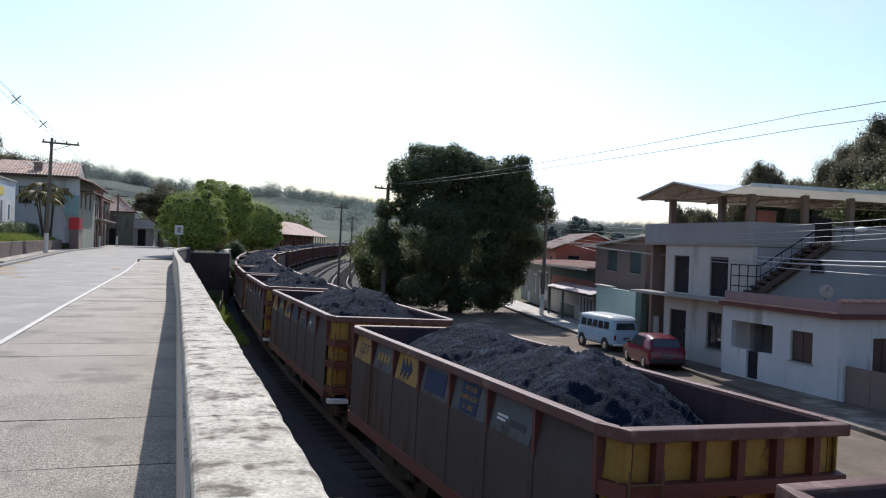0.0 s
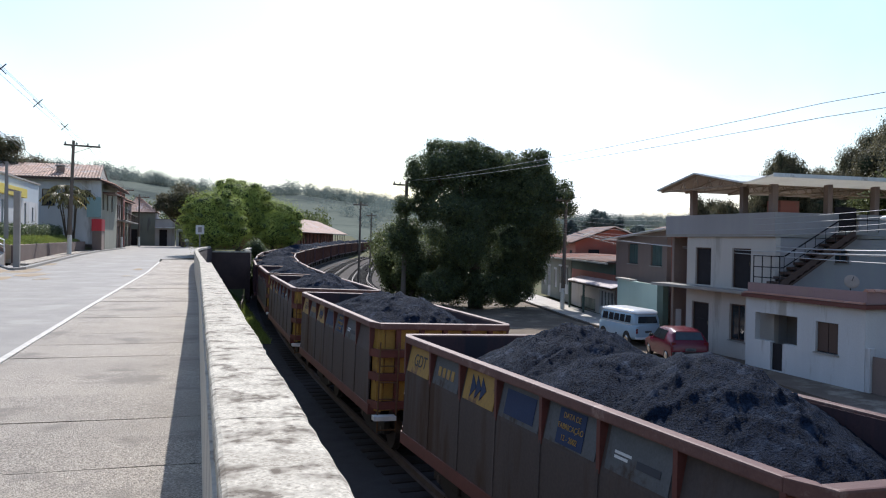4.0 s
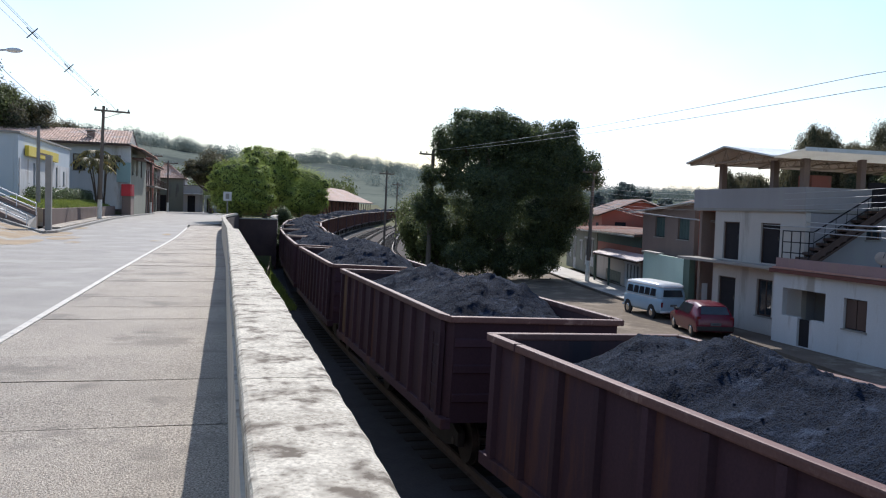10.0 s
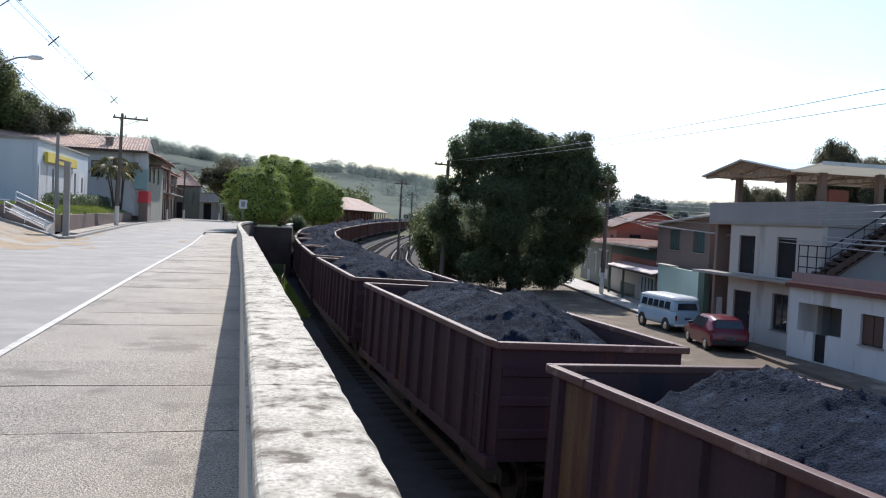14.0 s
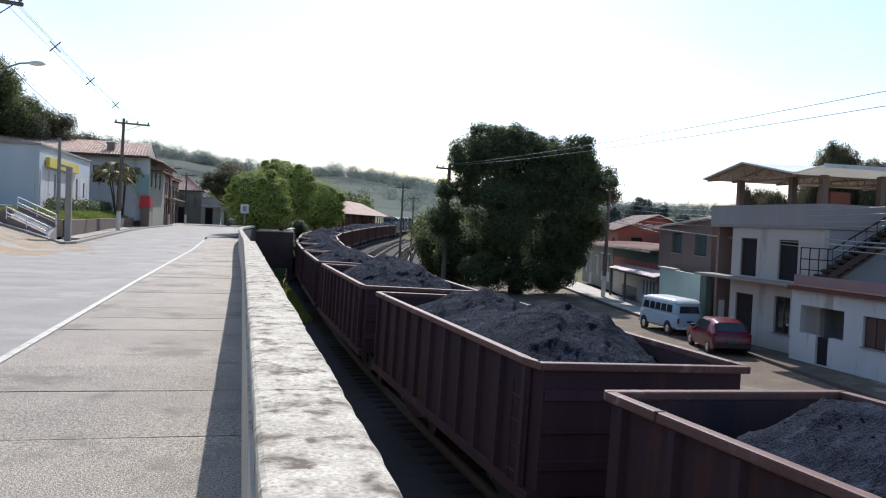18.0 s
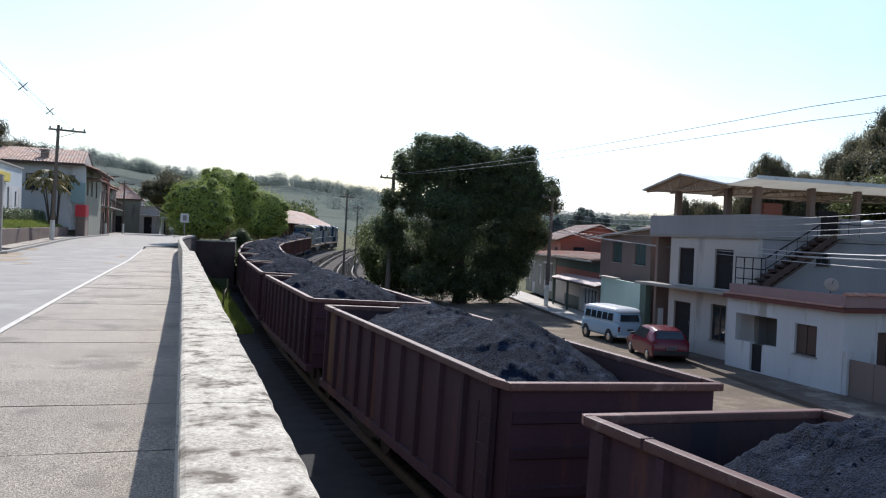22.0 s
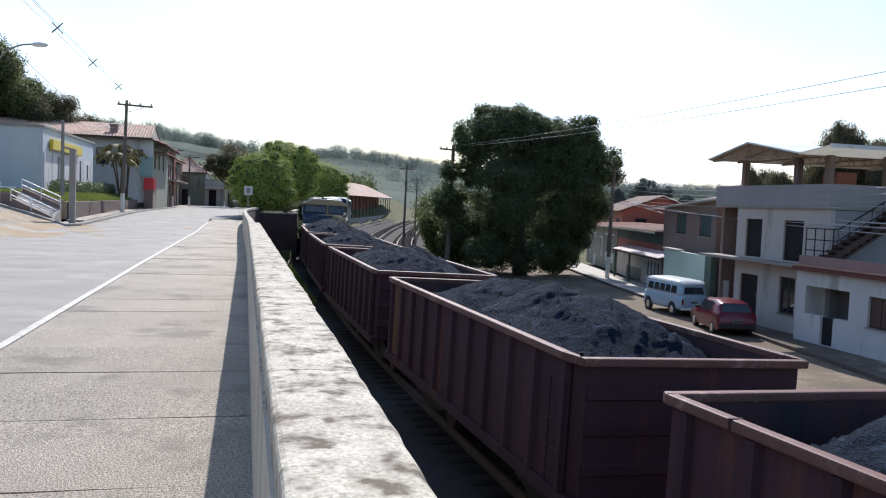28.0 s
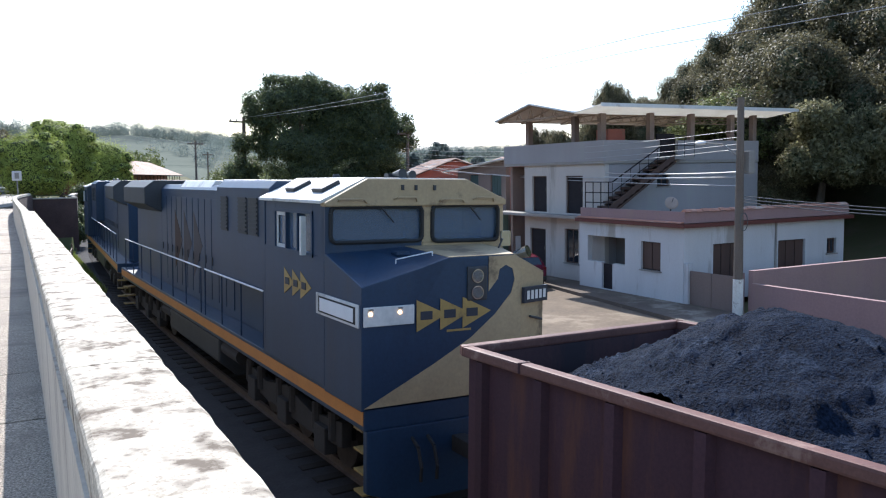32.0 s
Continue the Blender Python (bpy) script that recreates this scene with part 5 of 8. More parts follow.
    part("exhaust_stack", bx(-0.7, 0.7, -2.2, -0.4, 4.55, 4.68), LOCO_WHITE, L, "pale weathered exhaust cover", bevel=0.03)
    part("silencer_cover", Mesh().prism([(-0.95, 4.45), (-0.8, 4.66), (0.8, 4.66), (0.95, 4.45)], "y", -0.2, 3.2), LOCO_WHITE, L, bevel=0.02)
    part("radiator_wing", Mesh().prism([(-1.5, 3.95), (-1.5, 4.45), (-1.2, 4.68), (1.2, 4.68), (1.5, 4.45), (1.5, 3.95), (1.0, 3.7), (-1.0, 3.7)], "y", 5.6, 9.6), LOCO_DARK, L, "overhanging dark radiator housing", bevel=0.02)
    part("rear_hood", bx(-1.0, 1.0, 5.6, 9.9, 1.56, 3.8), LOCO_BLUE, L, bevel=0.02)
    for q in (0, 1.15, 2.3):
        part("arrowhead", arrow(-3.6 + q, 3.0, 0.85, pose(-1.023, 0, 0, 0, 0, -90)), OCHRE, L, "large faded yellow arrowhead on the hood")
    # walkway rails
    for s in (-1, 1):
        for a, b, n in ((-6.0, -1.6, 3), (-1.2, 9.8, 7)):
            part("handrail", Mesh().tube((s * 1.44, a, 2.62), (s * 1.44, b, 2.62), 0.02, n=8), RAIL_WHITE, L, "white handrail")
            for k in range(n + 1):
                y = a + (b - a) * k / n
                part("stanchion", Mesh().tube((s * 1.44, y, 1.56), (s * 1.44, y, 2.62), 0.016, n=6), LOCO_BLUE, L)
        for k in range(4):
            part("rear_step", bx(s * 1.1, s * 1.46, 10.05, 10.4, 0.28 + k * 0.3, 0.31 + k * 0.3), LOCO_YELLOW, L)
    # tanks and bogies
    part("fuel_tank", Mesh().prism([(-1.4, 1.15), (1.4, 1.15), (1.4, 0.65), (1.0, 0.3), (-1.0, 0.3), (-1.4, 0.65)], "y", -2.6, 2.6), LOCO_DARK, L, bevel=0.05)
    for s in (-1, 1):
        for y in (-3.4, 3.1):
            part("air_reservoir", Mesh().tube((s * 1.25, y - 0.6, 1.0), (s * 1.25, y + 0.6, 1.0), 0.16, n=14), UNDER, L)
    for yb in (-6.6, 6.6):
        bg = part("bogie", bx(-0.95, 0.95, yb - 2.3, yb + 2.3, 0.55, 0.85), UNDER, L, bevel=0.03)
        for s in (-1, 1):
            part("bogie_frame", Mesh().prism([(yb - 2.55, 0.55), (yb - 2.55, 0.95), (yb - 1.2, 0.8), (yb, 0.98), (yb + 1.2, 0.8), (yb + 2.55, 0.95), (yb + 2.55, 0.55), (yb + 1.2, 0.45), (yb - 1.2, 0.45)], "x", s * 1.05, s * 1.22), UNDER, bg, bevel=0.02)
            for ya in (-1.85, 0, 1.85):
                part("axle_box", bx(s * 1.1, s * 1.32, yb + ya - 0.24, yb + ya + 0.24, 0.32, 0.75), UNDER, bg, bevel=0.02)
                for q in (-0.36, 0.36):
                    part("spring", Mesh().tube((s * 1.2, yb + ya + q, 0.6), (s * 1.2, yb + ya + q, 1.05), 0.1, n=10), UNDER, bg)
        for ya in (-1.85, 0, 1.85):
            m = Mesh().tube((-1.1, yb + ya, 0.53), (1.1, yb + ya, 0.53), 0.09, n=10)
            for sx in (-0.8, 0.8):
                m.tube((sx - 0.07, yb + ya, 0.53), (sx + 0.07, yb + ya, 0.53), 0.53, n=28)
            part("wheelset", m, WHEEL, bg)
    return L


PITCH = 11.9
# where the far end of a passing wagon stands at each whole second: the train slows a little as it comes
DRIFT = [(0, 17.28), (2, 16.05), (5, 14.6), (7, 13.3), (9, 12.0), (11, 10.95), (13, 10.2), (15, 9.45), (18, 8.4), (20, 7.95), (22, 7.6), (24, 7.42), (27, 7.36), (32, 7.46)]
N_WAGONS, N_PANEL = 38, 13


def last_end(t):
    """Far end of the last wagon before the locomotive, along the line."""
    return glide(DRIFT, t) + PITCH * (32 - t)


def build_train():
    cars = []
    first = {}
    for k in range(N_WAGONS):
        kind = "panel" if k < N_PANEL else "patched" if (k % 3 == 1 and k < N_WAGONS - 3) or k in (N_WAGONS - 3, N_WAGONS - 2) else "plain"
        if kind not in first:
            first[kind] = panel_wagon() if kind == "panel" else plain_wagon(kind == "patched")
            w = first[kind]
        else:
            w = copy_thing(first[kind], Matrix.Identity(4))
        for c in w.children:
            if c.name.split(".")[0] == "coal_load":
                c.data = COALS[(k * 5 + k // 4) % len(COALS)]
                if k == N_WAGONS - 1:              # the last load is heaped higher
                    c.matrix_basis = pose(0, 0, 0.15) @ c.matrix_basis
        cars.append((w, -(N_WAGONS - 1 - k) * PITCH - WAGON_L / 2 + (0 if kind == "panel" else 0.13), 3.1))
    loco = locomotive()
    cars.append((loco, 2.62 + 10.55, 6.6))
    cars.append((copy_thing(loco, Matrix.Identity(4)), 2.62 + 10.55 + 22.5, -6.6))      # coupled back to back
    return cars


TRAIN = build_train()


# ---- houses ----
def wall_mesh(length, height, thick, openings):
    """A wall along local x with real openings; its face looks along -y."""
    m = Mesh()
    xs = sorted({0.0, length, *[v for o in openings for v in o[:2]]})
    for a, b in zip(xs[:-1], xs[1:]):
        mid = (a + b) / 2
        cuts = sorted((o[2], o[3]) for o in openings if o[0] < mid < o[1])
        z = 0.0
        for c, d in cuts:
            if c > z:
                m.box(a, b, 0, thick, z, c)
            z = max(z, d)
        if z < height:
            m.box(a, b, 0, thick, z, height)
    return m


def fill_opening(parent, o, at, thick):
    """Window or door set back in its opening."""
    x0, x1, z0, z1, kind = o[:5]
    if kind == "void":
        return
    f = 0.06
    if kind == "window":
        win = part("window", bx(x0 + f, x1 - f, thick * 0.55, thick * 0.55 + 0.02, z0 + f, z1 - f), DARK_GLASS, parent, at=at)
        m = Mesh().box(x0, x1, thick * 0.45, thick * 0.7, z0, z0 + f).box(x0, x1, thick * 0.45, thick * 0.7, z1 - f, z1).box(x0, x0 + f, thick * 0.45, thick * 0.7, z0 + f, z1 - f).box(x1 - f, x1, thick * 0.45, thick * 0.7, z0 + f, z1 - f)
        m.box((x0 + x1) / 2 - 0.03, (x0 + x1) / 2 + 0.03, thick * 0.45, thick * 0.7, z0 + f, z1 - f)
        part("window_frame", m, WOOD_DARK, win)
        part("window_sill", bx(x0 - 0.06, x1 + 0.06, -0.05, thick * 0.4, z0 - 0.05, z0), CONCRETE_RAW, win)
    elif kind in ("shutter", "green"):
        win = part("window", bx(x0, x1, thick * 0.5, thick * 0.5 + 0.05, z0, z1), SHUTTER, parent, at=at)
        n = max(2, int((x1 - x0) / 0.45))
        for k in range(n):
            a, b = x0 + (x1 - x0) * k / n, x0 + (x1 - x0) * (k + 1) / n
            leaf = part("shutter_leaf", bx(a + 0.02, b - 0.02, thick * 0.38, thick * 0.5, z0 + 0.03, z1 - 0.03), SHUTTER_GREEN if kind == "green" else WOOD_DARK, win, bevel=0.01)
        part("window_sill", bx(x0 - 0.06, x1 + 0.06, -0.05, thick * 0.36, z0 - 0.05, z0), CONCRETE_RAW, win)
    elif kind == "white":
        win = part("window", bx(x0, x1, thick * 0.6, thick * 0.6 + 0.02, z0, z1), DARK_GLASS, parent, at=at)
        m = Mesh()
        n = max(2, round((x1 - x0) / 0.9))
        for k in range(n + 1):
            x = x0 + (x1 - x0 - 0.14) * k / n
            m.box(x, x + 0.14, thick * 0.2, thick * 0.6, z0, z1)
        m.box(x0 - 0.1, x1 + 0.1, -0.03, thick * 0.6, z1, z1 + 0.14)
        m.box(x0 + 0.1, x1 - 0.1, thick * 0.3, thick * 0.55, z0, z0 + (z1 - z0) * 0.35)
        part("window_frame", m, PLASTER_WHITE, win, "white painted frame")
    elif kind == "door":
        d = part("door", bx(x0 + 0.05, x1 - 0.05, thick * 0.5, thick * 0.5 + 0.05, z0, z1 - 0.05), SHUTTER, parent, at=at)
        part("door_frame", Mesh().box(x0, x0 + 0.05, thick * 0.35, thick * 0.7, z0, z1).box(x1 - 0.05, x1, thick * 0.35, thick * 0.7, z0, z1).box(x0, x1, thick * 0.35, thick * 0.7, z1 - 0.05, z1), WOOD_DARK, d)
        for k in range(3):
            h = (z1 - z0) / 3.3
            part("door_panel", bx(x0 + 0.14, x1 - 0.14, thick * 0.5 - 0.02, thick * 0.5, z0 + 0.1 + k * h, z0 + 0.02 + (k + 1) * h), SHUTTER, d)
        part("door_handle", bx(x1 - 0.16, x1 - 0.12, thick * 0.5 - 0.06, thick * 0.5, z0 + 0.95, z0 + 1.1), CHROME, d)


def facade(parent, at, length, height, openings, mat, thick=0.22, name="wall"):
    w = part(name, wall_mesh(length, height, thick, openings), mat, parent, at=at)
    for o in openings:
        fill_opening(parent, o, at, thick)
    return w


def facing(x, y, z, towards):
    """A wall's local frame: its face looks to 'west', 'south' or 'east'; local x runs along the wall."""
    turn = {"west": -90, "south": 0, "east": 90}[towards]
    return pose(x, y, z, 0, 0, turn)


def tile_roof(parent, corners, mat, name="roof", rows=10, cols=26, thick=0.05):
    """A slope of barrel tiles between eave a-b and ridge d-c."""
    a, b, c, d = (Vector(p) for p in corners)
    n = ((b - a).cross(d - a)).normalized()
    m = Mesh()
    for j in range(rows):
        for i in range(cols):
            u0, u1, v0, v1 = i / cols, (i + 1) / cols, j / rows, (j + 1.15) / rows
            v1 = min(v1, 1.0)

            def at(u, v, h):
                return (a + (b - a) * u) * (1 - v) + (d + (c - d) * u) * v + n * h
            um = (u0 + u1) / 2
            lift = 0.03 if (i + j) % 2 else 0.022
            m.add([at(u0, v0, 0.03), at(um, v0, thick + lift + 0.03), at(u1, v0, 0.03), at(u0, v1, 0.0), at(um, v1, thick + lift), at(u1, v1, 0.0)], [(0, 1, 4, 3), (1, 2, 5, 4), (0, 2, 1)])
    r = part(name, m.raw(name, mat), None, parent)
    m = Mesh()
    m.add([a - n * 0.02, b - n * 0.02, c - n * 0.02, d - n * 0.02, a - n * 0.1, b - n * 0.1, c - n * 0.1, d - n * 0.1], [(0, 1, 2, 3), (7, 6, 5, 4), (0, 4, 5, 1), (1, 5, 6, 2), (2, 6, 7, 3), (3, 7, 4, 0)])
    part("roof_deck", m, WOOD_DARK, r)
    return r


def terrace_house():
    """Two storeys with a balcony slab and a roof terrace under steel trusses; a stair climbs its side."""
    h = thing("terrace_house", "cream two-storey house with a roofed terrace and outside stair", "house")
    z0 = STREET_Z + 0.1
    W = facing(21.3, 33.9, z0, "west")              # local x runs from y = 33.9 towards the camera
    gf = [(0.45, 1.7, 0.25, 2.15, "door"), (3.15, 4.15, 0.75, 2.25, "window")]
    facade(h, W @ pose(1.6, 0, 0), 5.9, 2.75, gf, PLASTER_CREAM, name="ground_floor_wall")
    uf = [(0.65, 1.8, 0.05, 1.68, "door"), (3.25, 4.45, 0.05, 1.68, "door")]
    facade(h, W @ pose(1.6, 0, 2.87), 5.9, 2.15, uf, PLASTER_CREAM, name="upper_wall")
    part("return_wall", bx(21.52, 22.2, 32.1, 32.3, z0, z0 + 5.0), PLASTER_CREAM, h)
    part("balcony_slab", bx(20.55, 21.5, 26.3, 34.1, z0 + 2.75, z0 + 2.87), CONCRETE_RAW, h, bevel=0.01)
    part("recess_back", bx(22.2, 22.3, 32.1, 33.7, z0, z0 + 5.0), PLASTER_PINK, h)
    S = facing(21.52, 26.4, z0, "south")
    facade(h, S, 8.6, 5.0, [(2.58, 3.27, 4.03, 4.57, "window")], PLASTER_GREY, name="side_wall")
    part("north_wall", bx(21.52, 30.1, 33.7, 33.9, z0, z0 + 5.0), PLASTER_BROWN, h)
    part("rear_wall", bx(29.9, 30.1, 26.62, 33.7, z0, z0 + 5.0), PLASTER_GREY, h)
    part("terrace_floor", bx(21.2, 30.1, 26.35, 33.95, z0 + 5.02, z0 + 5.14), CONCRETE_RAW, h)
    # parapet greyed from the walls' cream to carry its shade
    for a in ((21.2, 21.36, 26.35, 33.95), (21.36, 24.2, 26.35, 26.5), (25.2, 30.1, 26.35, 26.5), (21.36, 30.1, 33.8, 33.95)):
        part("terrace_parapet", bx(*a, z0 + 5.14, z0 + 5.98), PLASTER_GREY, h, bevel=0.012)
    for y in (32.25, 28.7, 26.9):
        part("roof_post", bx(21.42, 21.68, y - 0.12, y + 0.12, z0 + 5.14, 3.92), PLASTER_BROWN, h, bevel=0.01)
    for x in (23.9, 26.2, 28.6, 30.0):
        part("roof_post", bx(x - 0.12, x + 0.12, 26.5, 26.74, z0 + 5.14, 4.05), PLASTER_BROWN, h, bevel=0.01)
    part("stair_head_house", bx(22.3, 23.2, 27.4, 28.2, z0 + 5.14, z0 + 6.5), PLASTER_RED, h)
    # gabled sheet roof with its open trusses, and the flat sheet roof over the stair
    gab = Mesh()
    for a, b in ((33.1, 30.2), (30.2, 27.1)):
        za, zb = (3.92, 4.5) if a > 33 else (4.5, 3.94)
        gab.add([(20.15, a, za), (20.15, b, zb), (30.6, b, zb), (30.6, a, za), (20.15, a, za + 0.06), (20.15, b, zb + 0.06), (30.6, b, zb + 0.06), (30.6, a, za + 0.06)], [(3, 2, 1, 0), (4, 5, 6, 7), (0, 1, 5, 4), (1, 2, 6, 5), (2, 3, 7, 6), (3, 0, 4, 7)])
    part("gable_roof", gab, SHEET, h, "corrugated pale sheet gable roof")
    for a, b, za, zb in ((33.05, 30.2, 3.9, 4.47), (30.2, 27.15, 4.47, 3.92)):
        part("roof_soffit", Mesh().add([(20.2, a, za), (20.2, b, zb), (30.5, b, zb), (30.5, a, za), (20.2, a, za + 0.015), (20.2, b, zb + 0.015), (30.5, b, zb + 0.015), (30.5, a, za + 0.015)], [(3, 2, 1, 0), (4, 5, 6, 7), (0, 1, 5, 4), (1, 2, 6, 5), (2, 3, 7, 6), (3, 0, 4, 7)]), SOFFIT, h, "brown underside of the roof")
    for x in (20.35, 21.6, 23.9, 26.2, 28.6, 30.3):
        t = Mesh()
        t.tube((x, 33.0, 3.86), (x, 27.2, 3.88), 0.03, n=6).tube((x, 33.0, 3.88), (x, 30.2, 4.45), 0.028, n=6).tube((x, 30.2, 4.45), (x, 27.2, 3.9), 0.028, n=6)
        n = 12
        for k in range(1, n):
            y = 33.0 - 5.8 * k / n
            top = 4.45 - abs(y - 30.2) * 0.195
            t.tube((x, y, 3.87), (x, y - 0.24 * (1 if k % 2 else -1), top - 0.03), 0.018, n=5)
        part("truss", t, TRUSS, h)
    part("stair_roof", Mesh().prism([(25.35, 4.10), (27.06, 3.90), (27.06, 3.95), (25.35, 4.15)], "x", 20.25, 31.4), SHEET_CLEAR, h, "white translucent sheet roof over the stair")
    part("fascia", bx(20.25, 31.4, 25.28, 25.33, 4.06, 4.2), SHEET, h)
    for y in (26.9,):
        t = Mesh().tube((20.5, y, 3.86), (29.5, y, 3.86), 0.025, n=6).tube((20.5, y, 3.56), (29.5, y, 3.56), 0.025, n=6)
        for k in range(23):
            x = 20.5 + k * 0.39
            t.tube((x, y, 3.56 if k % 2 else 3.86), (x + 0.39, y, 3.86 if k % 2 else 3.56), 0.017, n=5)
        part("lattice_beam", t, TRUSS, h)
    # stair on the lower roof, up the side wall
    for k in range(11):
        part("stair_step", bx(20.9 + k * 0.3, 21.22 + k * 0.3, 25.5, 26.38, 0.06 + k * 0.183, 0.16 + k * 0.183), WOOD_DARK, h)
    part("stair_landing", bx(24.15, 25.3, 25.5, 26.38, 2.0, 2.14), CONCRETE_RAW, h)
    part("stair_head_door", bx(24.2, 25.2, 26.55, 26.6, 2.14, 3.1), SHUTTER, h, "dark door at the stair's head")
    for za, zb, r in ((1.12, 2.95, 0.028), (0.72, 2.55, 0.02)):
        part("stair_rail", Mesh().tube((20.95, 25.48, za), (24.2, 25.48, zb), r, n=6).tube((24.2, 25.48, zb), (25.3, 25.48, zb), r, n=6), SHUTTER, h)
    for k in range(8):
        part("stair_post", Mesh().tube((20.95 + k * 0.464, 25.48, 0.15 + k * 0.261), (20.95 + k * 0.464, 25.48, 1.13 + k * 0.261), 0.012, n=6), SHUTTER, h)
    for x in (24.75, 25.3):
        part("stair_post", Mesh().tube((x, 25.48, 2.1), (x, 25.48, 2.96), 0.012, n=6), SHUTTER, h)
    # dark string and underside put the shade below the stair into colour
    part("stair_string", Mesh().add([(20.85, 25.46, -0.05), (24.2, 25.46, 1.98), (24.2, 25.46, 2.22), (20.85, 25.46, 0.2), (20.85, 25.5, -0.05), (24.2, 25.5, 1.98), (24.2, 25.5, 2.22), (20.85, 25.5, 0.2)], [(0, 1, 2, 3), (7, 6, 5, 4), (0, 4, 5, 1), (1, 5, 6, 2), (2, 6, 7, 3), (3, 7, 4, 0)]), WOOD_DARK, h)
    part("stair_underside", Mesh().add([(21.2, 25.5, -0.05), (24.3, 25.5, 1.84), (24.3, 26.38, 1.84), (21.2, 26.38, -0.05), (21.2, 25.5, 0.05), (24.3, 25.5, 1.94), (24.3, 26.38, 1.94), (21.2, 26.38, 0.05)], [(3, 2, 1, 0), (4, 5, 6, 7), (0, 1, 5, 4), (1, 2, 6, 5), (2, 3, 7, 6), (3, 0, 4, 7)]), WOOD_DARK, h)
    for z in (1.12, 0.7, 0.3):
        part("balcony_rail", Mesh().strip([(20.75, 26.95, z), (20.75, 25.48, z), (20.95, 25.48, z)], 0.022), SHUTTER, h)
    for p in ((20.75, 26.95), (20.75, 26.45), (20.75, 25.95), (20.75, 25.48)):
        part("balcony_post", Mesh().tube((*p, -0.4), (*p, 1.14), 0.022, n=6), SHUTTER, h)


def white_house():
    """The low white house on the corner, with a pink parapet and a tile coping."""
    h = thing("corner_house", "low white plastered corner house with pink tiled parapet", "house")
    z0 = STREET_Z + 0.1
    H = 2.78
    west = [(0.55, 2.85, 1.1, 2.14, "void"), (1.45, 2.1, 0.05, 1.1, "void"), (3.75, 4.8, 1.05, 2.1, "shutter")]
    facade(h, facing(20.6, 27.15, z0, "west"), 5.95, H, west, PLASTER_WHITE, name="street_wall")
    south = [(1.2, 2.6, 0.55, 2.05, "shutter"), (4.55, 6.05, 0.6, 2.0, "shutter"), (7.3, 7.85, 1.35, 1.95, "window")]
    facade(h, facing(20.82, 21.2, z0, "south"), 8.3, H, south, PLASTER_WHITE, name="south_wall")
    part("east_wall", bx(28.9, 29.12, 21.42, 26.35, z0, z0 + H), PLASTER_WHITE, h)
    part("porch_back", bx(21.9, 22.0, 23.9, 27.0, z0, z0 + H), INTERIOR, h)
    part("porch_side", bx(20.82, 21.9, 23.85, 23.95, z0, z0 + H), INTERIOR, h)
    part("porch_gate", bx(20.7, 20.74, 25.05, 25.7, z0 + 0.05, z0 + 1.05), SHUTTER, h)
    part("flat_roof", bx(20.62, 29.1, 21.22, 26.35, z0 + H, z0 + H + 0.1), CONCRETE_RAW, h)
    part("eave_band", Mesh().box(20.36, 20.62, 20.94, 27.15, z0 + H - 0.08, z0 + H + 0.06).box(20.62, 29.36, 20.94, 21.2, z0 + H - 0.08, z0 + H + 0.06), MAROON, h, "dark maroon eave band")
    for a in ((20.5, 20.64, 21.06, 26.95), (20.64, 29.2, 21.06, 21.2)):
        part("roof_parapet", bx(*a, z0 + H + 0.08, z0 + H + 0.48), PLASTER_PINK, h)
    for k in range(31):                              # tiles along the parapet's top
        part("coping_tile", Mesh().prism([(20.98, 0), (21.06, 0.07), (21.14, 0.09), (21.24, 0.0)], "x", 20.5 + k * 0.276, 20.5 + k * 0.276 + 0.25), TILE, h, at=pose(0, 0, z0 + H + 0.48 + 0.012 * math.sin(k * 2.4)))
    for k in range(21):
        part("eave_tile", Mesh().prism([(20.34, 0), (20.45, 0.05), (20.56, 0.06), (20.56, 0.0)], "y", 21.1 + k * 0.285, 21.1 + k * 0.285 + 0.26), TILE, h, at=pose(0, 0, z0 + H + 0.08))
    part("downpipe", Mesh().tube((26.0 - 0.8, 21.16, z0), (26.0 - 0.8, 21.16, z0 + H - 0.1), 0.04), CONCRETE_RAW, h)
    dish = Mesh().ball((0, 0, 0), 0.36, 0.36, 0.07, 18, 8)
    d = tagged(part("satellite_dish", dish, DISH, None, at=pose(22.1, 23.4, 0.30, 66, 0, -28) @ Matrix.Diagonal((0.72, 0.72, 0.72, 1)), smooth=True), "dull tan satellite dish on the flat roof", "satellite dish")
    part("dish_arm", Mesh().tube((0, 0, 0), (0, 0.1, 0.4), 0.015).tube((0, 0, -0.02), (0.05, -0.35, -0.62), 0.03), UNDER, d)
    # yard walls beside it
    g = thing("yard_gate", "brown steel yard gate between short walls", "gate")
    part("gate_leaf", bx(20.72, 20.76, 18.95, 20.0, z0, z0 + 1.2), PLASTER_BROWN, g)
    part("gate_leaf", bx(20.72, 20.76, 20.02, 21.0, z0, z0 + 1.2), PLASTER_BROWN, g)
    part("gate_pillar", bx(20.62, 20.86, 21.0, 21.2, z0, z0 + 1.45), PLASTER_WHITE, g, bevel=0.02)
    part("gate_pillar", bx(20.62, 20.86, 18.7, 18.94, z0, z0 + 1.35), PLASTER_PINK, g, bevel=0.02)
    tagged(part("yard_wall", bx(20.8, 34, 18.3, 18.5, z0 - 0.1, -1.72), PLASTER_PINK, None), "dusty pink plastered yard wall", "wall", kind="structure")
    tagged(part("yard_wall_south", bx(20.7, 20.9, 4.0, 18.3, z0 - 0.1, -2.12), PLASTER_PINK, None), "dusty pink plastered yard wall along the street", "wall", kind="structure")


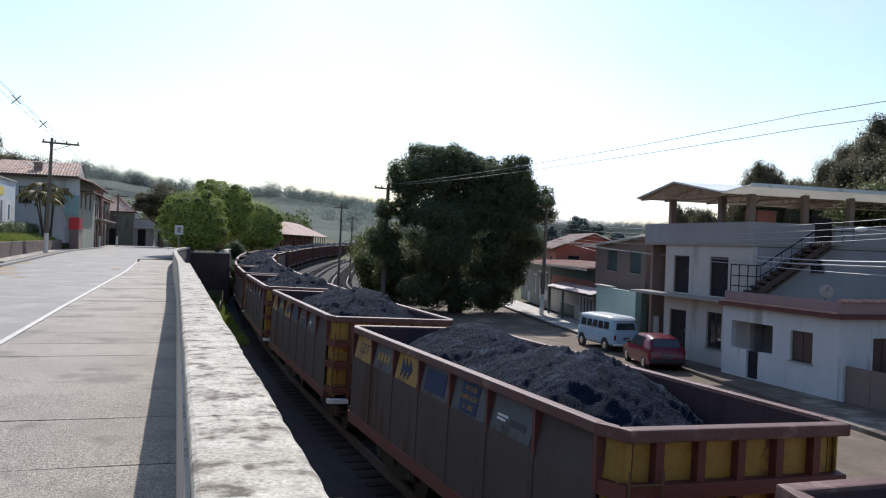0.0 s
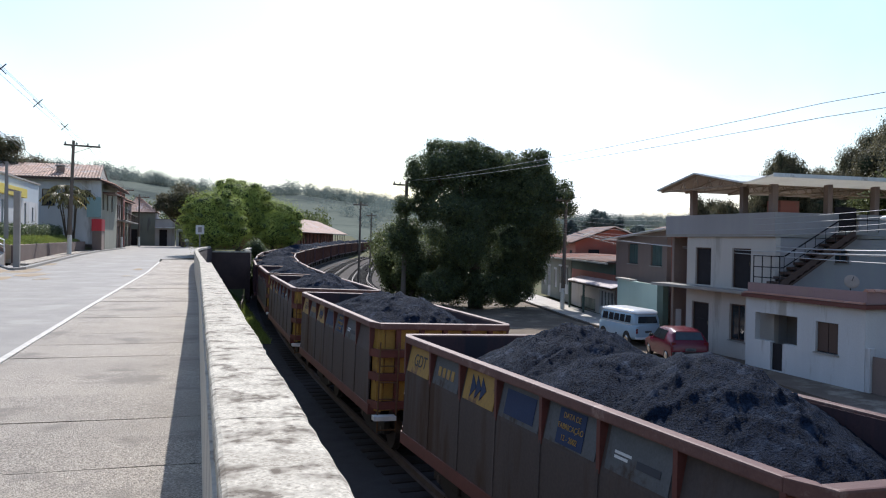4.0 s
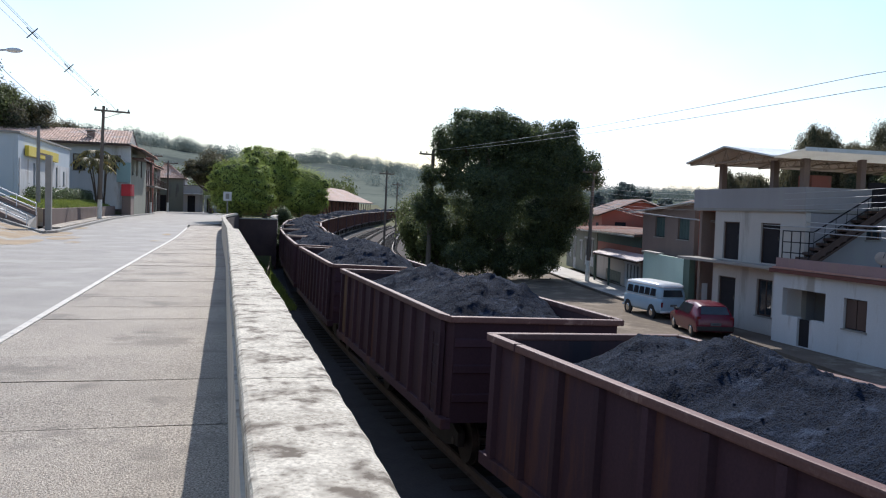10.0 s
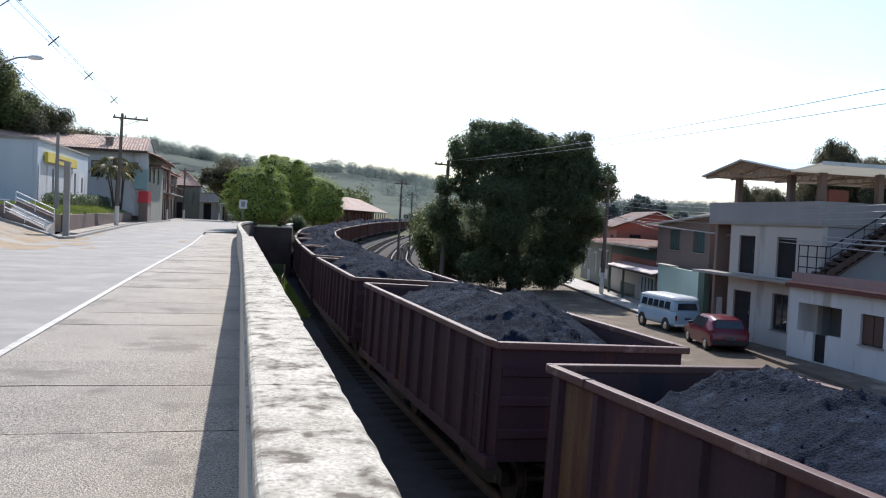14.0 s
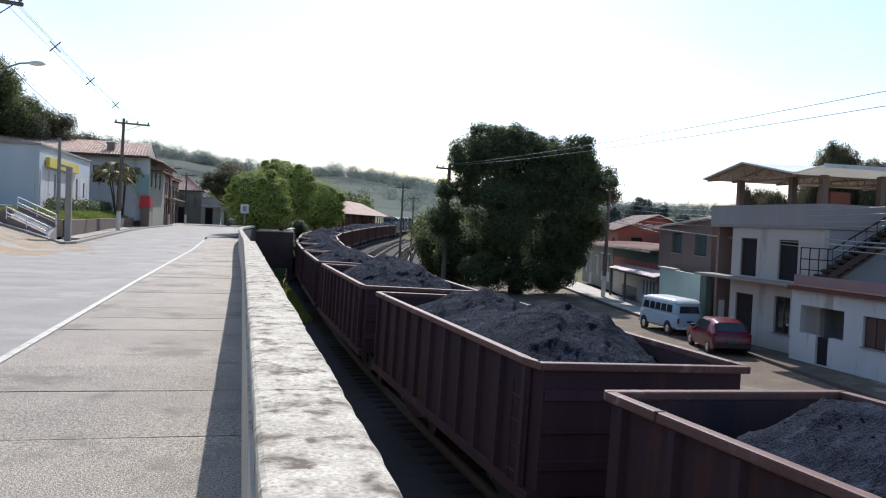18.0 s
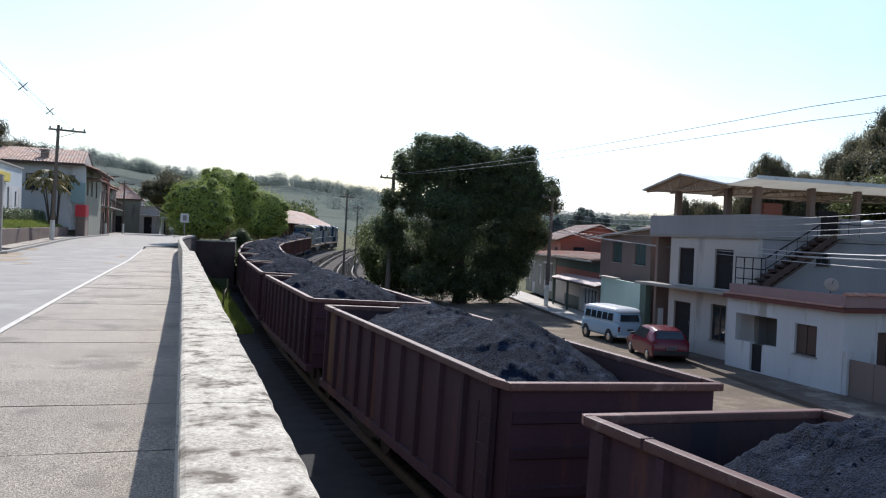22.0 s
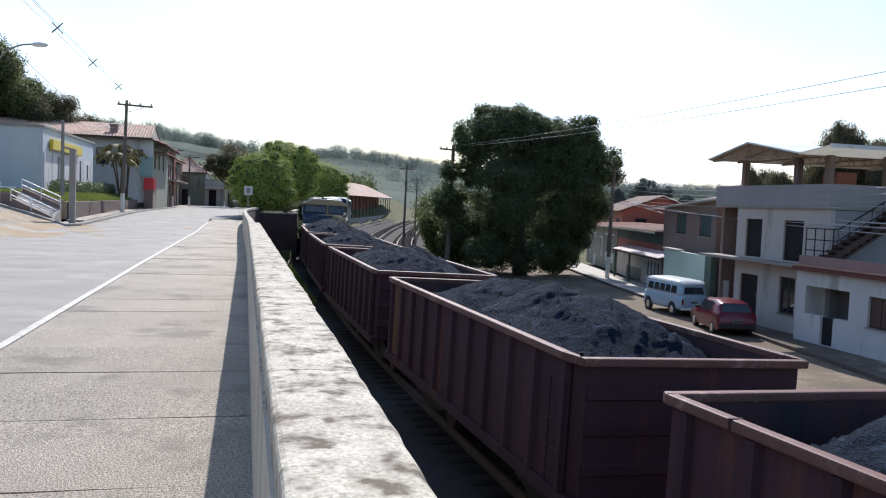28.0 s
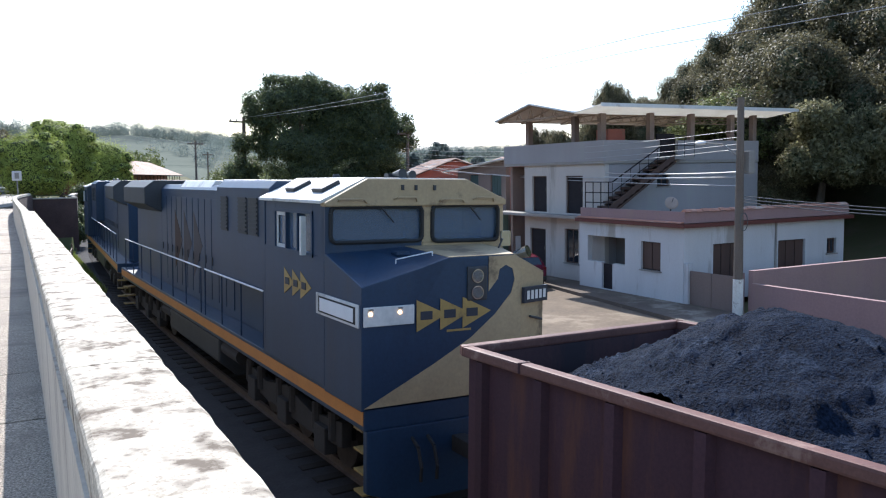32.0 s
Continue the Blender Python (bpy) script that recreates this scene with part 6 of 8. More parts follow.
def row_houses():
    """The older houses further up the street, which bends away."""
    z0 = STREET_Z + 0.12
    R = pose(22.3, 35.0, z0, 0, 0, -12.7)           # local y runs up the street, local x away from it

    def west(v, z=0.0, u=0.0):
        return R @ pose(u, v, z, 0, 0, -90)
    a = thing("brown_house", "brown rendered two-storey house with sheet roof", "house")
    facade(a, west(9.9, 2.7), 9.0, 2.2, [(2.45, 4.3, 0.8, 1.92, "green"), (6.5, 8.3, 0.8, 1.92, "green")], PLASTER_BROWN, name="upper_wall")
    facade(a, west(9.9, 0.0), 9.0, 2.7, [(7.6, 8.5, 0.0, 2.0, "door")], PLASTER_BROWN, name="ground_floor_wall")
    part("side_wall", bx(0.22, 7, 9.68, 9.9, 0, 4.84), PLASTER_RED, a, at=R)
    part("side_wall", bx(0.22, 7, 0.9, 1.1, 0, 5.3), PLASTER_RED, a, at=R)
    part("gable", Mesh().prism([(9.9, 4.9), (0.9, 4.9), (0.9, 5.36)], "x", 0.0, 0.22), PLASTER_BROWN, a, at=R)
    part("sheet_roof", Mesh().add([(u, v, z + d) for d in (0.0, 0.06) for u, v, z in ((-0.45, 0.4, 5.38), (7.3, 0.4, 5.38), (7.3, 11.6, 4.82), (-0.45, 11.6, 4.82))], [(3, 2, 1, 0), (4, 5, 6, 7), (0, 1, 5, 4), (1, 2, 6, 5), (2, 3, 7, 6), (3, 0, 4, 7)]), SHEET, a, "pale sheet roof rising along the street", at=R)
    g = thing("garden_wall", "pale green plastered garden wall with dark green end", "wall")
    part("wall_face", bx(-0.75, -0.55, 0.0, 6.9, -0.1, 2.62), PLASTER_GREEN, g, at=R)
    part("wall_cap", bx(-0.85, -0.45, 4.2, 7.0, 2.62, 2.7), PAVE_PALE, g, at=R)
    part("wall_end", bx(-0.77, -0.5, -0.85, 0.0, -0.1, 2.75), PLASTER_DARK_GREEN, g, at=R)
    part("meter_box", bx(-0.34, -0.1, -1.5, -0.95, -0.1, 1.6), PLASTER_WHITE, g, at=R)
    b = thing("awning_house", "red and cream house with a pale ribbed street awning", "house")
    facade(b, west(21.6, 0.0), 11.4, 1.9, [(2.9, 7.0, 0.05, 0.85, "green"), (7.9, 11.2, 0.0, 1.55, "white")], PLASTER_CREAM, name="shop_wall")
    facade(b, west(21.6, 1.9), 11.4, 0.78, [], PLASTER_RED, name="red_band")
    facade(b, west(21.6, 2.68), 11.4, 0.77, [], PLASTER_DARK_GREEN, name="green_band")
    part("eave_gutter", Mesh().box(-0.62, -0.5, 9.95, 33.8, 3.33, 3.43), PAVE_PALE, b, "pale tile ends along the eave", at=R)
    part("side_wall", Mesh().box(0.22, 8, 10.2, 10.4, 0, 3.45).box(0.22, 8, 21.4, 21.6, 0, 3.4), PLASTER_RED, b, at=R)
    c = [R @ Vector(p) for p in ((-1.0, 18.6, 1.92), (-1.0, 7.4, 1.98), (0.0, 7.4, 2.28), (0.0, 18.6, 2.22))]
    tile_roof(b, c, AWNING, "awning", 3, 36)
    for v in (18.3, 14.2):
        part("awning_post", bx(-0.95, -0.83, v, v + 0.12, 0, 1.95), PLASTER_DARK_GREEN, b, at=R)
    c = [R @ Vector(p) for p in ((-0.5, 22.0, 3.42), (-0.5, 9.95, 3.45), (4.2, 9.95, 3.62), (4.2, 22.0, 3.62))]
    tile_roof(b, c, TILE_PALE, "roof", 12, 46)
    c = [R @ Vector(p) for p in ((8.6, 9.95, 3.45), (8.6, 22.0, 3.45), (4.2, 22.0, 3.62), (4.2, 9.95, 3.62))]
    tile_roof(b, c, TILE, "roof", 8, 30)
    part("gable", Mesh().prism([(0.0, 3.45), (8.0, 3.45), (4.2, 3.55)], "y", 10.2, 10.4), PLASTER_RED, b, at=R)
    d = thing("pale_house", "dull olive old house with white-framed windows", "house")
    facade(d, west(33.5, 0.0), 11.6, 3.35, [(1.0, 1.9, 0.9, 2.4, "white"), (2.6, 4.0, 0.0, 2.6, "white"), (5.6, 6.5, 0.9, 2.4, "white"), (7.4, 10.6, 0.6, 2.7, "white")], PLASTER_OLIVE, name="street_wall")
    part("side_wall", Mesh().box(0.22, 8, 21.9, 22.1, 0, 3.35).box(0.22, 8, 33.3, 33.5, 0, 3.35), PLASTER_GREEN, d, at=R)
    c = [R @ Vector(p) for p in ((-0.5, 33.8, 3.4), (-0.5, 22.05, 3.4), (4.0, 22.05, 3.6), (4.0, 33.8, 3.6))]
    tile_roof(d, c, TILE, "roof", 10, 40)
    c = [R @ Vector(p) for p in ((8.4, 22.05, 3.4), (8.4, 33.8, 3.4), (4.0, 33.8, 3.6), (4.0, 22.05, 3.6))]
    tile_roof(d, c, TILE, "roof", 8, 30)
    # roofs that rise behind the row
    for u, v, w, dd, hh, rise, mat, tiles in ((3.2, 34.2, 7.0, 8, 4.7, 1.4, PLASTER_RED, TILE_PALE), (9.0, 30.5, 8.5, 9, 4.9, 1.35, PLASTER_RED, TILE_PALE), (8.6, 23.0, 5.0, 6, 3.9, 0.9, PLASTER_BROWN, TILE)):
        e = thing("back_house", "tile-roofed house behind the street row", "house", "houses behind the row")
        part("wall", bx(u, u + w, v, v + dd, 0, hh), mat, e, at=R)
        part("gable", Mesh().prism([(u, hh), (u + w, hh), (u + w / 2, hh + rise - 0.1)], "y", v, v + 0.2), mat, e, at=R)
        for i in range(2):
            part("window", bx(u - 0.02, u + 0.05, v + 1.2 + i * 3.4, v + 2.2 + i * 3.4, hh - 1.9, hh - 0.8), SHUTTER, e, at=R)
            part("window", bx(u + 1.2 + i * 3.0, u + 2.2 + i * 3.0, v - 0.03, v + 0.05, hh - 1.7, hh - 0.7), SHUTTER, e, at=R)
        c = [R @ Vector(p) for p in ((u - 0.5, v + dd + 0.4, hh - 0.1), (u - 0.5, v - 0.4, hh - 0.1), (u + w / 2, v - 0.4, hh + rise), (u + w / 2, v + dd + 0.4, hh + rise))]
        tile_roof(e, c, tiles, "roof", 9, 30)
        c = [R @ Vector(p) for p in ((u + w + 0.5, v - 0.4, hh - 0.1), (u + w + 0.5, v + dd + 0.4, hh - 0.1), (u + w / 2, v + dd + 0.4, hh + rise), (u + w / 2, v - 0.4, hh + rise))]
        tile_roof(e, c, tiles, "roof", 9, 30)


terrace_house()
white_house()
row_houses()


def station():
    """The long railway station beside the line: faded clay tile roof, brick walls and a platform."""
    s = thing("railway_station", "long brick railway station with faded clay tile roof", "station")
    x, y, z, h = on_line(150.0, -8.5)
    R = pose(x, y, z, 0, 0, -math.degrees(h))
    part("platform", bx(-6, 5.4, -30, 62, -0.4, 0.75), CONCRETE_RAW, s, at=R)
    m = wall_mesh(84, 4.3, 0.4, [(2 + k * 4.0, 3.6 + k * 4.0, 0.0 if k % 3 else 1.0, 2.9, "void") for k in range(20)])
    part("track_wall", m, PLASTER_RED, s, at=R @ pose(2.2, -26, 0.75, 0, 0, 90))
    part("end_wall", bx(-6, 2.2, -26, -25.6, 0.75, 5.05), PLASTER_RED, s, at=R)
    part("back_wall", bx(-6.4, -6, -26, 58, 0.75, 5.05), PLASTER_RED, s, at=R)
    c = [R @ Vector(p) for p in ((5.6, -34, 4.75), (5.6, 60, 4.75), (-2, 60, 7.9), (-2, -34, 7.9))]
    tile_roof(s, c, TILE_PALE, "roof", 10, 120)
    c = [R @ Vector(p) for p in ((-7.6, 60, 5.4), (-7.6, -34, 5.4), (-2, -34, 7.9), (-2, 60, 7.9))]
    tile_roof(s, c, TILE_PALE, "roof", 10, 120)
    part("gable", Mesh().prism([(-6.4, 5.0), (4.4, 5.0), (-2, 7.7)], "y", -26.0, -25.7), PLASTER_RED, s, at=R)
    for k in range(18):
        part("canopy_post", bx(4.9, 5.05, -27 + k * 5.0, -26.85 + k * 5.0, 0.75, 4.6), WOOD_DARK, s, at=R)


station()


# ---- houses and plots left of the road ----
def left_side():
    b = thing("blue_office", "pale blue flat-roofed office with a white entrance bay", "building")
    z = 1.3
    facade(b, facing(-15.6, 50.82, z, "south"), 4.07, 3.7, [(1.0, 1.7, 1.4, 2.6, "window")], PLASTER_BLUE, name="south_wall")
    east = [(3.6, 4.2, 0.5, 2.2, "window"), (7.0, 7.6, 0.5, 2.2, "window"), (10.4, 11.0, 0.5, 2.2, "window"), (13.0, 13.6, 1.0, 2.0, "window")]
    facade(b, facing(-11.3, 50.8, z, "east"), 15.7, 3.7, east, PLASTER_BLUE, name="east_wall")
    part("white_bay", wall_mesh(15.0, 2.35, 0.03, [(max(0, a - 0.2), c - 0.2, d, e) for a, c, d, e, _ in east]), PLASTER_WHITE, b, at=facing(-11.26, 51.0, z, "east"))
    part("roof_slab", bx(-15.7, -11.2, 50.7, 66.6, z + 3.7, z + 3.82), CONCRETE_RAW, b)
    part("back_wall", bx(-15.6, -15.4, 51, 66.5, z, z + 3.7), PLASTER_BLUE, b)
    part("sign_box", bx(-11.26, -11.05, 52.2, 61.0, z + 2.52, z + 3.12), SIGN_YELLOW, b, "yellow illuminated sign box, dark", bevel=0.02)
    bars(b, [(0.1, 0.9)], 6.0, 0.2, WOOD_DARK, pose(-11.04, 56.6, z + 2.82, 0, 0, 90))
    # big house with the hipped roof
    h = thing("large_house", "large white house with red tiled roof", "house")
    facade(h, facing(-19.5, 75, 0.6, "south"), 11.6, 5.7, [(7.0, 8.0, 3.2, 4.6, "window"), (9.6, 10.8, 3.2, 4.6, "window"), (3.5, 4.5, 3.2, 4.6, "window")], PLASTER_WHITE, name="south_wall")
    part("corner_bay", bx(-9.0, -7.88, 74.85, 75.0, 2.9, 4.6), PLASTER_TEAL, h, "blue-green painted corner")
    # east wall is olive, not white, to carry its shade
    facade(h, facing(-7.9, 75.22, 0.0, "east"), 14, 6.3, [(1.0, 2.2, 3.6, 5.2, "window"), (4.5, 5.7, 3.6, 5.2, "window"), (1.2, 3.0, 0.0, 2.6, "door"), (8.5, 9.7, 3.6, 5.2, "window")], PLASTER_OLIVE, name="east_wall")
    part("shop_front", bx(-8.6, -7.84, 74.75, 75.0, 1.75, 2.75), SHOP_RED, h, "bright red shop front")
    part("shop_door", bx(-8.55, -7.84, 74.8, 75.0, 0.0, 1.75), PLASTER_BROWN, h, "dull brown shop door")
    part("shop_side", bx(-7.9, -7.8, 75.0, 77.2, 1.75, 2.75), SHOP_RED, h)
    part("shop_side_door", bx(-7.88, -7.82, 75.0, 77.2, 0.0, 1.75), PLASTER_BROWN, h)
    part("balcony", bx(-7.9, -6.9, 76, 81, 5.0, 5.12), WOOD_DARK, h)
    tile_roof(h, [(-21.5, 74.3, 6.15), (-7.95, 74.3, 6.15), (-8.3, 80.5, 7.7), (-21.5, 80.5, 7.7)], TILE_PALE, "roof", 12, 54)
    tile_roof(h, [(-8.3, 86.8, 6.15), (-21.5, 86.8, 6.15), (-21.5, 80.5, 7.7), (-8.3, 80.5, 7.7)], TILE, "roof", 8, 40)
    tile_roof(h, [(-6.9, 74.9, 5.75), (-6.9, 90, 5.75), (-8.2, 90, 6.2), (-8.2, 74.9, 6.2)], TILE, "side_eave", 3, 40)
    part("gable", Mesh().prism([(74.5, 6.1), (86.6, 6.1), (80.5, 7.6)], "x", -8.5, -8.35), PLASTER_CREAM, h)
    part("eave_board", bx(-21.5, -7.95, 74.28, 74.36, 5.98, 6.14), WOOD_DARK, h)
    ch = part("chimney", bx(-11.55, -10.95, 75.9, 76.5, 6.3, 7.2), PLASTER_BROWN, h, bevel=0.02)
    part("chimney_cap", bx(-11.65, -10.85, 75.8, 76.6, 7.2, 7.32), CONCRETE_RAW, ch)
    # terraced fronts further along
    fronts = ((91, 6.0, 5.4, PLASTER_BROWN), (97.2, 5.5, 6.2, PLASTER_RED), (103, 6.0, 5.2, PLASTER_OLIVE), (109.2, 7, 5.6, PLASTER_BROWN))
    for y, w, hh, mat in fronts:
        f = thing("terraced_house", "narrow two-storey house front with balcony", "house", "terraced houses along the road")
        x = -8.1 - (y - 91) * 0.02
        facade(f, facing(x, y, 0, "east"), w, hh, [(0.5, 1.5, 0, 2.3, "door"), (2.4, 4.4, 0, 2.4, "door"), (0.7, 1.7, 3.2, 4.6, "window"), (2.9, 3.9, 3.2, 4.6, "window")], mat)
        part("side_wall", bx(x - 8, x, y - 0.02, y + 0.18, 0, hh), mat, f)
        part("balcony", bx(x, x + 0.9, y + 0.4, y + w - 0.6, 2.85, 2.97), CONCRETE_RAW, f)
        rail = Mesh().tube((x + 0.86, y + 0.4, 3.8), (x + 0.86, y + w - 0.6, 3.8), 0.02)
        for k in range(12):
            yy = y + 0.4 + (w - 1) * k / 11
            rail.tube((x + 0.86, yy, 2.95), (x + 0.86, yy, 3.8), 0.012, n=5)
        part("balcony_railing", rail, WOOD_DARK, f)
        tile_roof(f, [(x + 0.5, y - 0.2, hh), (x + 0.5, y + w + 0.2, hh), (x - 4, y + w + 0.2, hh + 1.6), (x - 4, y - 0.2, hh + 1.6)], TILE, "roof", 9, 24)
    e = thing("gable_house", "grey brown plastered house with a weathered hipped tile roof", "house")
    facade(e, facing(-9.1, 118, 0.0, "south"), 3.5, 4.6, [(0.5, 1.3, 0.0, 2.2, "door")], PLASTER_OLIVE, name="front_wall")
    part("side_wall", bx(-5.6, -5.4, 118.3, 126, 0, 4.6), PLASTER_GREY, e)
    tile_roof(e, [(-9.4, 117.6, 4.5), (-5.2, 117.6, 4.5), (-7.8, 121.6, 6.6), (-8.3, 121.6, 6.6)], TILE_PALE, "roof", 9, 18)
    tile_roof(e, [(-5.2, 117.6, 4.5), (-5.2, 126.3, 4.5), (-7.8, 123, 6.6), (-7.8, 121.6, 6.6)], TILE_PALE, "roof", 9, 24)
    w = thing("low_shop", "narrow cream shop with a flat canopy", "building")
    facade(w, facing(-5.4, 115.5, 0.0, "south"), 2.5, 3.5, [(0.5, 1.5, 0, 2.2, "door")], PLASTER_CREAM)
    part("canopy", bx(-5.4, -2.9, 114.5, 115.5, 2.4, 2.52), SHEET, w)
    part("roof_slab", bx(-5.5, -2.8, 115.4, 121, 3.5, 3.62), CONCRETE_RAW, w)
    w = thing("low_shop", "low pale blue shop with a flat canopy", "building")
    facade(w, facing(-2.8, 116, 0.0, "south"), 4.0, 2.3, [(0.4, 1.4, 0, 1.9, "door"), (1.8, 3.2, 0, 1.9, "shutter")], PLASTER_BLUE)
    part("canopy", bx(-2.8, 1.3, 114.9, 116, 2.2, 2.3), SHEET, w)
    # planting beds, retaining walls and the ramp before the office
    tagged(part("garden_wall_left", bx(-9.35, -9.05, 47.5, 74.5, -0.4, 0.84), GARDEN_WALL, None, bevel=0.02), "brown rendered garden wall below a lawn", "wall", kind="structure")
    tagged(part("upper_lawn_bed", Mesh().prism([(-11.2, -0.1), (-9.35, -0.1), (-9.35, 0.82), (-11.2, 1.42)], "y", 47.5, 74.5), EARTH, None), "raised lawn bed", "lawn", kind="structure")
    tagged(part("office_lawn_bed", bx(-17.5, -11.25, 45.5, 50.75, -0.3, 1.27), EARTH, None), "raised lawn bed before the office", "lawn", kind="structure")
    r = thing("access_ramp", "brown-walled access ramp with white steel handrails", "ramp")
    for k, (x0, x1, y0, y1, za, zb) in enumerate(((-11.0, -9.2, 43.2, 43.45, 0.0, 0.85), (-11.0, -9.2, 45.2, 45.45, 0.55, 1.35))):
        part("ramp_wall", Mesh().add([(x0, y0, -0.2), (x1, y0, -0.2), (x1, y0, za + 0.15), (x0, y0, zb + 0.15), (x0, y1, -0.2), (x1, y1, -0.2), (x1, y1, za + 0.15), (x0, y1, zb + 0.15)], [(0, 1, 2, 3), (7, 6, 5, 4), (0, 4, 5, 1), (1, 5, 6, 2), (2, 6, 7, 3), (3, 7, 4, 0)]), PLASTER_BROWN, r)
        for dz in (0.3, 0.58):
            part("handrail", Mesh().tube((x1, y0 - 0.05, za + dz), (x0, y0 - 0.05, zb + dz), 0.03), RAIL_WHITE, r)
        for u in (0.0, 0.5, 1.0):
            part("rail_post", Mesh().tube((x1 + (x0 - x1) * u, y0 - 0.05, za + (zb - za) * u), (x1 + (x0 - x1) * u, y0 - 0.05, za + (zb - za) * u + 0.6), 0.025), RAIL_WHITE, r)
    part("ramp_deck", Mesh().add([(-11, 43.45, 0.8), (-9.2, 43.45, -0.02), (-9.2, 45.2, 0.5), (-11, 45.2, 1.3), (-11, 43.45, -0.2), (-9.2, 43.45, -0.2), (-9.2, 45.2, -0.2), (-11, 45.2, -0.2)], [(0, 1, 2, 3), (7, 6, 5, 4), (0, 4, 5, 1), (1, 5, 6, 2), (2, 6, 7, 3), (3, 7, 4, 0)]), CONCRETE_RAW, r)
    part("ramp_wall", bx(-14.5, -11.0, 44.2, 44.5, 0.0, 1.25), PLASTER_BROWN, r)
    for x in (-14.2, -13.0, -11.9):
        part("rail_post", Mesh().tube((x, 44.0, 0.9), (x + 0.25, 44.0, 1.75), 0.025), RAIL_WHITE, r)
    part("handrail", Mesh().strip([(-14.2, 44.0, 1.0), (-12.5, 44.0, 1.55), (-11.0, 44.0, 1.5)], 0.03), RAIL_WHITE, r)
    tagged(part("gate_post", bx(-8.5, -8.22, 43.6, 43.9, -0.4, 3.5), CONCRETE_POLE, None, bevel=0.02), "square grey concrete gate post", "post")
    # kerbs, driveway and earth verge
    m = Mesh()
    pts = [(-16, 42.9), (-12.2, 43.0), (-10.2, 42.9), (-8.9, 42.4), (-8.1, 41.4), (-7.8, 42.2), (-7.8, 46), (-7.8, 60), (-7.9, 74), (-7.2, 90)]
    for a, c in zip(pts[:-1], pts[1:]):
        d = (Vector((c[0] - a[0], c[1] - a[1], 0))).normalized()
        n = Vector((-d.y, d.x, 0)) * 0.13
        za, zc = (max(0.12, (-8.6 - p[0]) * 0.28 + 0.14) + fall(p[1]) for p in (a, c))
        m.add([(a[0] - n.x, a[1] - n.y, za), (a[0] + n.x, a[1] + n.y, za), (c[0] + n.x, c[1] + n.y, zc), (c[0] - n.x, c[1] - n.y, zc), (a[0] - n.x, a[1] - n.y, za - 0.4), (a[0] + n.x, a[1] + n.y, za - 0.4), (c[0] + n.x, c[1] + n.y, zc - 0.4), (c[0] - n.x, c[1] - n.y, zc - 0.4)], [(0, 1, 2, 3), (7, 6, 5, 4), (0, 4, 5, 1), (1, 5, 6, 2), (2, 6, 7, 3), (3, 7, 4, 0)])
    tagged(part("kerb_left", m, CONCRETE_RAW, None), "worn kerb curving up a driveway", "kerb", kind="structure")
    m = Mesh()
    for y in (20, 22, 24, 26, 28, 30, 32, 34, 36, 38, 40, 43):
        for x in (-20, -16, -12.5, -9.6, -7.9):
            up = max(-0.06, min(2.4, (-8.6 - x) * 0.28))
            m.v.append((x, float(y), 0.02 + up + fall(y) + 0.03 * noise.noise(Vector((x, y, 0)))))
    for j in range(11):
        for i in range(4):
            m.f.append((j * 5 + i, j * 5 + i + 1, j * 5 + i + 6, j * 5 + i + 5))
    tagged(part("driveway", m.raw("driveway", EARTH, True), None), "sandy orange earth driveway rising from the road", "driveway", kind="structure")
    tagged(part("left_pavement", ribbon(lambda y: -9.05, lambda y: -8.2, [float(v) for v in range(46, 92, 2)], 0.11, 0.2), CONCRETE, None), "narrow pavement below the garden wall", "pavement", kind="structure")


left_side()


# ---- poles ----
def pole(x, y, z, height, r=0.14, mat=None, arm=None, white=0.0, label="grey utility pole with a timber crossarm", lean=0.0, lamp=None):
    p = thing("utility_pole", label, "utility pole", "utility poles", at=pose(x, y, z, 0, lean, 0))
    part("shaft", Mesh().tube((0, 0, -0.3), (0, 0, height), r, r * 0.62, 12), mat or WOOD_POLE, p)
    if white:
        part("painted_foot", Mesh().tube((0, 0, -0.05), (0, 0, white), r + 0.006, r * 0.95 + 0.006, 12), WHITEWASH, p, "whitewashed foot")
    if arm:
        off, length, turn = arm
        R = pose(0, 0, 0, 0, 0, turn)
        a = part("crossarm", bx(off - length / 2, off + length / 2, -0.05, 0.05, height - 0.38, height - 0.26), WOOD_POLE, p, at=R, bevel=0.01)
        for k in range(4):
            u = off - length / 2 + 0.1 + (length - 0.2) * k / 3
            part("insulator", Mesh().tube((u, 0, height - 0.26), (u, 0, height - 0.1), 0.05, 0.035, 8).tube((u, 0, height - 0.2), (u, 0, height - 0.17), 0.075, 0.075, 8), CERAMIC, a)
        part("brace", Mesh().tube((off - length * 0.3, 0.05, height - 0.33), (0, 0.09, height - 0.85), 0.018).tube((off + length * 0.3, 0.05, height - 0.33), (0, 0.09, height - 0.85), 0.018), STEEL, p, at=R)
    if lamp:
        zz, reach, turn = lamp
        R = pose(0, 0, 0, 0, 0, turn)
        part("lamp_arm", Mesh().strip([(0.1, 0, zz - 0.5), (reach * 0.35, 0, zz - 0.15), (reach * 0.7, 0, zz), (reach, 0, zz + 0.03)], 0.028), CONCRETE_POLE, p, at=R)
        part("lamp_head", Mesh().ball((reach + 0.2, 0, zz + 0.02), 0.28, 0.13, 0.08, 12, 8), RAIL_WHITE, p, "pale street-lamp head", at=R, smooth=True)
    return p


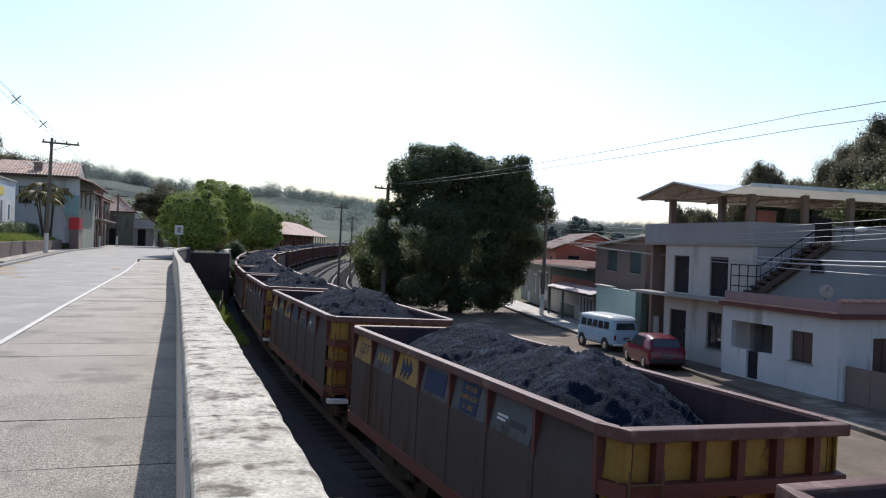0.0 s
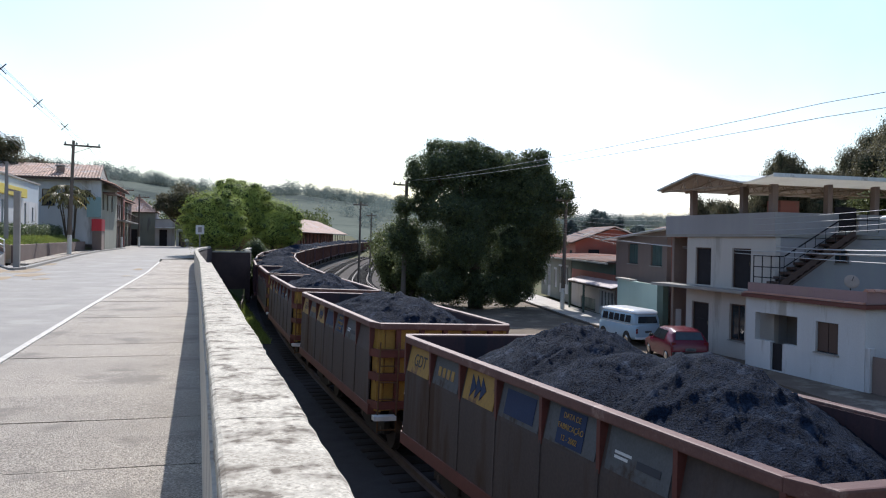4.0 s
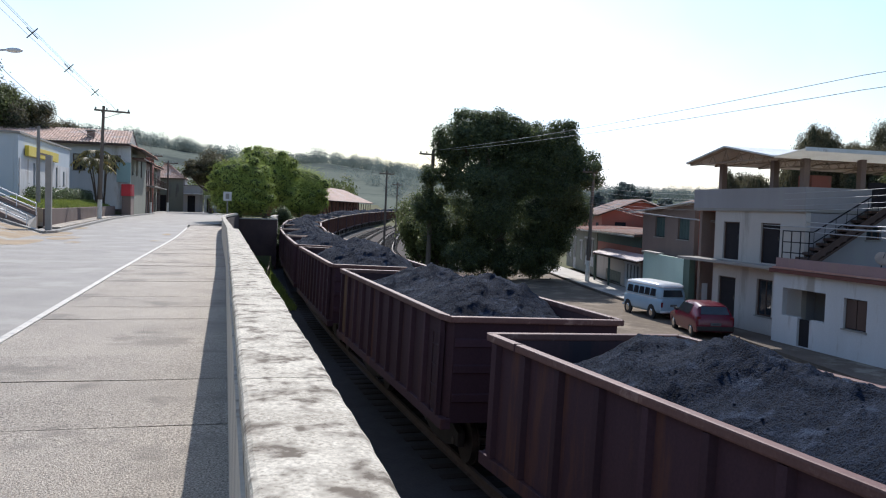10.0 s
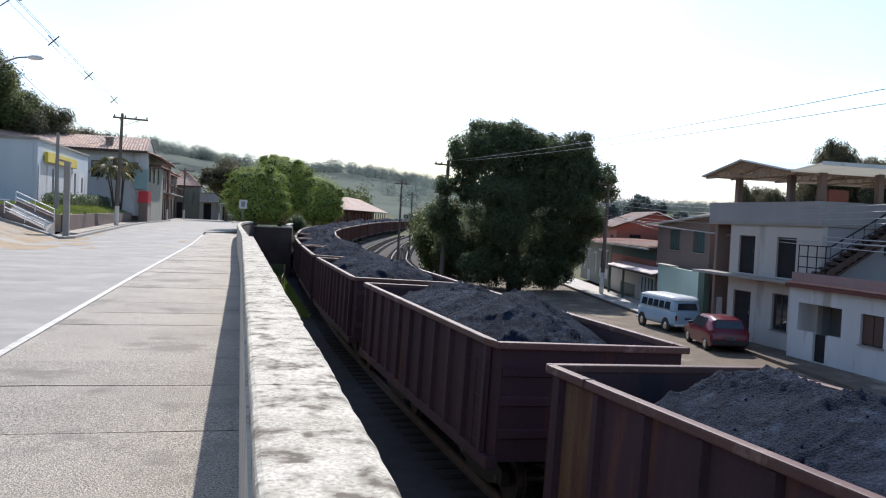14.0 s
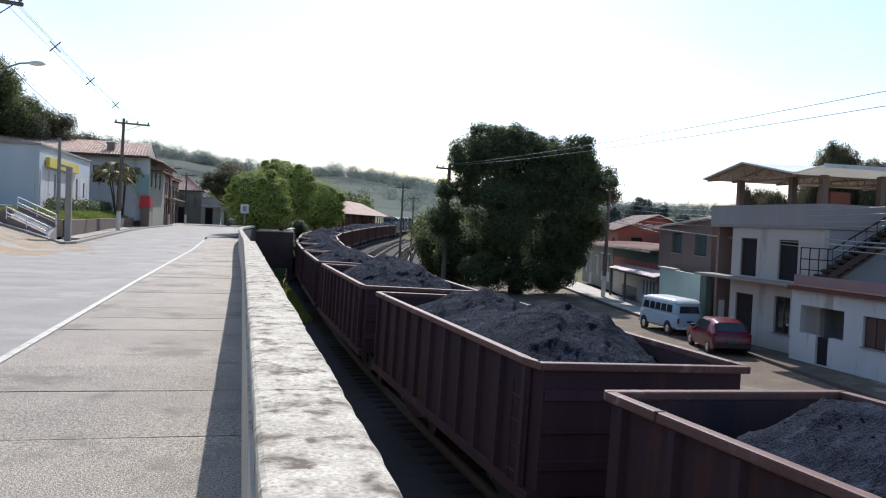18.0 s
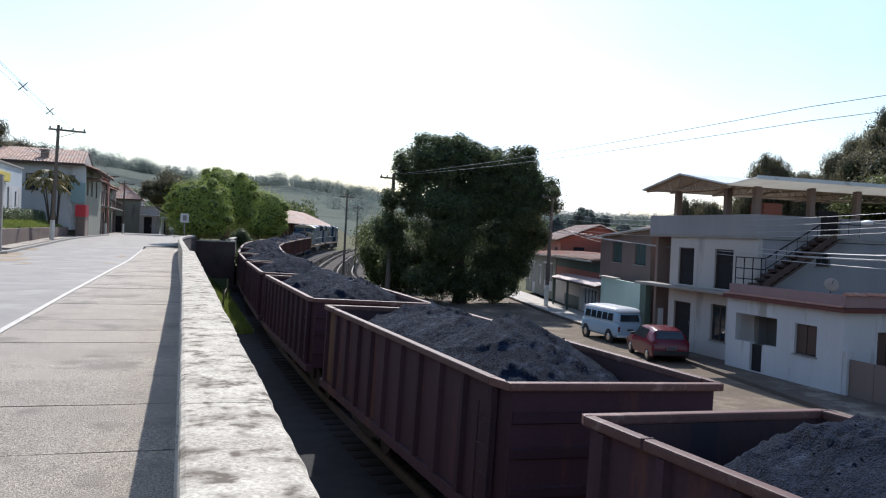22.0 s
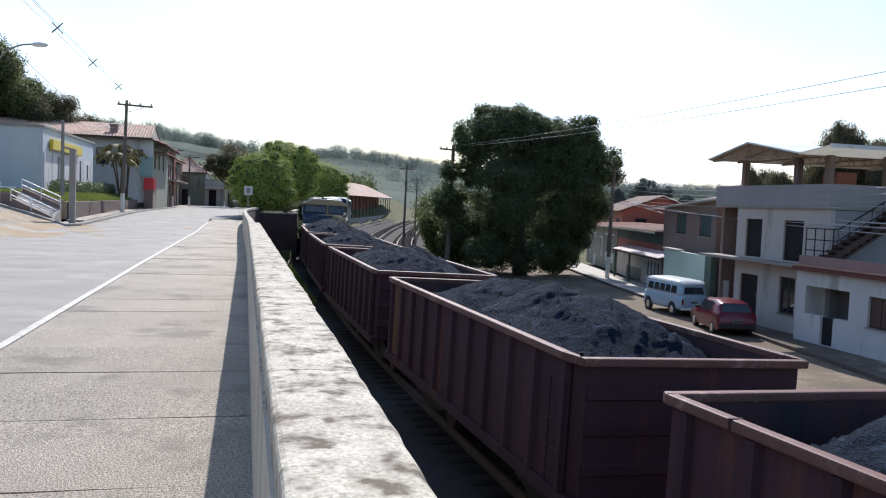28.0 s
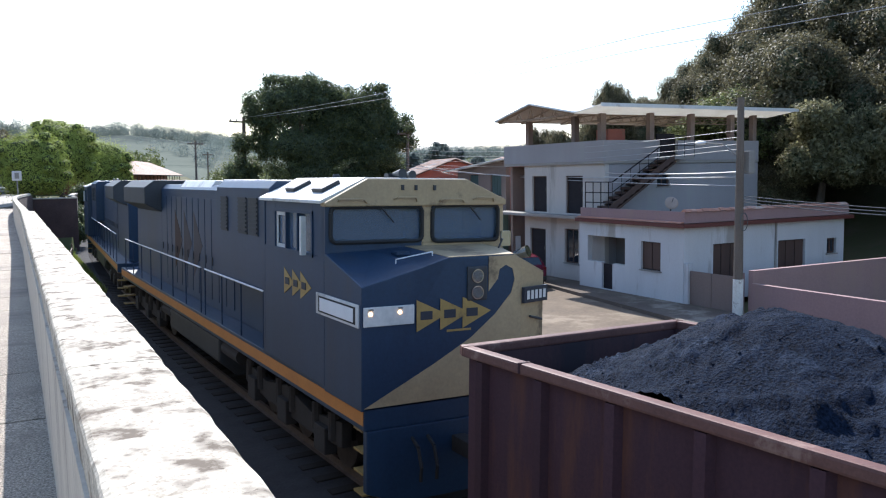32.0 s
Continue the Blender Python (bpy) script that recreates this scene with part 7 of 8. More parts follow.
pole(-8.33, 60.3, 0.05, 7.75, 0.15, None, (0.55, 2.3, 5), 1.35, "leaning timber utility pole with offset crossarm", 1.5)
pole(-10.1, 50.0, 0.9, 4.5, 0.13, CONCRETE_POLE)
pole(-7.9, 29.0, 0.1, 8.25, 0.19, WOOD_POLE, (0.2, 1.3, 20), 1.75, "tall timber utility pole with street lamp and whitewashed foot", 0.0, (5.95, 1.25, -15))
pole(-7.9, 95.0, 0.0, 6.6, 0.13, None, (0.3, 1.8, 0), 1.2)
pole(-6.9, 107.0, 0.0, 6.4, 0.13, None, (0.3, 1.8, 0), 1.2)
pole(14.72, 76.7, -3.1, 8.1, 0.13, None, (0.0, 1.5, 10), 0, "timber railway telegraph pole", 0.8)
pole(20.2, 98.0, -2.9, 7.5, 0.12, None, (0.0, 1.3, 10), 0, "timber railway telegraph pole", 0.8)
pole(14.0, 56.2, -3.3, 8.95, 0.2, None, (-0.3, 1.6, 15), 0, "thick timber utility pole before a tree", 1.0)
pole(24.3, 51.8, -3.2, 7.9, 0.15, None, (-0.25, 1.1, 0), 1.5, "timber utility pole with whitewashed foot", 1.2)
pole(20.07, 18.26, -3.2, 6.95, 0.165, None, None, 1.28, "timber utility pole with whitewashed foot and cables", 0.0)


# ---- trees ----
def leaf_cloud(blobs, count, size, seed, name, mat, shell=0.45, loose=0.6):
    """Many small leaves spread near the surface of overlapping clumps."""
    rs = np.random.RandomState(seed)
    b = np.array(blobs)
    wts = (b[:, 3] * b[:, 4] * b[:, 5]) ** (2 / 3)
    pick = rs.choice(len(b), count, p=wts / wts.sum())
    d = rs.normal(size=(count, 3))
    d /= np.linalg.norm(d, axis=1)[:, None]
    rad = shell + (1.12 - shell) * rs.rand(count) ** 0.7 + 0.5 * rs.rand(count) ** 7
    ctr = b[pick, :3] + d * b[pick, 3:6] * rad[:, None]
    nrm = d + rs.normal(scale=loose, size=(count, 3)) + np.array([0, 0, 0.3])
    nrm /= np.linalg.norm(nrm, axis=1)[:, None]
    t = np.cross(nrm, rs.normal(size=(count, 3)))
    t /= np.linalg.norm(t, axis=1)[:, None]
    s = np.cross(nrm, t)
    ln = size * (0.6 + 0.8 * rs.rand(count))[:, None]
    wd = ln * 0.55
    v = np.empty((count, 4, 3))
    v[:, 0], v[:, 2] = ctr - t * ln * 0.5, ctr + t * ln * 0.5 - nrm * ln * 0.12
    v[:, 1], v[:, 3] = ctr + s * wd * 0.5 + nrm * ln * 0.08, ctr - s * wd * 0.5 + nrm * ln * 0.08
    me = bpy.data.meshes.new(name)
    me.vertices.add(count * 4)
    me.vertices.foreach_set("co", v.reshape(-1))
    me.loops.add(count * 4)
    me.loops.foreach_set("vertex_index", np.arange(count * 4))
    me.polygons.add(count)
    me.polygons.foreach_set("loop_start", np.arange(0, count * 4, 4))
    me.update()
    me.validate()
    me.materials.append(mat)
    return me


def clumps(cx, cy, cz, rx, ry, rz, n, seed, r0=0.3, r1=0.5, low=-0.6):
    """Uneven clumps that together fill an egg-shaped crown."""
    rng = random.Random(seed)
    out = []
    while len(out) < n:
        d = Vector((rng.gauss(0, 1), rng.gauss(0, 1), rng.gauss(0, 1))).normalized()
        if d.z < low:
            continue
        k = rng.uniform(0.35, 0.8)
        r = rng.uniform(r0, r1)
        out.append((cx + d.x * rx * k, cy + d.y * ry * k, cz + d.z * rz * k, rx * r, ry * r, rz * r * rng.uniform(0.7, 1.0)))
    return out


def tree(x, y, z, blobs, count, size, mat, label, trunk=(0.3, 3.0), seed=1, group="", core=0.62, name="tree", limbs=5):
    t = thing(name, label, "tree", group, at=pose(x, y, z))
    rng = random.Random(seed)
    r, h = trunk
    m = Mesh()
    pts = [Vector((0, 0, -0.4))]
    for k in range(1, 6):
        pts.append(Vector((rng.uniform(-0.12, 0.12) * k * 0.5, rng.uniform(-0.12, 0.12) * k * 0.5, h * k / 5)))
    for k in range(5):
        m.tube(pts[k], pts[k + 1], r * (1.25 - 0.11 * k), r * (1.25 - 0.11 * (k + 1)), 10)
    part("trunk", m, BARK, t)
    for k in range(limbs):
        b = blobs[(k * 7) % len(blobs)]
        a, c = pts[-1 - (k % 2)], Vector(b[:3])
        mid = (a + c) / 2 + Vector((0, 0, -0.1 * (c - a).length))
        part("limb", Mesh().tube(a, mid, r * 0.55, r * 0.38, 8).tube(mid, c, r * 0.38, r * 0.12, 8), BARK, t)
    # added dark lumps that close the crown and stand for its inner shade
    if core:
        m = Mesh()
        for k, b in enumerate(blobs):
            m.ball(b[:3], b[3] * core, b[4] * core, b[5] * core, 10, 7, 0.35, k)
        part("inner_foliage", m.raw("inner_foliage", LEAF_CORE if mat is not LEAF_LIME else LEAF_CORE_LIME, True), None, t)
    part("crown", leaf_cloud(blobs, count, size, seed, "crown", mat, loose=0.25 if mat is LEAF_LIME else 0.6), None, t)
    # lighter leaf colour on the outer shell stands for sunlit fringes
    if mat is LEAF_DARK:
        part("young_leaves", leaf_cloud(blobs, count // 4, size, seed + 50, "young_leaves", LEAF_MID, 0.85), None, t, "lighter leaves coloured as sunlit fringe")
    return t


# the large dark tree by the street and the bushes before it
def lobes(shape, n, seed, spread=0.62, size=(0.34, 0.52)):
    """Each lobe of a crown broken into smaller clumps with gaps between them."""
    rng = random.Random(seed)
    out = []
    for x, z, r in shape:
        y0 = rng.uniform(-1.6, 1.6)
        out.append((x, y0, z, r * 0.7, r * 0.7, r * 0.65))
        for _ in range(n):
            d = Vector((rng.gauss(0, 1), rng.gauss(0, 1), rng.gauss(0, 1))).normalized() * r * spread
            q = r * rng.uniform(*size)
            out.append((x + d.x, y0 + d.y, z + d.z, q, q, q * rng.uniform(0.6, 0.9)))
    return out


big = lobes([(-3.3, 9.6, 2.2), (-3.0, 10.4, 1.4), (-0.2, 9.2, 2.5), (-1.2, 10.7, 1.4), (0.5, 10.4, 1.3), (1.7, 9.7, 1.3), (3.1, 9.0, 2.3), (3.7, 10.0, 1.5), (2.3, 9.9, 1.5), (5.3, 7.8, 1.6), (-1.8, 5.8, 3.0), (2.6, 5.0, 3.0), (5.2, 5.0, 1.7), (-4.3, 3.6, 1.8), (-1.0, 2.4, 2.3), (2.2, 2.2, 2.0), (-5.3, 7.2, 0.9), (-4.7, 5.6, 1.2), (4.3, 2.8, 1.5), (-3.2, 1.7, 1.5), (0.3, 1.5, 1.5), (2.9, 1.3, 1.4), (1.2, 7.3, 2.1), (3.5, 6.7, 1.9), (4.3, 9.3, 1.8), (-5.2, 5.0, 1.3), (4.4, 2.9, 1.5), (-3.6, 8.3, 1.1), (-3.7, 6.9, 1.0)], 14, 3, 0.72, (0.22, 0.42))
tree(18.9, 54.6, -3.3, big, 230000, 0.14, LEAF_DARK, "large dense dark green tree in a street garden", (0.45, 4.0), 7, core=0.42, limbs=7)
low = clumps(0, 0, 2.4, 1.9, 1.8, 2.3, 12, 5, 0.35, 0.5, -0.9)
for (x, y, s) in ((14.6, 60.5, 1.15), (14.9, 57.6, 0.8), (18.0, 66.0, 1.1), (15.6, 63.5, 1.45), (16.6, 68.5, 1.55), (16.2, 59.2, 1.2)):
    o = tree(x, y, -3.3, [(a * s, b * s, c * s, d * s, e * s, f * s) for a, b, c, d, e, f in low], 9000, 0.19, LEAF_MID, "leafy garden shrub beside the railway", (0.12, 1.2), int(x * 7), "garden shrubs", 0.5, "shrub", 3)
# shrubs added past the wall to darken a gap of sunlit ground
for x, y, k in ((3.75, 66.0, 0.42), (4.0, 72.0, 0.5), (4.7, 78.0, 0.55), (5.3, 84.0, 0.62), (6.6, 97.0, 0.8)):
    tree(x, y, ground_z(x, y), [(a * k, b * k, c * k, d * k, e * k, f * k) for a, b, c, d, e, f in low], 6000, 0.16, LEAF_DARK, "dark leafy shrub added to fill the gap beside the line", (0.08, 0.8), int(y), "shrubs on the bank", 0.5, "shrub", 3)
# trimmed ficus trees above the retaining wall
fic = [(0, 0, 2.05, 1.5, 1.4, 1.35), (-0.35, -0.2, 2.6, 1.15, 1.1, 0.95), (0.45, 0.1, 2.5, 1.15, 1.1, 0.95), (0, 0, 1.5, 1.5, 1.4, 1.1), (0.9, 0, 1.3, 0.75, 0.8, 0.8), (-0.9, 0, 1.4, 0.75, 0.8, 0.8)]
for x, y, z, s, up in ((1.15, 64.2, -0.1, 1.36, 0.0), (3.2, 70.0, -0.1, 1.5, 0.85), (9.5, 108.0, -1.2, 2.0, 0.35)):
    tree(x, y, z, [(a * s, b * s, c * s + up, d * s, e * s, f * s) for a, b, c, d, e, f in fic + clumps(0, 0, 1.95, 2.3, 2.1, 2.1, 120, int(y), 0.08, 0.17, -0.7)], 70000, 0.08 * s, LEAF_LIME, "clipped round ficus tree with fresh lime leaves", (0.13 * s, 1.2 + up), int(y), "clipped trees above the wall", 0.8, "ficus_tree", 3)
tree(-1.7, 107.0, -0.1, clumps(0, 0, 5.2, 3.9, 3.6, 2.9, 44, 9, 0.16, 0.36, -0.85), 34000, 0.2, LEAF_OLIVE, "spreading dark tree at the road's bend", (0.25, 2.6), 9, "", 0.6)


def palm(x, y, z, h, seed):
    """A clumping palm: thin leaning stems with arching, dry-edged fronds."""
    t = thing("palm", "clumping palm with arching yellow-green fronds", "palm", "palms before the house", at=pose(x, y, z))
    rng = random.Random(seed)
    for k in range(4):
        lean = Vector((rng.uniform(-0.9, 0.9), rng.uniform(-0.4, 0.4), h * rng.uniform(0.8, 1.05)))
        part("stem", Mesh().tube((0, 0, -0.2), lean * 0.5 + Vector((0, 0, 0.1)), 0.07, 0.055, 7).tube(lean * 0.5 + Vector((0, 0, 0.1)), lean, 0.055, 0.045, 7), BARK, t)
        m = Mesh()
        for j in range(9):
            a = rng.uniform(0, 2 * math.pi)
            ln = rng.uniform(1.0, 1.5)
            prev = lean
            for q in range(1, 8):
                u = q / 7
                p = lean + Vector((math.cos(a) * ln * u, math.sin(a) * ln * u, 0.75 * u - 1.25 * u * u))
                side = Vector((-math.sin(a), math.cos(a), 0))
                for sgn in (-1, 1):
                    tipp = p + side * sgn * 0.34 * (1 - u * 0.5) + Vector((0, 0, -0.22))
                    m.add([prev, p, tipp], [(0, 1, 2)])
                prev = p
        part("fronds", m.raw("fronds", LEAF_DRY), None, t)


palm(-9.75, 73.0, 0.9, 4.5, 1)
palm(-9.9, 70.6, 0.9, 3.9, 3)


def hedge(x0, x1, y0, y1, z, h, seed, label):
    bl = []
    rng = random.Random(seed)
    for k in range(int((y1 - y0) / 0.7) + 1):
        bl.append(((x0 + x1) / 2, y0 + k * 0.7, z + h * 0.5, (x1 - x0) / 2, 0.6, h * rng.uniform(0.45, 0.6)))
    t = tagged(part("hedge", leaf_cloud(bl, 260 * len(bl), 0.12, seed, "hedge", LEAF_DARK, 0.5), None), label, "hedge", kind="stuff")


hedge(-11.15, -10.5, 51.5, 73, 1.2, 0.85, 4, "low dark clipped hedge before the office")


def grass(name, area, count, height, label, zf):
    """Blades over a patch of ground."""
    rs = np.random.RandomState(len(name))
    x0, x1, y0, y1 = area
    m = Mesh()
    for _ in range(count):
        x, y = rs.uniform(x0, x1), rs.uniform(y0, y1)
        z, a, hh = zf(x, y), rs.uniform(0, 6.3), height * rs.uniform(0.5, 1.3)
        dx, dy = math.cos(a) * 0.02, math.sin(a) * 0.02
        lx, ly = rs.uniform(-0.5, 0.5) * hh, rs.uniform(-0.5, 0.5) * hh
        m.add([(x - dx, y - dy, z), (x + dx, y + dy, z), (x + lx, y + ly, z + hh)], [(0, 1, 2)])
    tagged(part(name, m.raw(name, GRASS), None), label, "grass", kind="stuff")


grass("lawn_grass", (-11.1, -9.4, 47.6, 74), 14000, 0.16, "bright sunlit lawn on the raised bed", lambda x, y: 0.81 + 0.324 * (-9.35 - x))
grass("upper_lawn_grass", (-17.4, -11.3, 45.5, 50.5), 12000, 0.16, "bright sunlit lawn before the office", lambda x, y: 1.27)


def bank_z(x, y):
    return -3.45 + 1.5 * min(1.0, max(0.0, 1.1 - (x - bank(min(y, 61.9))) / 1.9)) * min(1, max(0, (y - 36) / 10))


m = Mesh()
for y in np.arange(26, 62.1, 2.0):
    for k in range(5):
        x = bank(min(float(y), 61.9)) - 0.1 + k * 0.5
        m.v.append((x, float(y), bank_z(x, float(y)) + 0.06 * noise.noise(Vector((x, y, 0)))))
for j in range(18):
    for i in range(4):
        m.f.append((j * 5 + i, j * 5 + i + 1, j * 5 + i + 6, j * 5 + i + 5))
tagged(part("grass_bank", m.raw("grass_bank", GROUND, True), None), "grassy bank at the foot of the retaining wall", "bank", kind="structure")
grass("bank_grass", (0.5, 3.3, 38, 62), 24000, 0.26, "sunlit grass on the bank below the wall", bank_z)


# wooded slope behind the houses, trees on the left hill, far woods
wood = [clumps(0, 0, 4.6, 3.4, 3.4, 3.8, 44, 30 + k, 0.14, 0.34, -0.85) for k in range(3)]
WOOD = []
for k in range(3):
    WOOD.append(tree(62 + 7 * k, 33, ground_z(62 + 7 * k, 33), wood[k], 62000, 0.14, LEAF_OLIVE if k != 1 else LEAF_MID, "dense leafy tree on a wooded slope", (0.3, 3.5), 40 + k, "trees of the wooded slope", 0.6))
rng = random.Random(21)
for k in range(110):
    az, d = radians(rng.uniform(36, 84)), rng.uniform(44, 84)
    x, y = d * math.sin(az), d * math.cos(az)
    if x < 33.5:
        continue
    # the wood's skyline climbs to the right
    sky_z = 1.55 + d * float(np.interp(math.degrees(az), [36, 38.5, 41.5, 43.0, 44.0, 45.5, 47.5, 49, 51, 60, 84], [0.03, 0.04, 0.07, 0.075, 0.085, 0.105, 0.13, 0.2, 0.26, 0.33, 0.36]))
    s = min(1.35, (sky_z - ground_z(x, y)) / 8.6) * rng.uniform(0.86, 1.0)
    if s < 0.3:
        continue
    copy_thing(WOOD[k % 3], pose(x, y, ground_z(x, y) - 0.3, 0, 0, rng.uniform(0, 360)) @ Matrix.Diagonal((s, s, s, 1)))
# the skyline over the terrace roof: bearing and rise of each crown
for k, (az, rise) in enumerate(((36.2, 0.064), (37.6, 0.064), (35.3, 0.058), (38.9, 0.122), (40.2, 0.094), (41.3, 0.094), (42.4, 0.097), (43.4, 0.115), (44.4, 0.131), (45.4, 0.146), (46.5, 0.164), (49.3, 0.20), (50.9, 0.225), (34.3, 0.062))):
    d = 58 + 3 * (k % 3)
    x, y = d * math.sin(radians(az)), d * math.cos(radians(az))
    s = (1.53 + d * rise - ground_z(x, y)) / 8.2
    wide = 0.5 if az < 42 else 0.72
    copy_thing(WOOD[0 if k % 3 else 2], pose(x, y, ground_z(x, y) - 0.3, 0, 0, 57 * k) @ Matrix.Diagonal((s * wide, s * wide, s, 1)))
for k, (x, y, s) in enumerate(((32.4, 27.4, 0.6), (34.5, 17.5, 0.95), (34.2, 13, 1.0), (36, 9, 1.05), (33.6, 29, 0.5), (38, 5, 1.0), (32.5, 19.8, 0.45))):
    copy_thing(WOOD[1 if k % 2 else 0], pose(x, y, ground_z(x, y) - 0.3, 0, 0, 70 * k) @ Matrix.Diagonal((s, s, s, 1)))
for x, y, s, seed in ((33.0, 25.2, 1.0, 71), (35.6, 23.0, 1.1, 72)):
    g = ground_z(x, y)
    tree(x, y, g, clumps(0, 0, 2.2 * s - g, 2.5 * s, 2.3 * s, 2.6 * s, 70, seed, 0.14, 0.3, -0.9), 52000, 0.15, LEAF_PALE, "pale olive drooping tree behind the corner house", (0.2, 2.0 - g), seed, "drooping trees behind the corner house", 0.5, "tree", 6)
for k, (x, y, s) in enumerate(((-17.4, 82, 1.18), (-20.6, 82, 1.32), (-24.5, 83, 1.7), (-28.5, 84, 1.9), (-15.0, 86, 1.0), (-33, 84, 1.5), (-25, 92, 1.3), (-20, 92, 1.0), (-38, 80, 1.4), (-12.6, 94, 0.55))):
    copy_thing(WOOD[1 if k % 4 else 0], pose(x, y, ground_z(x, y) - 0.3, 0, 0, 40 * k) @ Matrix.Diagonal((s, s, s, 1)))


def far_woods():
    rs = random.Random(8)
    bl = []
    for _ in range(3000):
        a, d = rs.uniform(-16, 44), rs.uniform(300, 480)
        if rs.random() < 0.72:
            d = rs.uniform(495, 560)
        elif noise.noise(Vector((a * 0.3, d * 0.01, 0))) < (0.33 if not 2 < a < 13 else 0.12):
            continue
        x, y = d * math.sin(radians(a)), d * math.cos(radians(a))
        s = rs.uniform(1.8, 3.6)
        bl.append((x, y, ground_z(x, y) + s * 1.0, s, s, s * rs.uniform(0.9, 1.9)))
    tagged(part("far_woods", leaf_cloud(bl, 330000, 0.72, 3, "far_woods", FAR_LEAF_HAZED, 0.6, 0.2), None), "hazy woods on the far hills", "woods", kind="stuff")
    bl = []
    for _ in range(240):
        a, d = rs.uniform(-8, 40), rs.uniform(140, 290)
        x, y = d * math.sin(radians(a)), d * math.cos(radians(a))
        off = x - float(np.interp(y, line_y, line_x))
        if -16 < off < 14:
            continue
        s = rs.uniform(1.5, 3.4)
        bl.append((x, y, ground_z(x, y) + s, s, s, s * rs.uniform(0.8, 1.3)))
    tagged(part("valley_woods", leaf_cloud(bl, 26000, 0.9, 4, "valley_woods", LEAF_MID, 0.4), None), "scattered trees in the valley", "woods", kind="stuff")


far_woods()
# these crowns share the far woods' haze-paled leaf colour
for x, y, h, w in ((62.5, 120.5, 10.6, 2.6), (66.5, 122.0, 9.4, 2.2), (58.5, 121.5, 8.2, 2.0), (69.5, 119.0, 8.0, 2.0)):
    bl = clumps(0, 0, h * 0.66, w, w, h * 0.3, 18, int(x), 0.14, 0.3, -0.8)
    tree(x, y, -2.5, bl, 4200, 0.34, FAR_LEAF_HAZED, "feathery tall tree above the roofs", (0.22, h * 0.7), int(x), "tall trees beyond the street", 0, "tall_tree", 6)


# ---- vehicles ----
def wheel(parent, x, y, r=0.31, w=0.18):
    t = part("wheel", Mesh().tube((x - w / 2, y, r), (x + w / 2, y, r), r, n=22), BLACK, parent, bevel=0.02)
    s = 1 if x > 0 else -1
    part("hubcap", Mesh().tube((x + s * w / 2, y, r), (x + s * (w / 2 + 0.015), y, r), r * 0.6, r * 0.5, 18), CHROME, t)


def car_shell(sections, n=0):
    """A body lofted through cross-sections (y, half width at sill, half width at belt, half width at roof, sill z, belt z, roof z)."""
    m = Mesh()
    for y, a, b, c, z0, z1, z2 in sections:
        m.v += [(-a, y, z0), (-b, y, (z0 + z1) / 2), (-b, y, z1), (-(b + c) / 2, y, (z1 + z2) / 2 + 0.02), (-c, y, z2 - 0.05), (-c * 0.75, y, z2), (c * 0.75, y, z2), (c, y, z2 - 0.05), ((b + c) / 2, y, (z1 + z2) / 2 + 0.02), (b, y, z1), (b, y, (z0 + z1) / 2), (a, y, z0)]
    for k in range(len(sections) - 1):
        for i in range(12):
            j = (i + 1) % 12
            m.f.append((k * 12 + i, k * 12 + j, k * 12 + 12 + j, k * 12 + 12 + i))
    m.f += [tuple(range(11, -1, -1)), tuple(range(len(m.v) - 12, len(m.v)))]
    return m


def rounded_shell(sections, n=28):
    """A body lofted through rounded cross-sections (y, half width, bottom, top, squareness, taper of the upper half)."""
    m = Mesh()
    for y, w, z0, z1, sq, tp in sections:
        zc, hh = (z0 + z1) / 2, (z1 - z0) / 2
        for k in range(n):
            a = 2 * math.pi * (k + 0.5) / n
            ca, sa = math.cos(a), math.sin(a)
            u = math.copysign(abs(ca) ** sq, ca)
            v = math.copysign(abs(sa) ** sq, sa)
            m.v.append((u * w * (1 - tp * max(0.0, v)), y, zc + hh * v))
    for k in range(len(sections) - 1):
        for i in range(n):
            j = (i + 1) % n
            m.f.append((k * n + i, k * n + j, k * n + n + j, k * n + n + i))
    m.f += [tuple(range(n - 1, -1, -1)), tuple(range(len(m.v) - n, len(m.v)))]
    return m


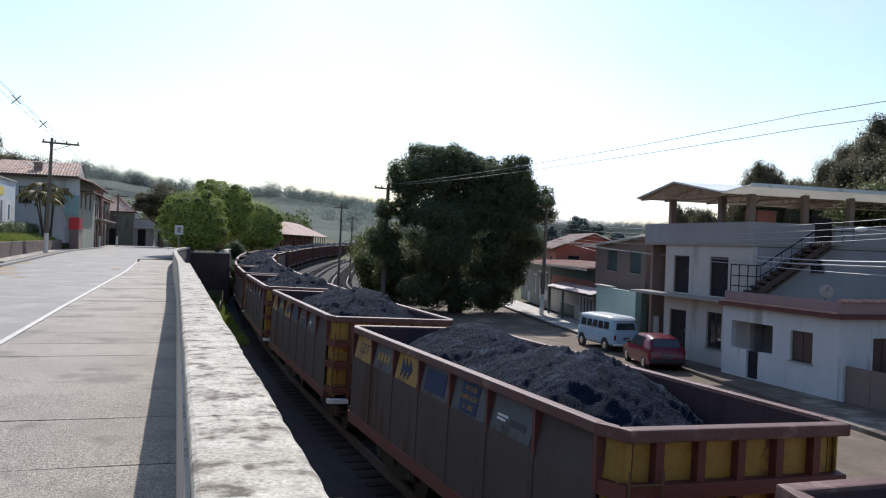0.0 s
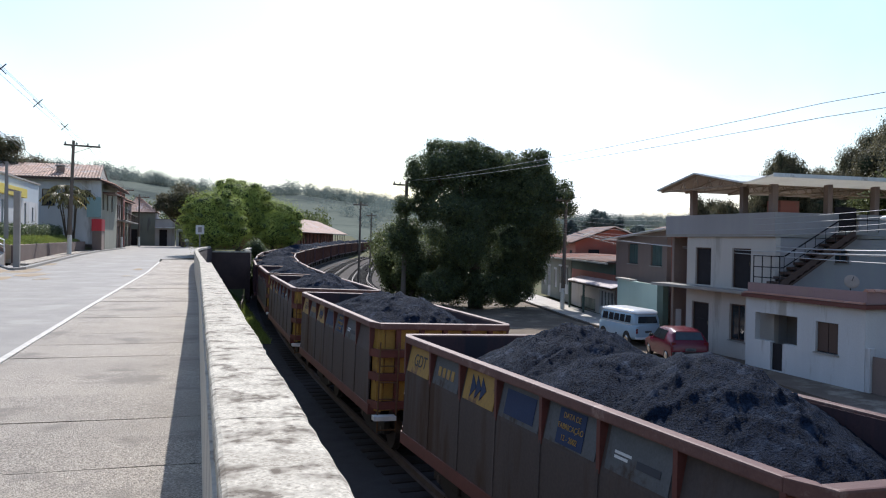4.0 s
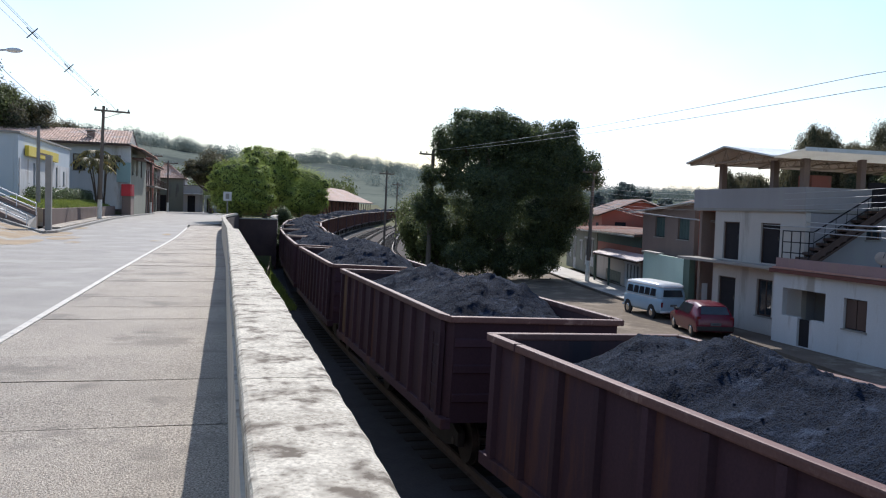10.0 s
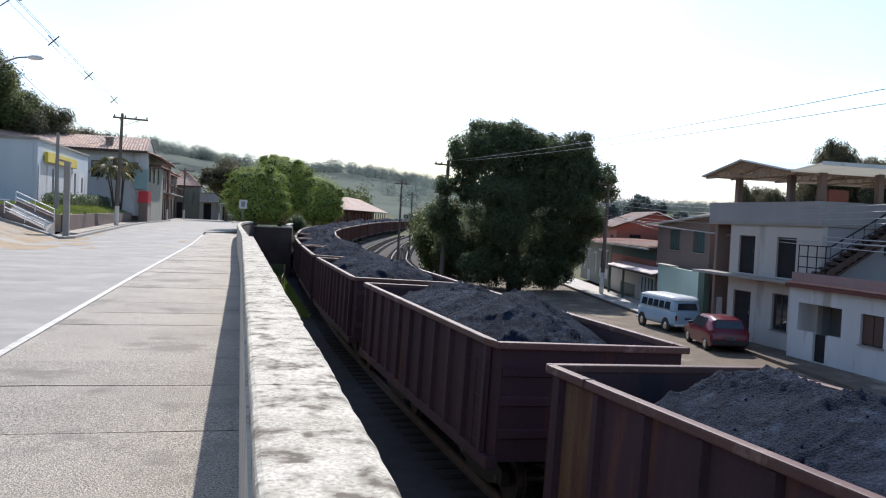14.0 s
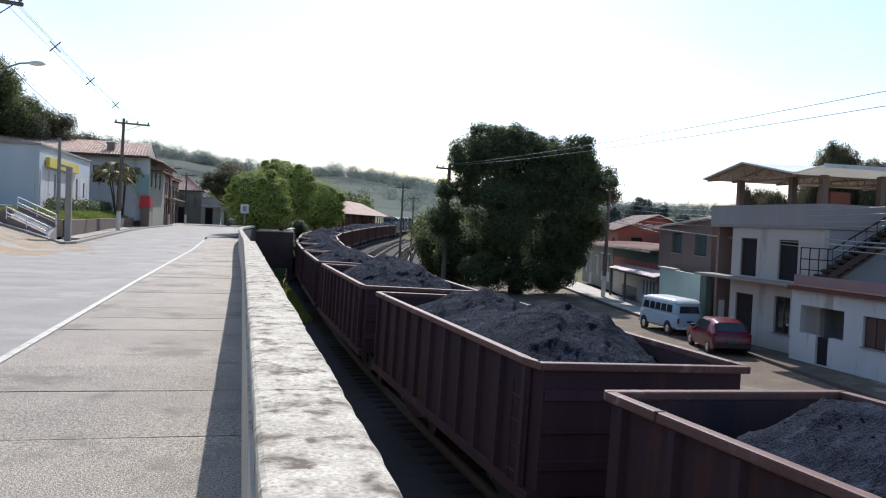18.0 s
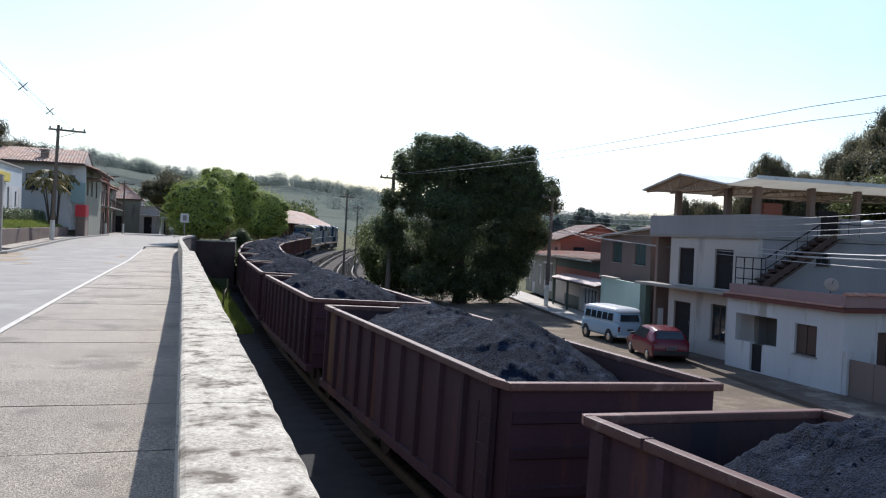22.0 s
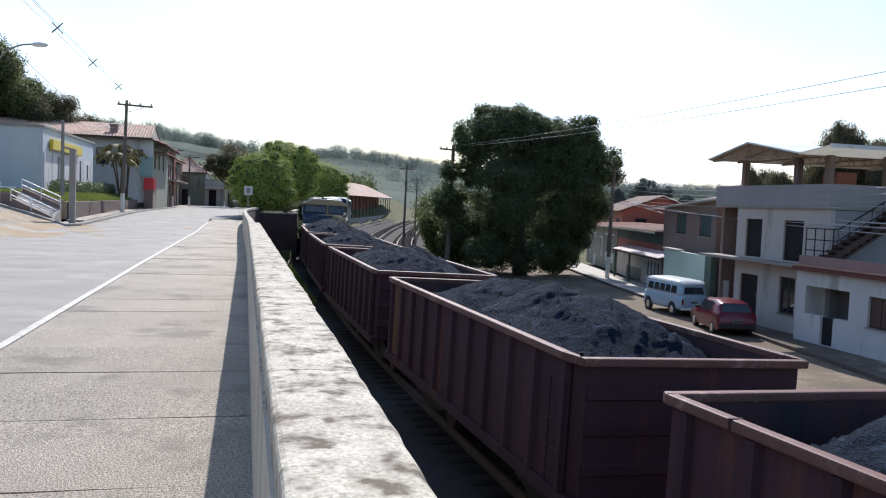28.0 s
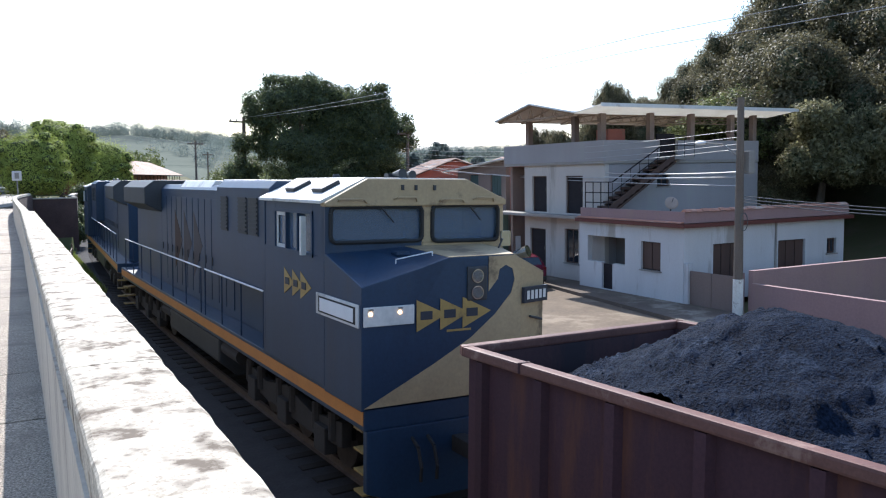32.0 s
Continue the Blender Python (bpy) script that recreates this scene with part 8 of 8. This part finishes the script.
def minibus(at):
    """A rounded 1970s minibus; its front looks along -y."""
    v = thing("minibus", "pale blue and white rounded minibus parked at the kerb", "minibus", at=at)
    low = [(-2.22, 0.55, 0.5, 1.0, 0.6, 0.0), (-2.17, 0.74, 0.38, 1.14, 0.5, 0.0), (-2.02, 0.84, 0.32, 1.2, 0.42, 0.0), (-1.6, 0.87, 0.3, 1.22, 0.4, 0.0), (1.7, 0.87, 0.3, 1.22, 0.4, 0.0), (2.05, 0.84, 0.33, 1.2, 0.42, 0.0), (2.19, 0.75, 0.4, 1.14, 0.5, 0.0), (2.23, 0.58, 0.52, 1.02, 0.6, 0.0)]
    part("body", rounded_shell(low), VAN_BLUE, v, smooth=True)
    up = [(-2.08, 0.62, 1.02, 1.3, 0.5, 0.1), (-1.98, 0.78, 1.02, 1.66, 0.45, 0.12), (-1.75, 0.83, 1.02, 1.86, 0.42, 0.13), (-1.3, 0.85, 1.02, 1.93, 0.42, 0.14), (1.5, 0.85, 1.02, 1.93, 0.42, 0.14), (1.86, 0.83, 1.02, 1.86, 0.42, 0.13), (2.06, 0.77, 1.02, 1.64, 0.45, 0.12), (2.13, 0.62, 1.02, 1.3, 0.5, 0.1)]
    part("cabin", rounded_shell(up), VAN_BLUE, v, smooth=True)
    roof = [(-2.0, 0.6, 1.72, 1.76, 0.6, 0.0), (-1.82, 0.76, 1.7, 1.9, 0.55, 0.06), (-1.35, 0.8, 1.69, 1.965, 0.5, 0.08), (1.55, 0.8, 1.69, 1.965, 0.5, 0.08), (1.92, 0.76, 1.7, 1.9, 0.55, 0.06), (2.07, 0.6, 1.72, 1.76, 0.6, 0.0)]
    part("roof", rounded_shell(roof), VAN_WHITE, v, "white roof", smooth=True)

    def pane(name, pts, out):
        o = Vector(out)
        m = Mesh().add([Vector(p) + o for p in pts] + [Vector(p) - o for p in pts], [(0, 1, 2, 3), (7, 6, 5, 4), (0, 4, 5, 1), (1, 5, 6, 2), (2, 6, 7, 3), (3, 7, 4, 0)])
        return part(name, m, DARK_GLASS, v, bevel=0.008)
    for s in (-1, 1):
        for a, b in ((-1.62, -0.95), (-0.85, -0.27), (-0.19, 0.39), (0.47, 1.05), (1.13, 1.72)):
            pane("side_window", [(s * 0.845, a, 1.24), (s * 0.845, b, 1.24), (s * 0.79, b - 0.02, 1.64), (s * 0.79, a + 0.04, 1.64)], (s * 0.022, 0, 0))
        for y in (-1.45, 1.35):
            part("wheel_arch", Mesh().tube((s * 0.78, y, 0.36), (s * 0.882, y, 0.36), 0.42, n=24), UNDER, v)
            wheel(v, s * 0.80, y, 0.33)
        part("tail_lamp", bx(s * 0.62, s * 0.74, 2.14, 2.215, 0.68, 0.95), TAIL_RED, v, bevel=0.01)
        part("headlamp", Mesh().tube((s * 0.52, -2.24, 0.8), (s * 0.52, -2.14, 0.8), 0.1, n=14), CHROME, v)
    pane("rear_window", [(-0.6, 2.13, 1.24), (0.6, 2.13, 1.24), (0.54, 2.05, 1.6), (-0.54, 2.05, 1.6)], (0, 0.03, 0))
    pane("windscreen", [(-0.64, -2.09, 1.24), (0.64, -2.09, 1.24), (0.58, -1.98, 1.62), (-0.58, -1.98, 1.62)], (0, -0.03, 0))
    part("belt_strip", Mesh().box(-0.885, -0.868, -1.9, 1.95, 1.12, 1.15).box(0.868, 0.885, -1.9, 1.95, 1.12, 1.15), VAN_WHITE, v)
    pl = part("number_plate", bx(-0.2, 0.2, 2.225, 2.24, 0.72, 0.84), BOARD_WHITE, v)
    bars(pl, [(0.1, 0.9)], 0.34, 0.07, LETTER_DARK, pose(0, 2.242, 0.78, 0, 0, 180))
    for y in (-2.27, 2.27):
        part("bumper", bx(-0.8, 0.8, y - 0.05, y + 0.05, 0.38, 0.5), VAN_WHITE, v, bevel=0.03)


def hatchback(at, paint=None, label="red hatchback parked at the kerb"):
    """A small hatchback; its front looks along -y."""
    v = thing("hatchback", label, "car", at=at)
    body = [(-1.9, 0.55, 0.62, 0.4, 0.35, 0.6, 0.66), (-1.8, 0.72, 0.78, 0.55, 0.25, 0.66, 0.74), (-1.1, 0.78, 0.82, 0.62, 0.22, 0.82, 0.9), (-0.85, 0.78, 0.82, 0.62, 0.22, 0.86, 0.95), (-0.2, 0.78, 0.82, 0.6, 0.22, 0.88, 1.4), (0.9, 0.78, 0.82, 0.58, 0.22, 0.9, 1.43), (1.5, 0.78, 0.82, 0.6, 0.24, 0.92, 1.34), (1.82, 0.76, 0.8, 0.62, 0.28, 0.9, 0.98), (1.9, 0.68, 0.72, 0.55, 0.35, 0.7, 0.76)]
    part("body", car_shell(body), paint or CAR_RED, v, smooth=True)
    for s in (-1, 1):
        for a, b in ((-0.55, 0.2), (0.28, 0.95)):
            t = 0.25 if a < 0 else 0.0
            part("side_window", Mesh().add([(s * 0.825, a, 0.93), (s * 0.825, b, 0.93), (s * 0.65, b, 1.32), (s * 0.65, a + t, 1.32), (s * 0.79, a, 0.93), (s * 0.79, b, 0.93), (s * 0.6, b, 1.32), (s * 0.6, a + t, 1.32)], [(0, 1, 2, 3), (7, 6, 5, 4), (0, 4, 5, 1), (1, 5, 6, 2), (2, 6, 7, 3), (3, 7, 4, 0)]), DARK_GLASS, v)
        for y in (-1.2, 1.2):
            wheel(v, s * 0.72, y, 0.29)
        part("tail_lamp", bx(s * 0.6, s * 0.77, 1.8, 1.87, 0.66, 0.92), TAIL_RED, v, bevel=0.015)
        part("wing_mirror", bx(s * 0.82, s * 0.98, -0.62, -0.5, 0.9, 1.02), BLACK, v, bevel=0.02)
    for pts in (((-0.6, 1.78, 1.0), (0.6, 1.78, 1.0), (0.52, 1.56, 1.3), (-0.52, 1.56, 1.3)), ((-0.62, -0.88, 0.95), (0.62, -0.88, 0.95), (0.52, -0.3, 1.34), (-0.52, -0.3, 1.34))):
        n = 0.03 if pts[0][1] > 0 else -0.03
        top = [(x, y + n, z + 0.015) for x, y, z in pts]
        part("rear_window" if n > 0 else "windscreen", Mesh().add(top + list(pts), [(0, 1, 2, 3), (7, 6, 5, 4), (0, 4, 5, 1), (1, 5, 6, 2), (2, 6, 7, 3), (3, 7, 4, 0)]), DARK_GLASS, v)
    part("bumper", bx(-0.76, 0.76, 1.84, 1.95, 0.34, 0.52), BLACK, v, bevel=0.03)
    pl = part("number_plate", bx(-0.22, 0.22, 1.945, 1.96, 0.56, 0.68), BOARD_WHITE, v)
    bars(pl, [(0.1, 0.9)], 0.36, 0.07, LETTER_DARK, pose(0, 1.962, 0.62, 0, 0, 180))
    return v


minibus(pose(20.1, 35.3, STREET_Z, 0, 0, 181) @ Matrix.Diagonal((0.86, 0.79, 0.86, 1)))
hatchback(pose(19.22, 29.9, STREET_Z, 0, 0, 166) @ Matrix.Diagonal((0.96, 0.96, 0.96, 1)))
hatchback(pose(-1.2, 112, 0.0, 0, 0, 5), CAR_GREY, "dark grey car coming over the crest of the road")
minibus(pose(0.9, 113.4, 0.0, 0, 0, 12))

# a road sign at the wall's turn and a fence post on the bank
sg = thing("road_sign", "small square road sign on a thin post", "sign")
part("post", Mesh().tube((0.15, 57.0, -0.2), (0.15, 57.0, 2.2), 0.04), CONCRETE_POLE, sg)
pl = part("plate", bx(-0.12, 0.42, 56.93, 56.96, 1.6, 2.2), PLASTER_WHITE, sg, bevel=0.01)
part("plate_mark", bx(0.03, 0.27, 56.92, 56.93, 1.72, 2.08), CONCRETE_POLE, pl)
fp = thing("fence", "rough timber posts and a rail on the bank", "fence")
for x, y in ((2.5, 50.0), (2.9, 55.0)):
    part("post", Mesh().tube((x, y, bank_z(x, y) - 0.2), (x, y, bank_z(x, y) + 1.1), 0.06, 0.05, 7), WOOD_POLE, fp)
part("fence_rail", Mesh().tube((2.5, 50.0, bank_z(2.5, 50) + 0.85), (2.9, 55.0, bank_z(2.9, 55) + 0.85), 0.04, 0.035, 6), WOOD_POLE, fp)


# sand washed on to the road from the driveway
def sand(x, y, r, seed):
    rng = random.Random(seed)
    m = Mesh()
    n = 26
    ring = [1 + 0.45 * noise.noise(Vector((math.cos(k * 6.283 / n) * 1.6, math.sin(k * 6.283 / n) * 1.6, seed * 3.1))) for k in range(n)]
    for z in (0.005, -0.02):
        m.v += [(x + r * 0.55 * q * math.cos(k * 6.283 / n), y + r * 1.6 * q * math.sin(k * 6.283 / n), z + fall(y + r * 1.6 * q * math.sin(k * 6.283 / n))) for k, q in enumerate(ring)]
    m.f = [tuple(range(n)), tuple(range(2 * n - 1, n - 1, -1))] + [(k, n + k, n + (k + 1) % n, (k + 1) % n) for k in range(n)]
    tagged(part("sand_patch", m, EARTH, None), "thin sandy patch washed on to the asphalt", "sand", "sand patches", "structure")


for k, (x, y, r) in enumerate(((-7.3, 33, 1.5), (-6.6, 37.5, 1.1), (-7.5, 41.0, 1.2), (-5.6, 33.5, 0.5), (-7.6, 47.5, 0.8), (-2.75, 36.5, 0.45), (-2.8, 43.0, 0.4))):
    sand(x, y, r, k)


# ---- cables ----
def cable(points, r, mat=None, sag=0.3, name="cable", label="thin sagging overhead cable between poles"):
    m = Mesh()
    for a, b in zip(points[:-1], points[1:]):
        a, b = Vector(a), Vector(b)
        prev = a
        for k in range(1, 13):
            u = k / 12
            p = a + (b - a) * u - Vector((0, 0, sag * 4 * u * (1 - u)))
            m.tube(prev, p, r, r, 5)
            prev = p
    return lone(name, m, mat or WIRE, label, "cable", "overhead cables")


for dx, dz in ((-0.16, 0.0), (0.0, 0.24), (0.16, 0.0)):      # a bundle held apart by spacers
    cable([(-7.5 + dx, 2.0, 8.5 + dz), (-7.75 + dx, 29.0, 8.3 + dz), (-7.7 + dx, 60.3, 7.75 + dz), (-7.6 + dx, 95, 6.5 + dz)], 0.008, sag=0.12)
for y in (37.0, 45.0, 53.5):
    u = (y - 29) / 31.3
    sp = thing("cable_spacer", "cross-shaped spacer holding a bundle of overhead cables", "cable spacer", "cable spacers", at=pose(-7.75 + 0.05 * u, y, 8.3 - 0.55 * u - 0.48 * u * (1 - u)))
    for k in (45, 135):
        part("spacer_arm", Mesh().box(-0.3, 0.3, -0.02, 0.02, -0.02, 0.02, pose(0, 0, 0.08, 0, k, 0)), BLACK, sp)
for dx in (0.0, 0.9, 1.6):
    cable([(-8.3 + dx, 60.3, 7.5), (-7.9 + dx * 0.6, 95, 6.4)], 0.01, sag=0.35)
cable([(-7.8, 29.0, 6.4), (-8.2, 60.3, 5.4), (-7.8, 95, 4.6)], 0.012, sag=0.5)
cable([(-8.2, 60.3, 6.2), (-11.2, 52, 4.9)], 0.012, sag=0.3)
for k in range(2):
    cable([(13.75 + k * 0.5, 56.0, 5.55), (17.6, 19.8, 5.75 - 0.42 * k), (22.0, -20, 6.35 - 0.5 * k)], 0.0105, CERAMIC, sag=0.2)
for za, zb in ((2.75, 3.4), (2.54, 3.1), (2.33, 2.75), (2.17, 2.45)):
    cable([(20.05, 18.2, za), (24.2, 51.8, zb), (27.5, 70, zb - 0.1)], 0.0075, WIRE_BRIGHT, sag=0.45)
for za, zb in ((1.30, 2.1), (1.02, 2.3)):
    cable([(20.05, 18.2, za), (24.2, 51.8, zb), (27.5, 70, zb - 0.1)], 0.014, WIRE_BRIGHT, sag=0.28)
for z in (1.46, 1.3):
    cable([(20.05, 18.2, z), (21.3, 26.34, z + 0.02)], 0.022, WIRE_BRIGHT, sag=0.06)
for k in range(3):
    cable([(20.15, 18.2, 0.7 - k * 0.1), (26.0, 3.0, 0.6 - k * 0.1)], 0.016, sag=0.4)
cable([(24.2, 51.8, 2.6), (26.0, 44.5, 1.2)], 0.012, sag=0.2)
cable([(24.2, 51.8, 2.4), (23.5, 36.5, 1.9)], 0.012, sag=0.3)
lp = thing("street_lamp", "pale street-lamp head on a thin curved arm", "street lamp")
part("lamp_arm", Mesh().strip([(20.1, 18.3, 1.9), (20.1, 19.0, 2.35), (20.1, 19.8, 2.42)], 0.025), CONCRETE_POLE, lp)
part("lamp_head", Mesh().ball((20.1, 19.95, 2.42), 0.1, 0.25, 0.08, 12, 8), RAIL_WHITE, lp, smooth=True)
tb = thing("cable_box", "grey distribution box strapped to a pole", "box")
part("box_body", bx(20.24, 20.5, 18.05, 18.35, 1.4, 2.1), CONCRETE_POLE, tb, bevel=0.02)
part("cable_loop", Mesh().strip([(20.05 + 0.16 * math.cos(a), 18.05, -0.1 + 0.28 * math.sin(a)) for a in np.linspace(0, 6.28, 16)], 0.014), WIRE, tb)


def motions():
    """The train rolls steadily past; each car follows the curve on its own bogies."""
    for car, s0, half in TRAIN:
        rows = []
        for t in range(0, 33):
            rows.append((float(t), car_pose(s0 + last_end(t), half)))
        walk(car, rows)


motions()
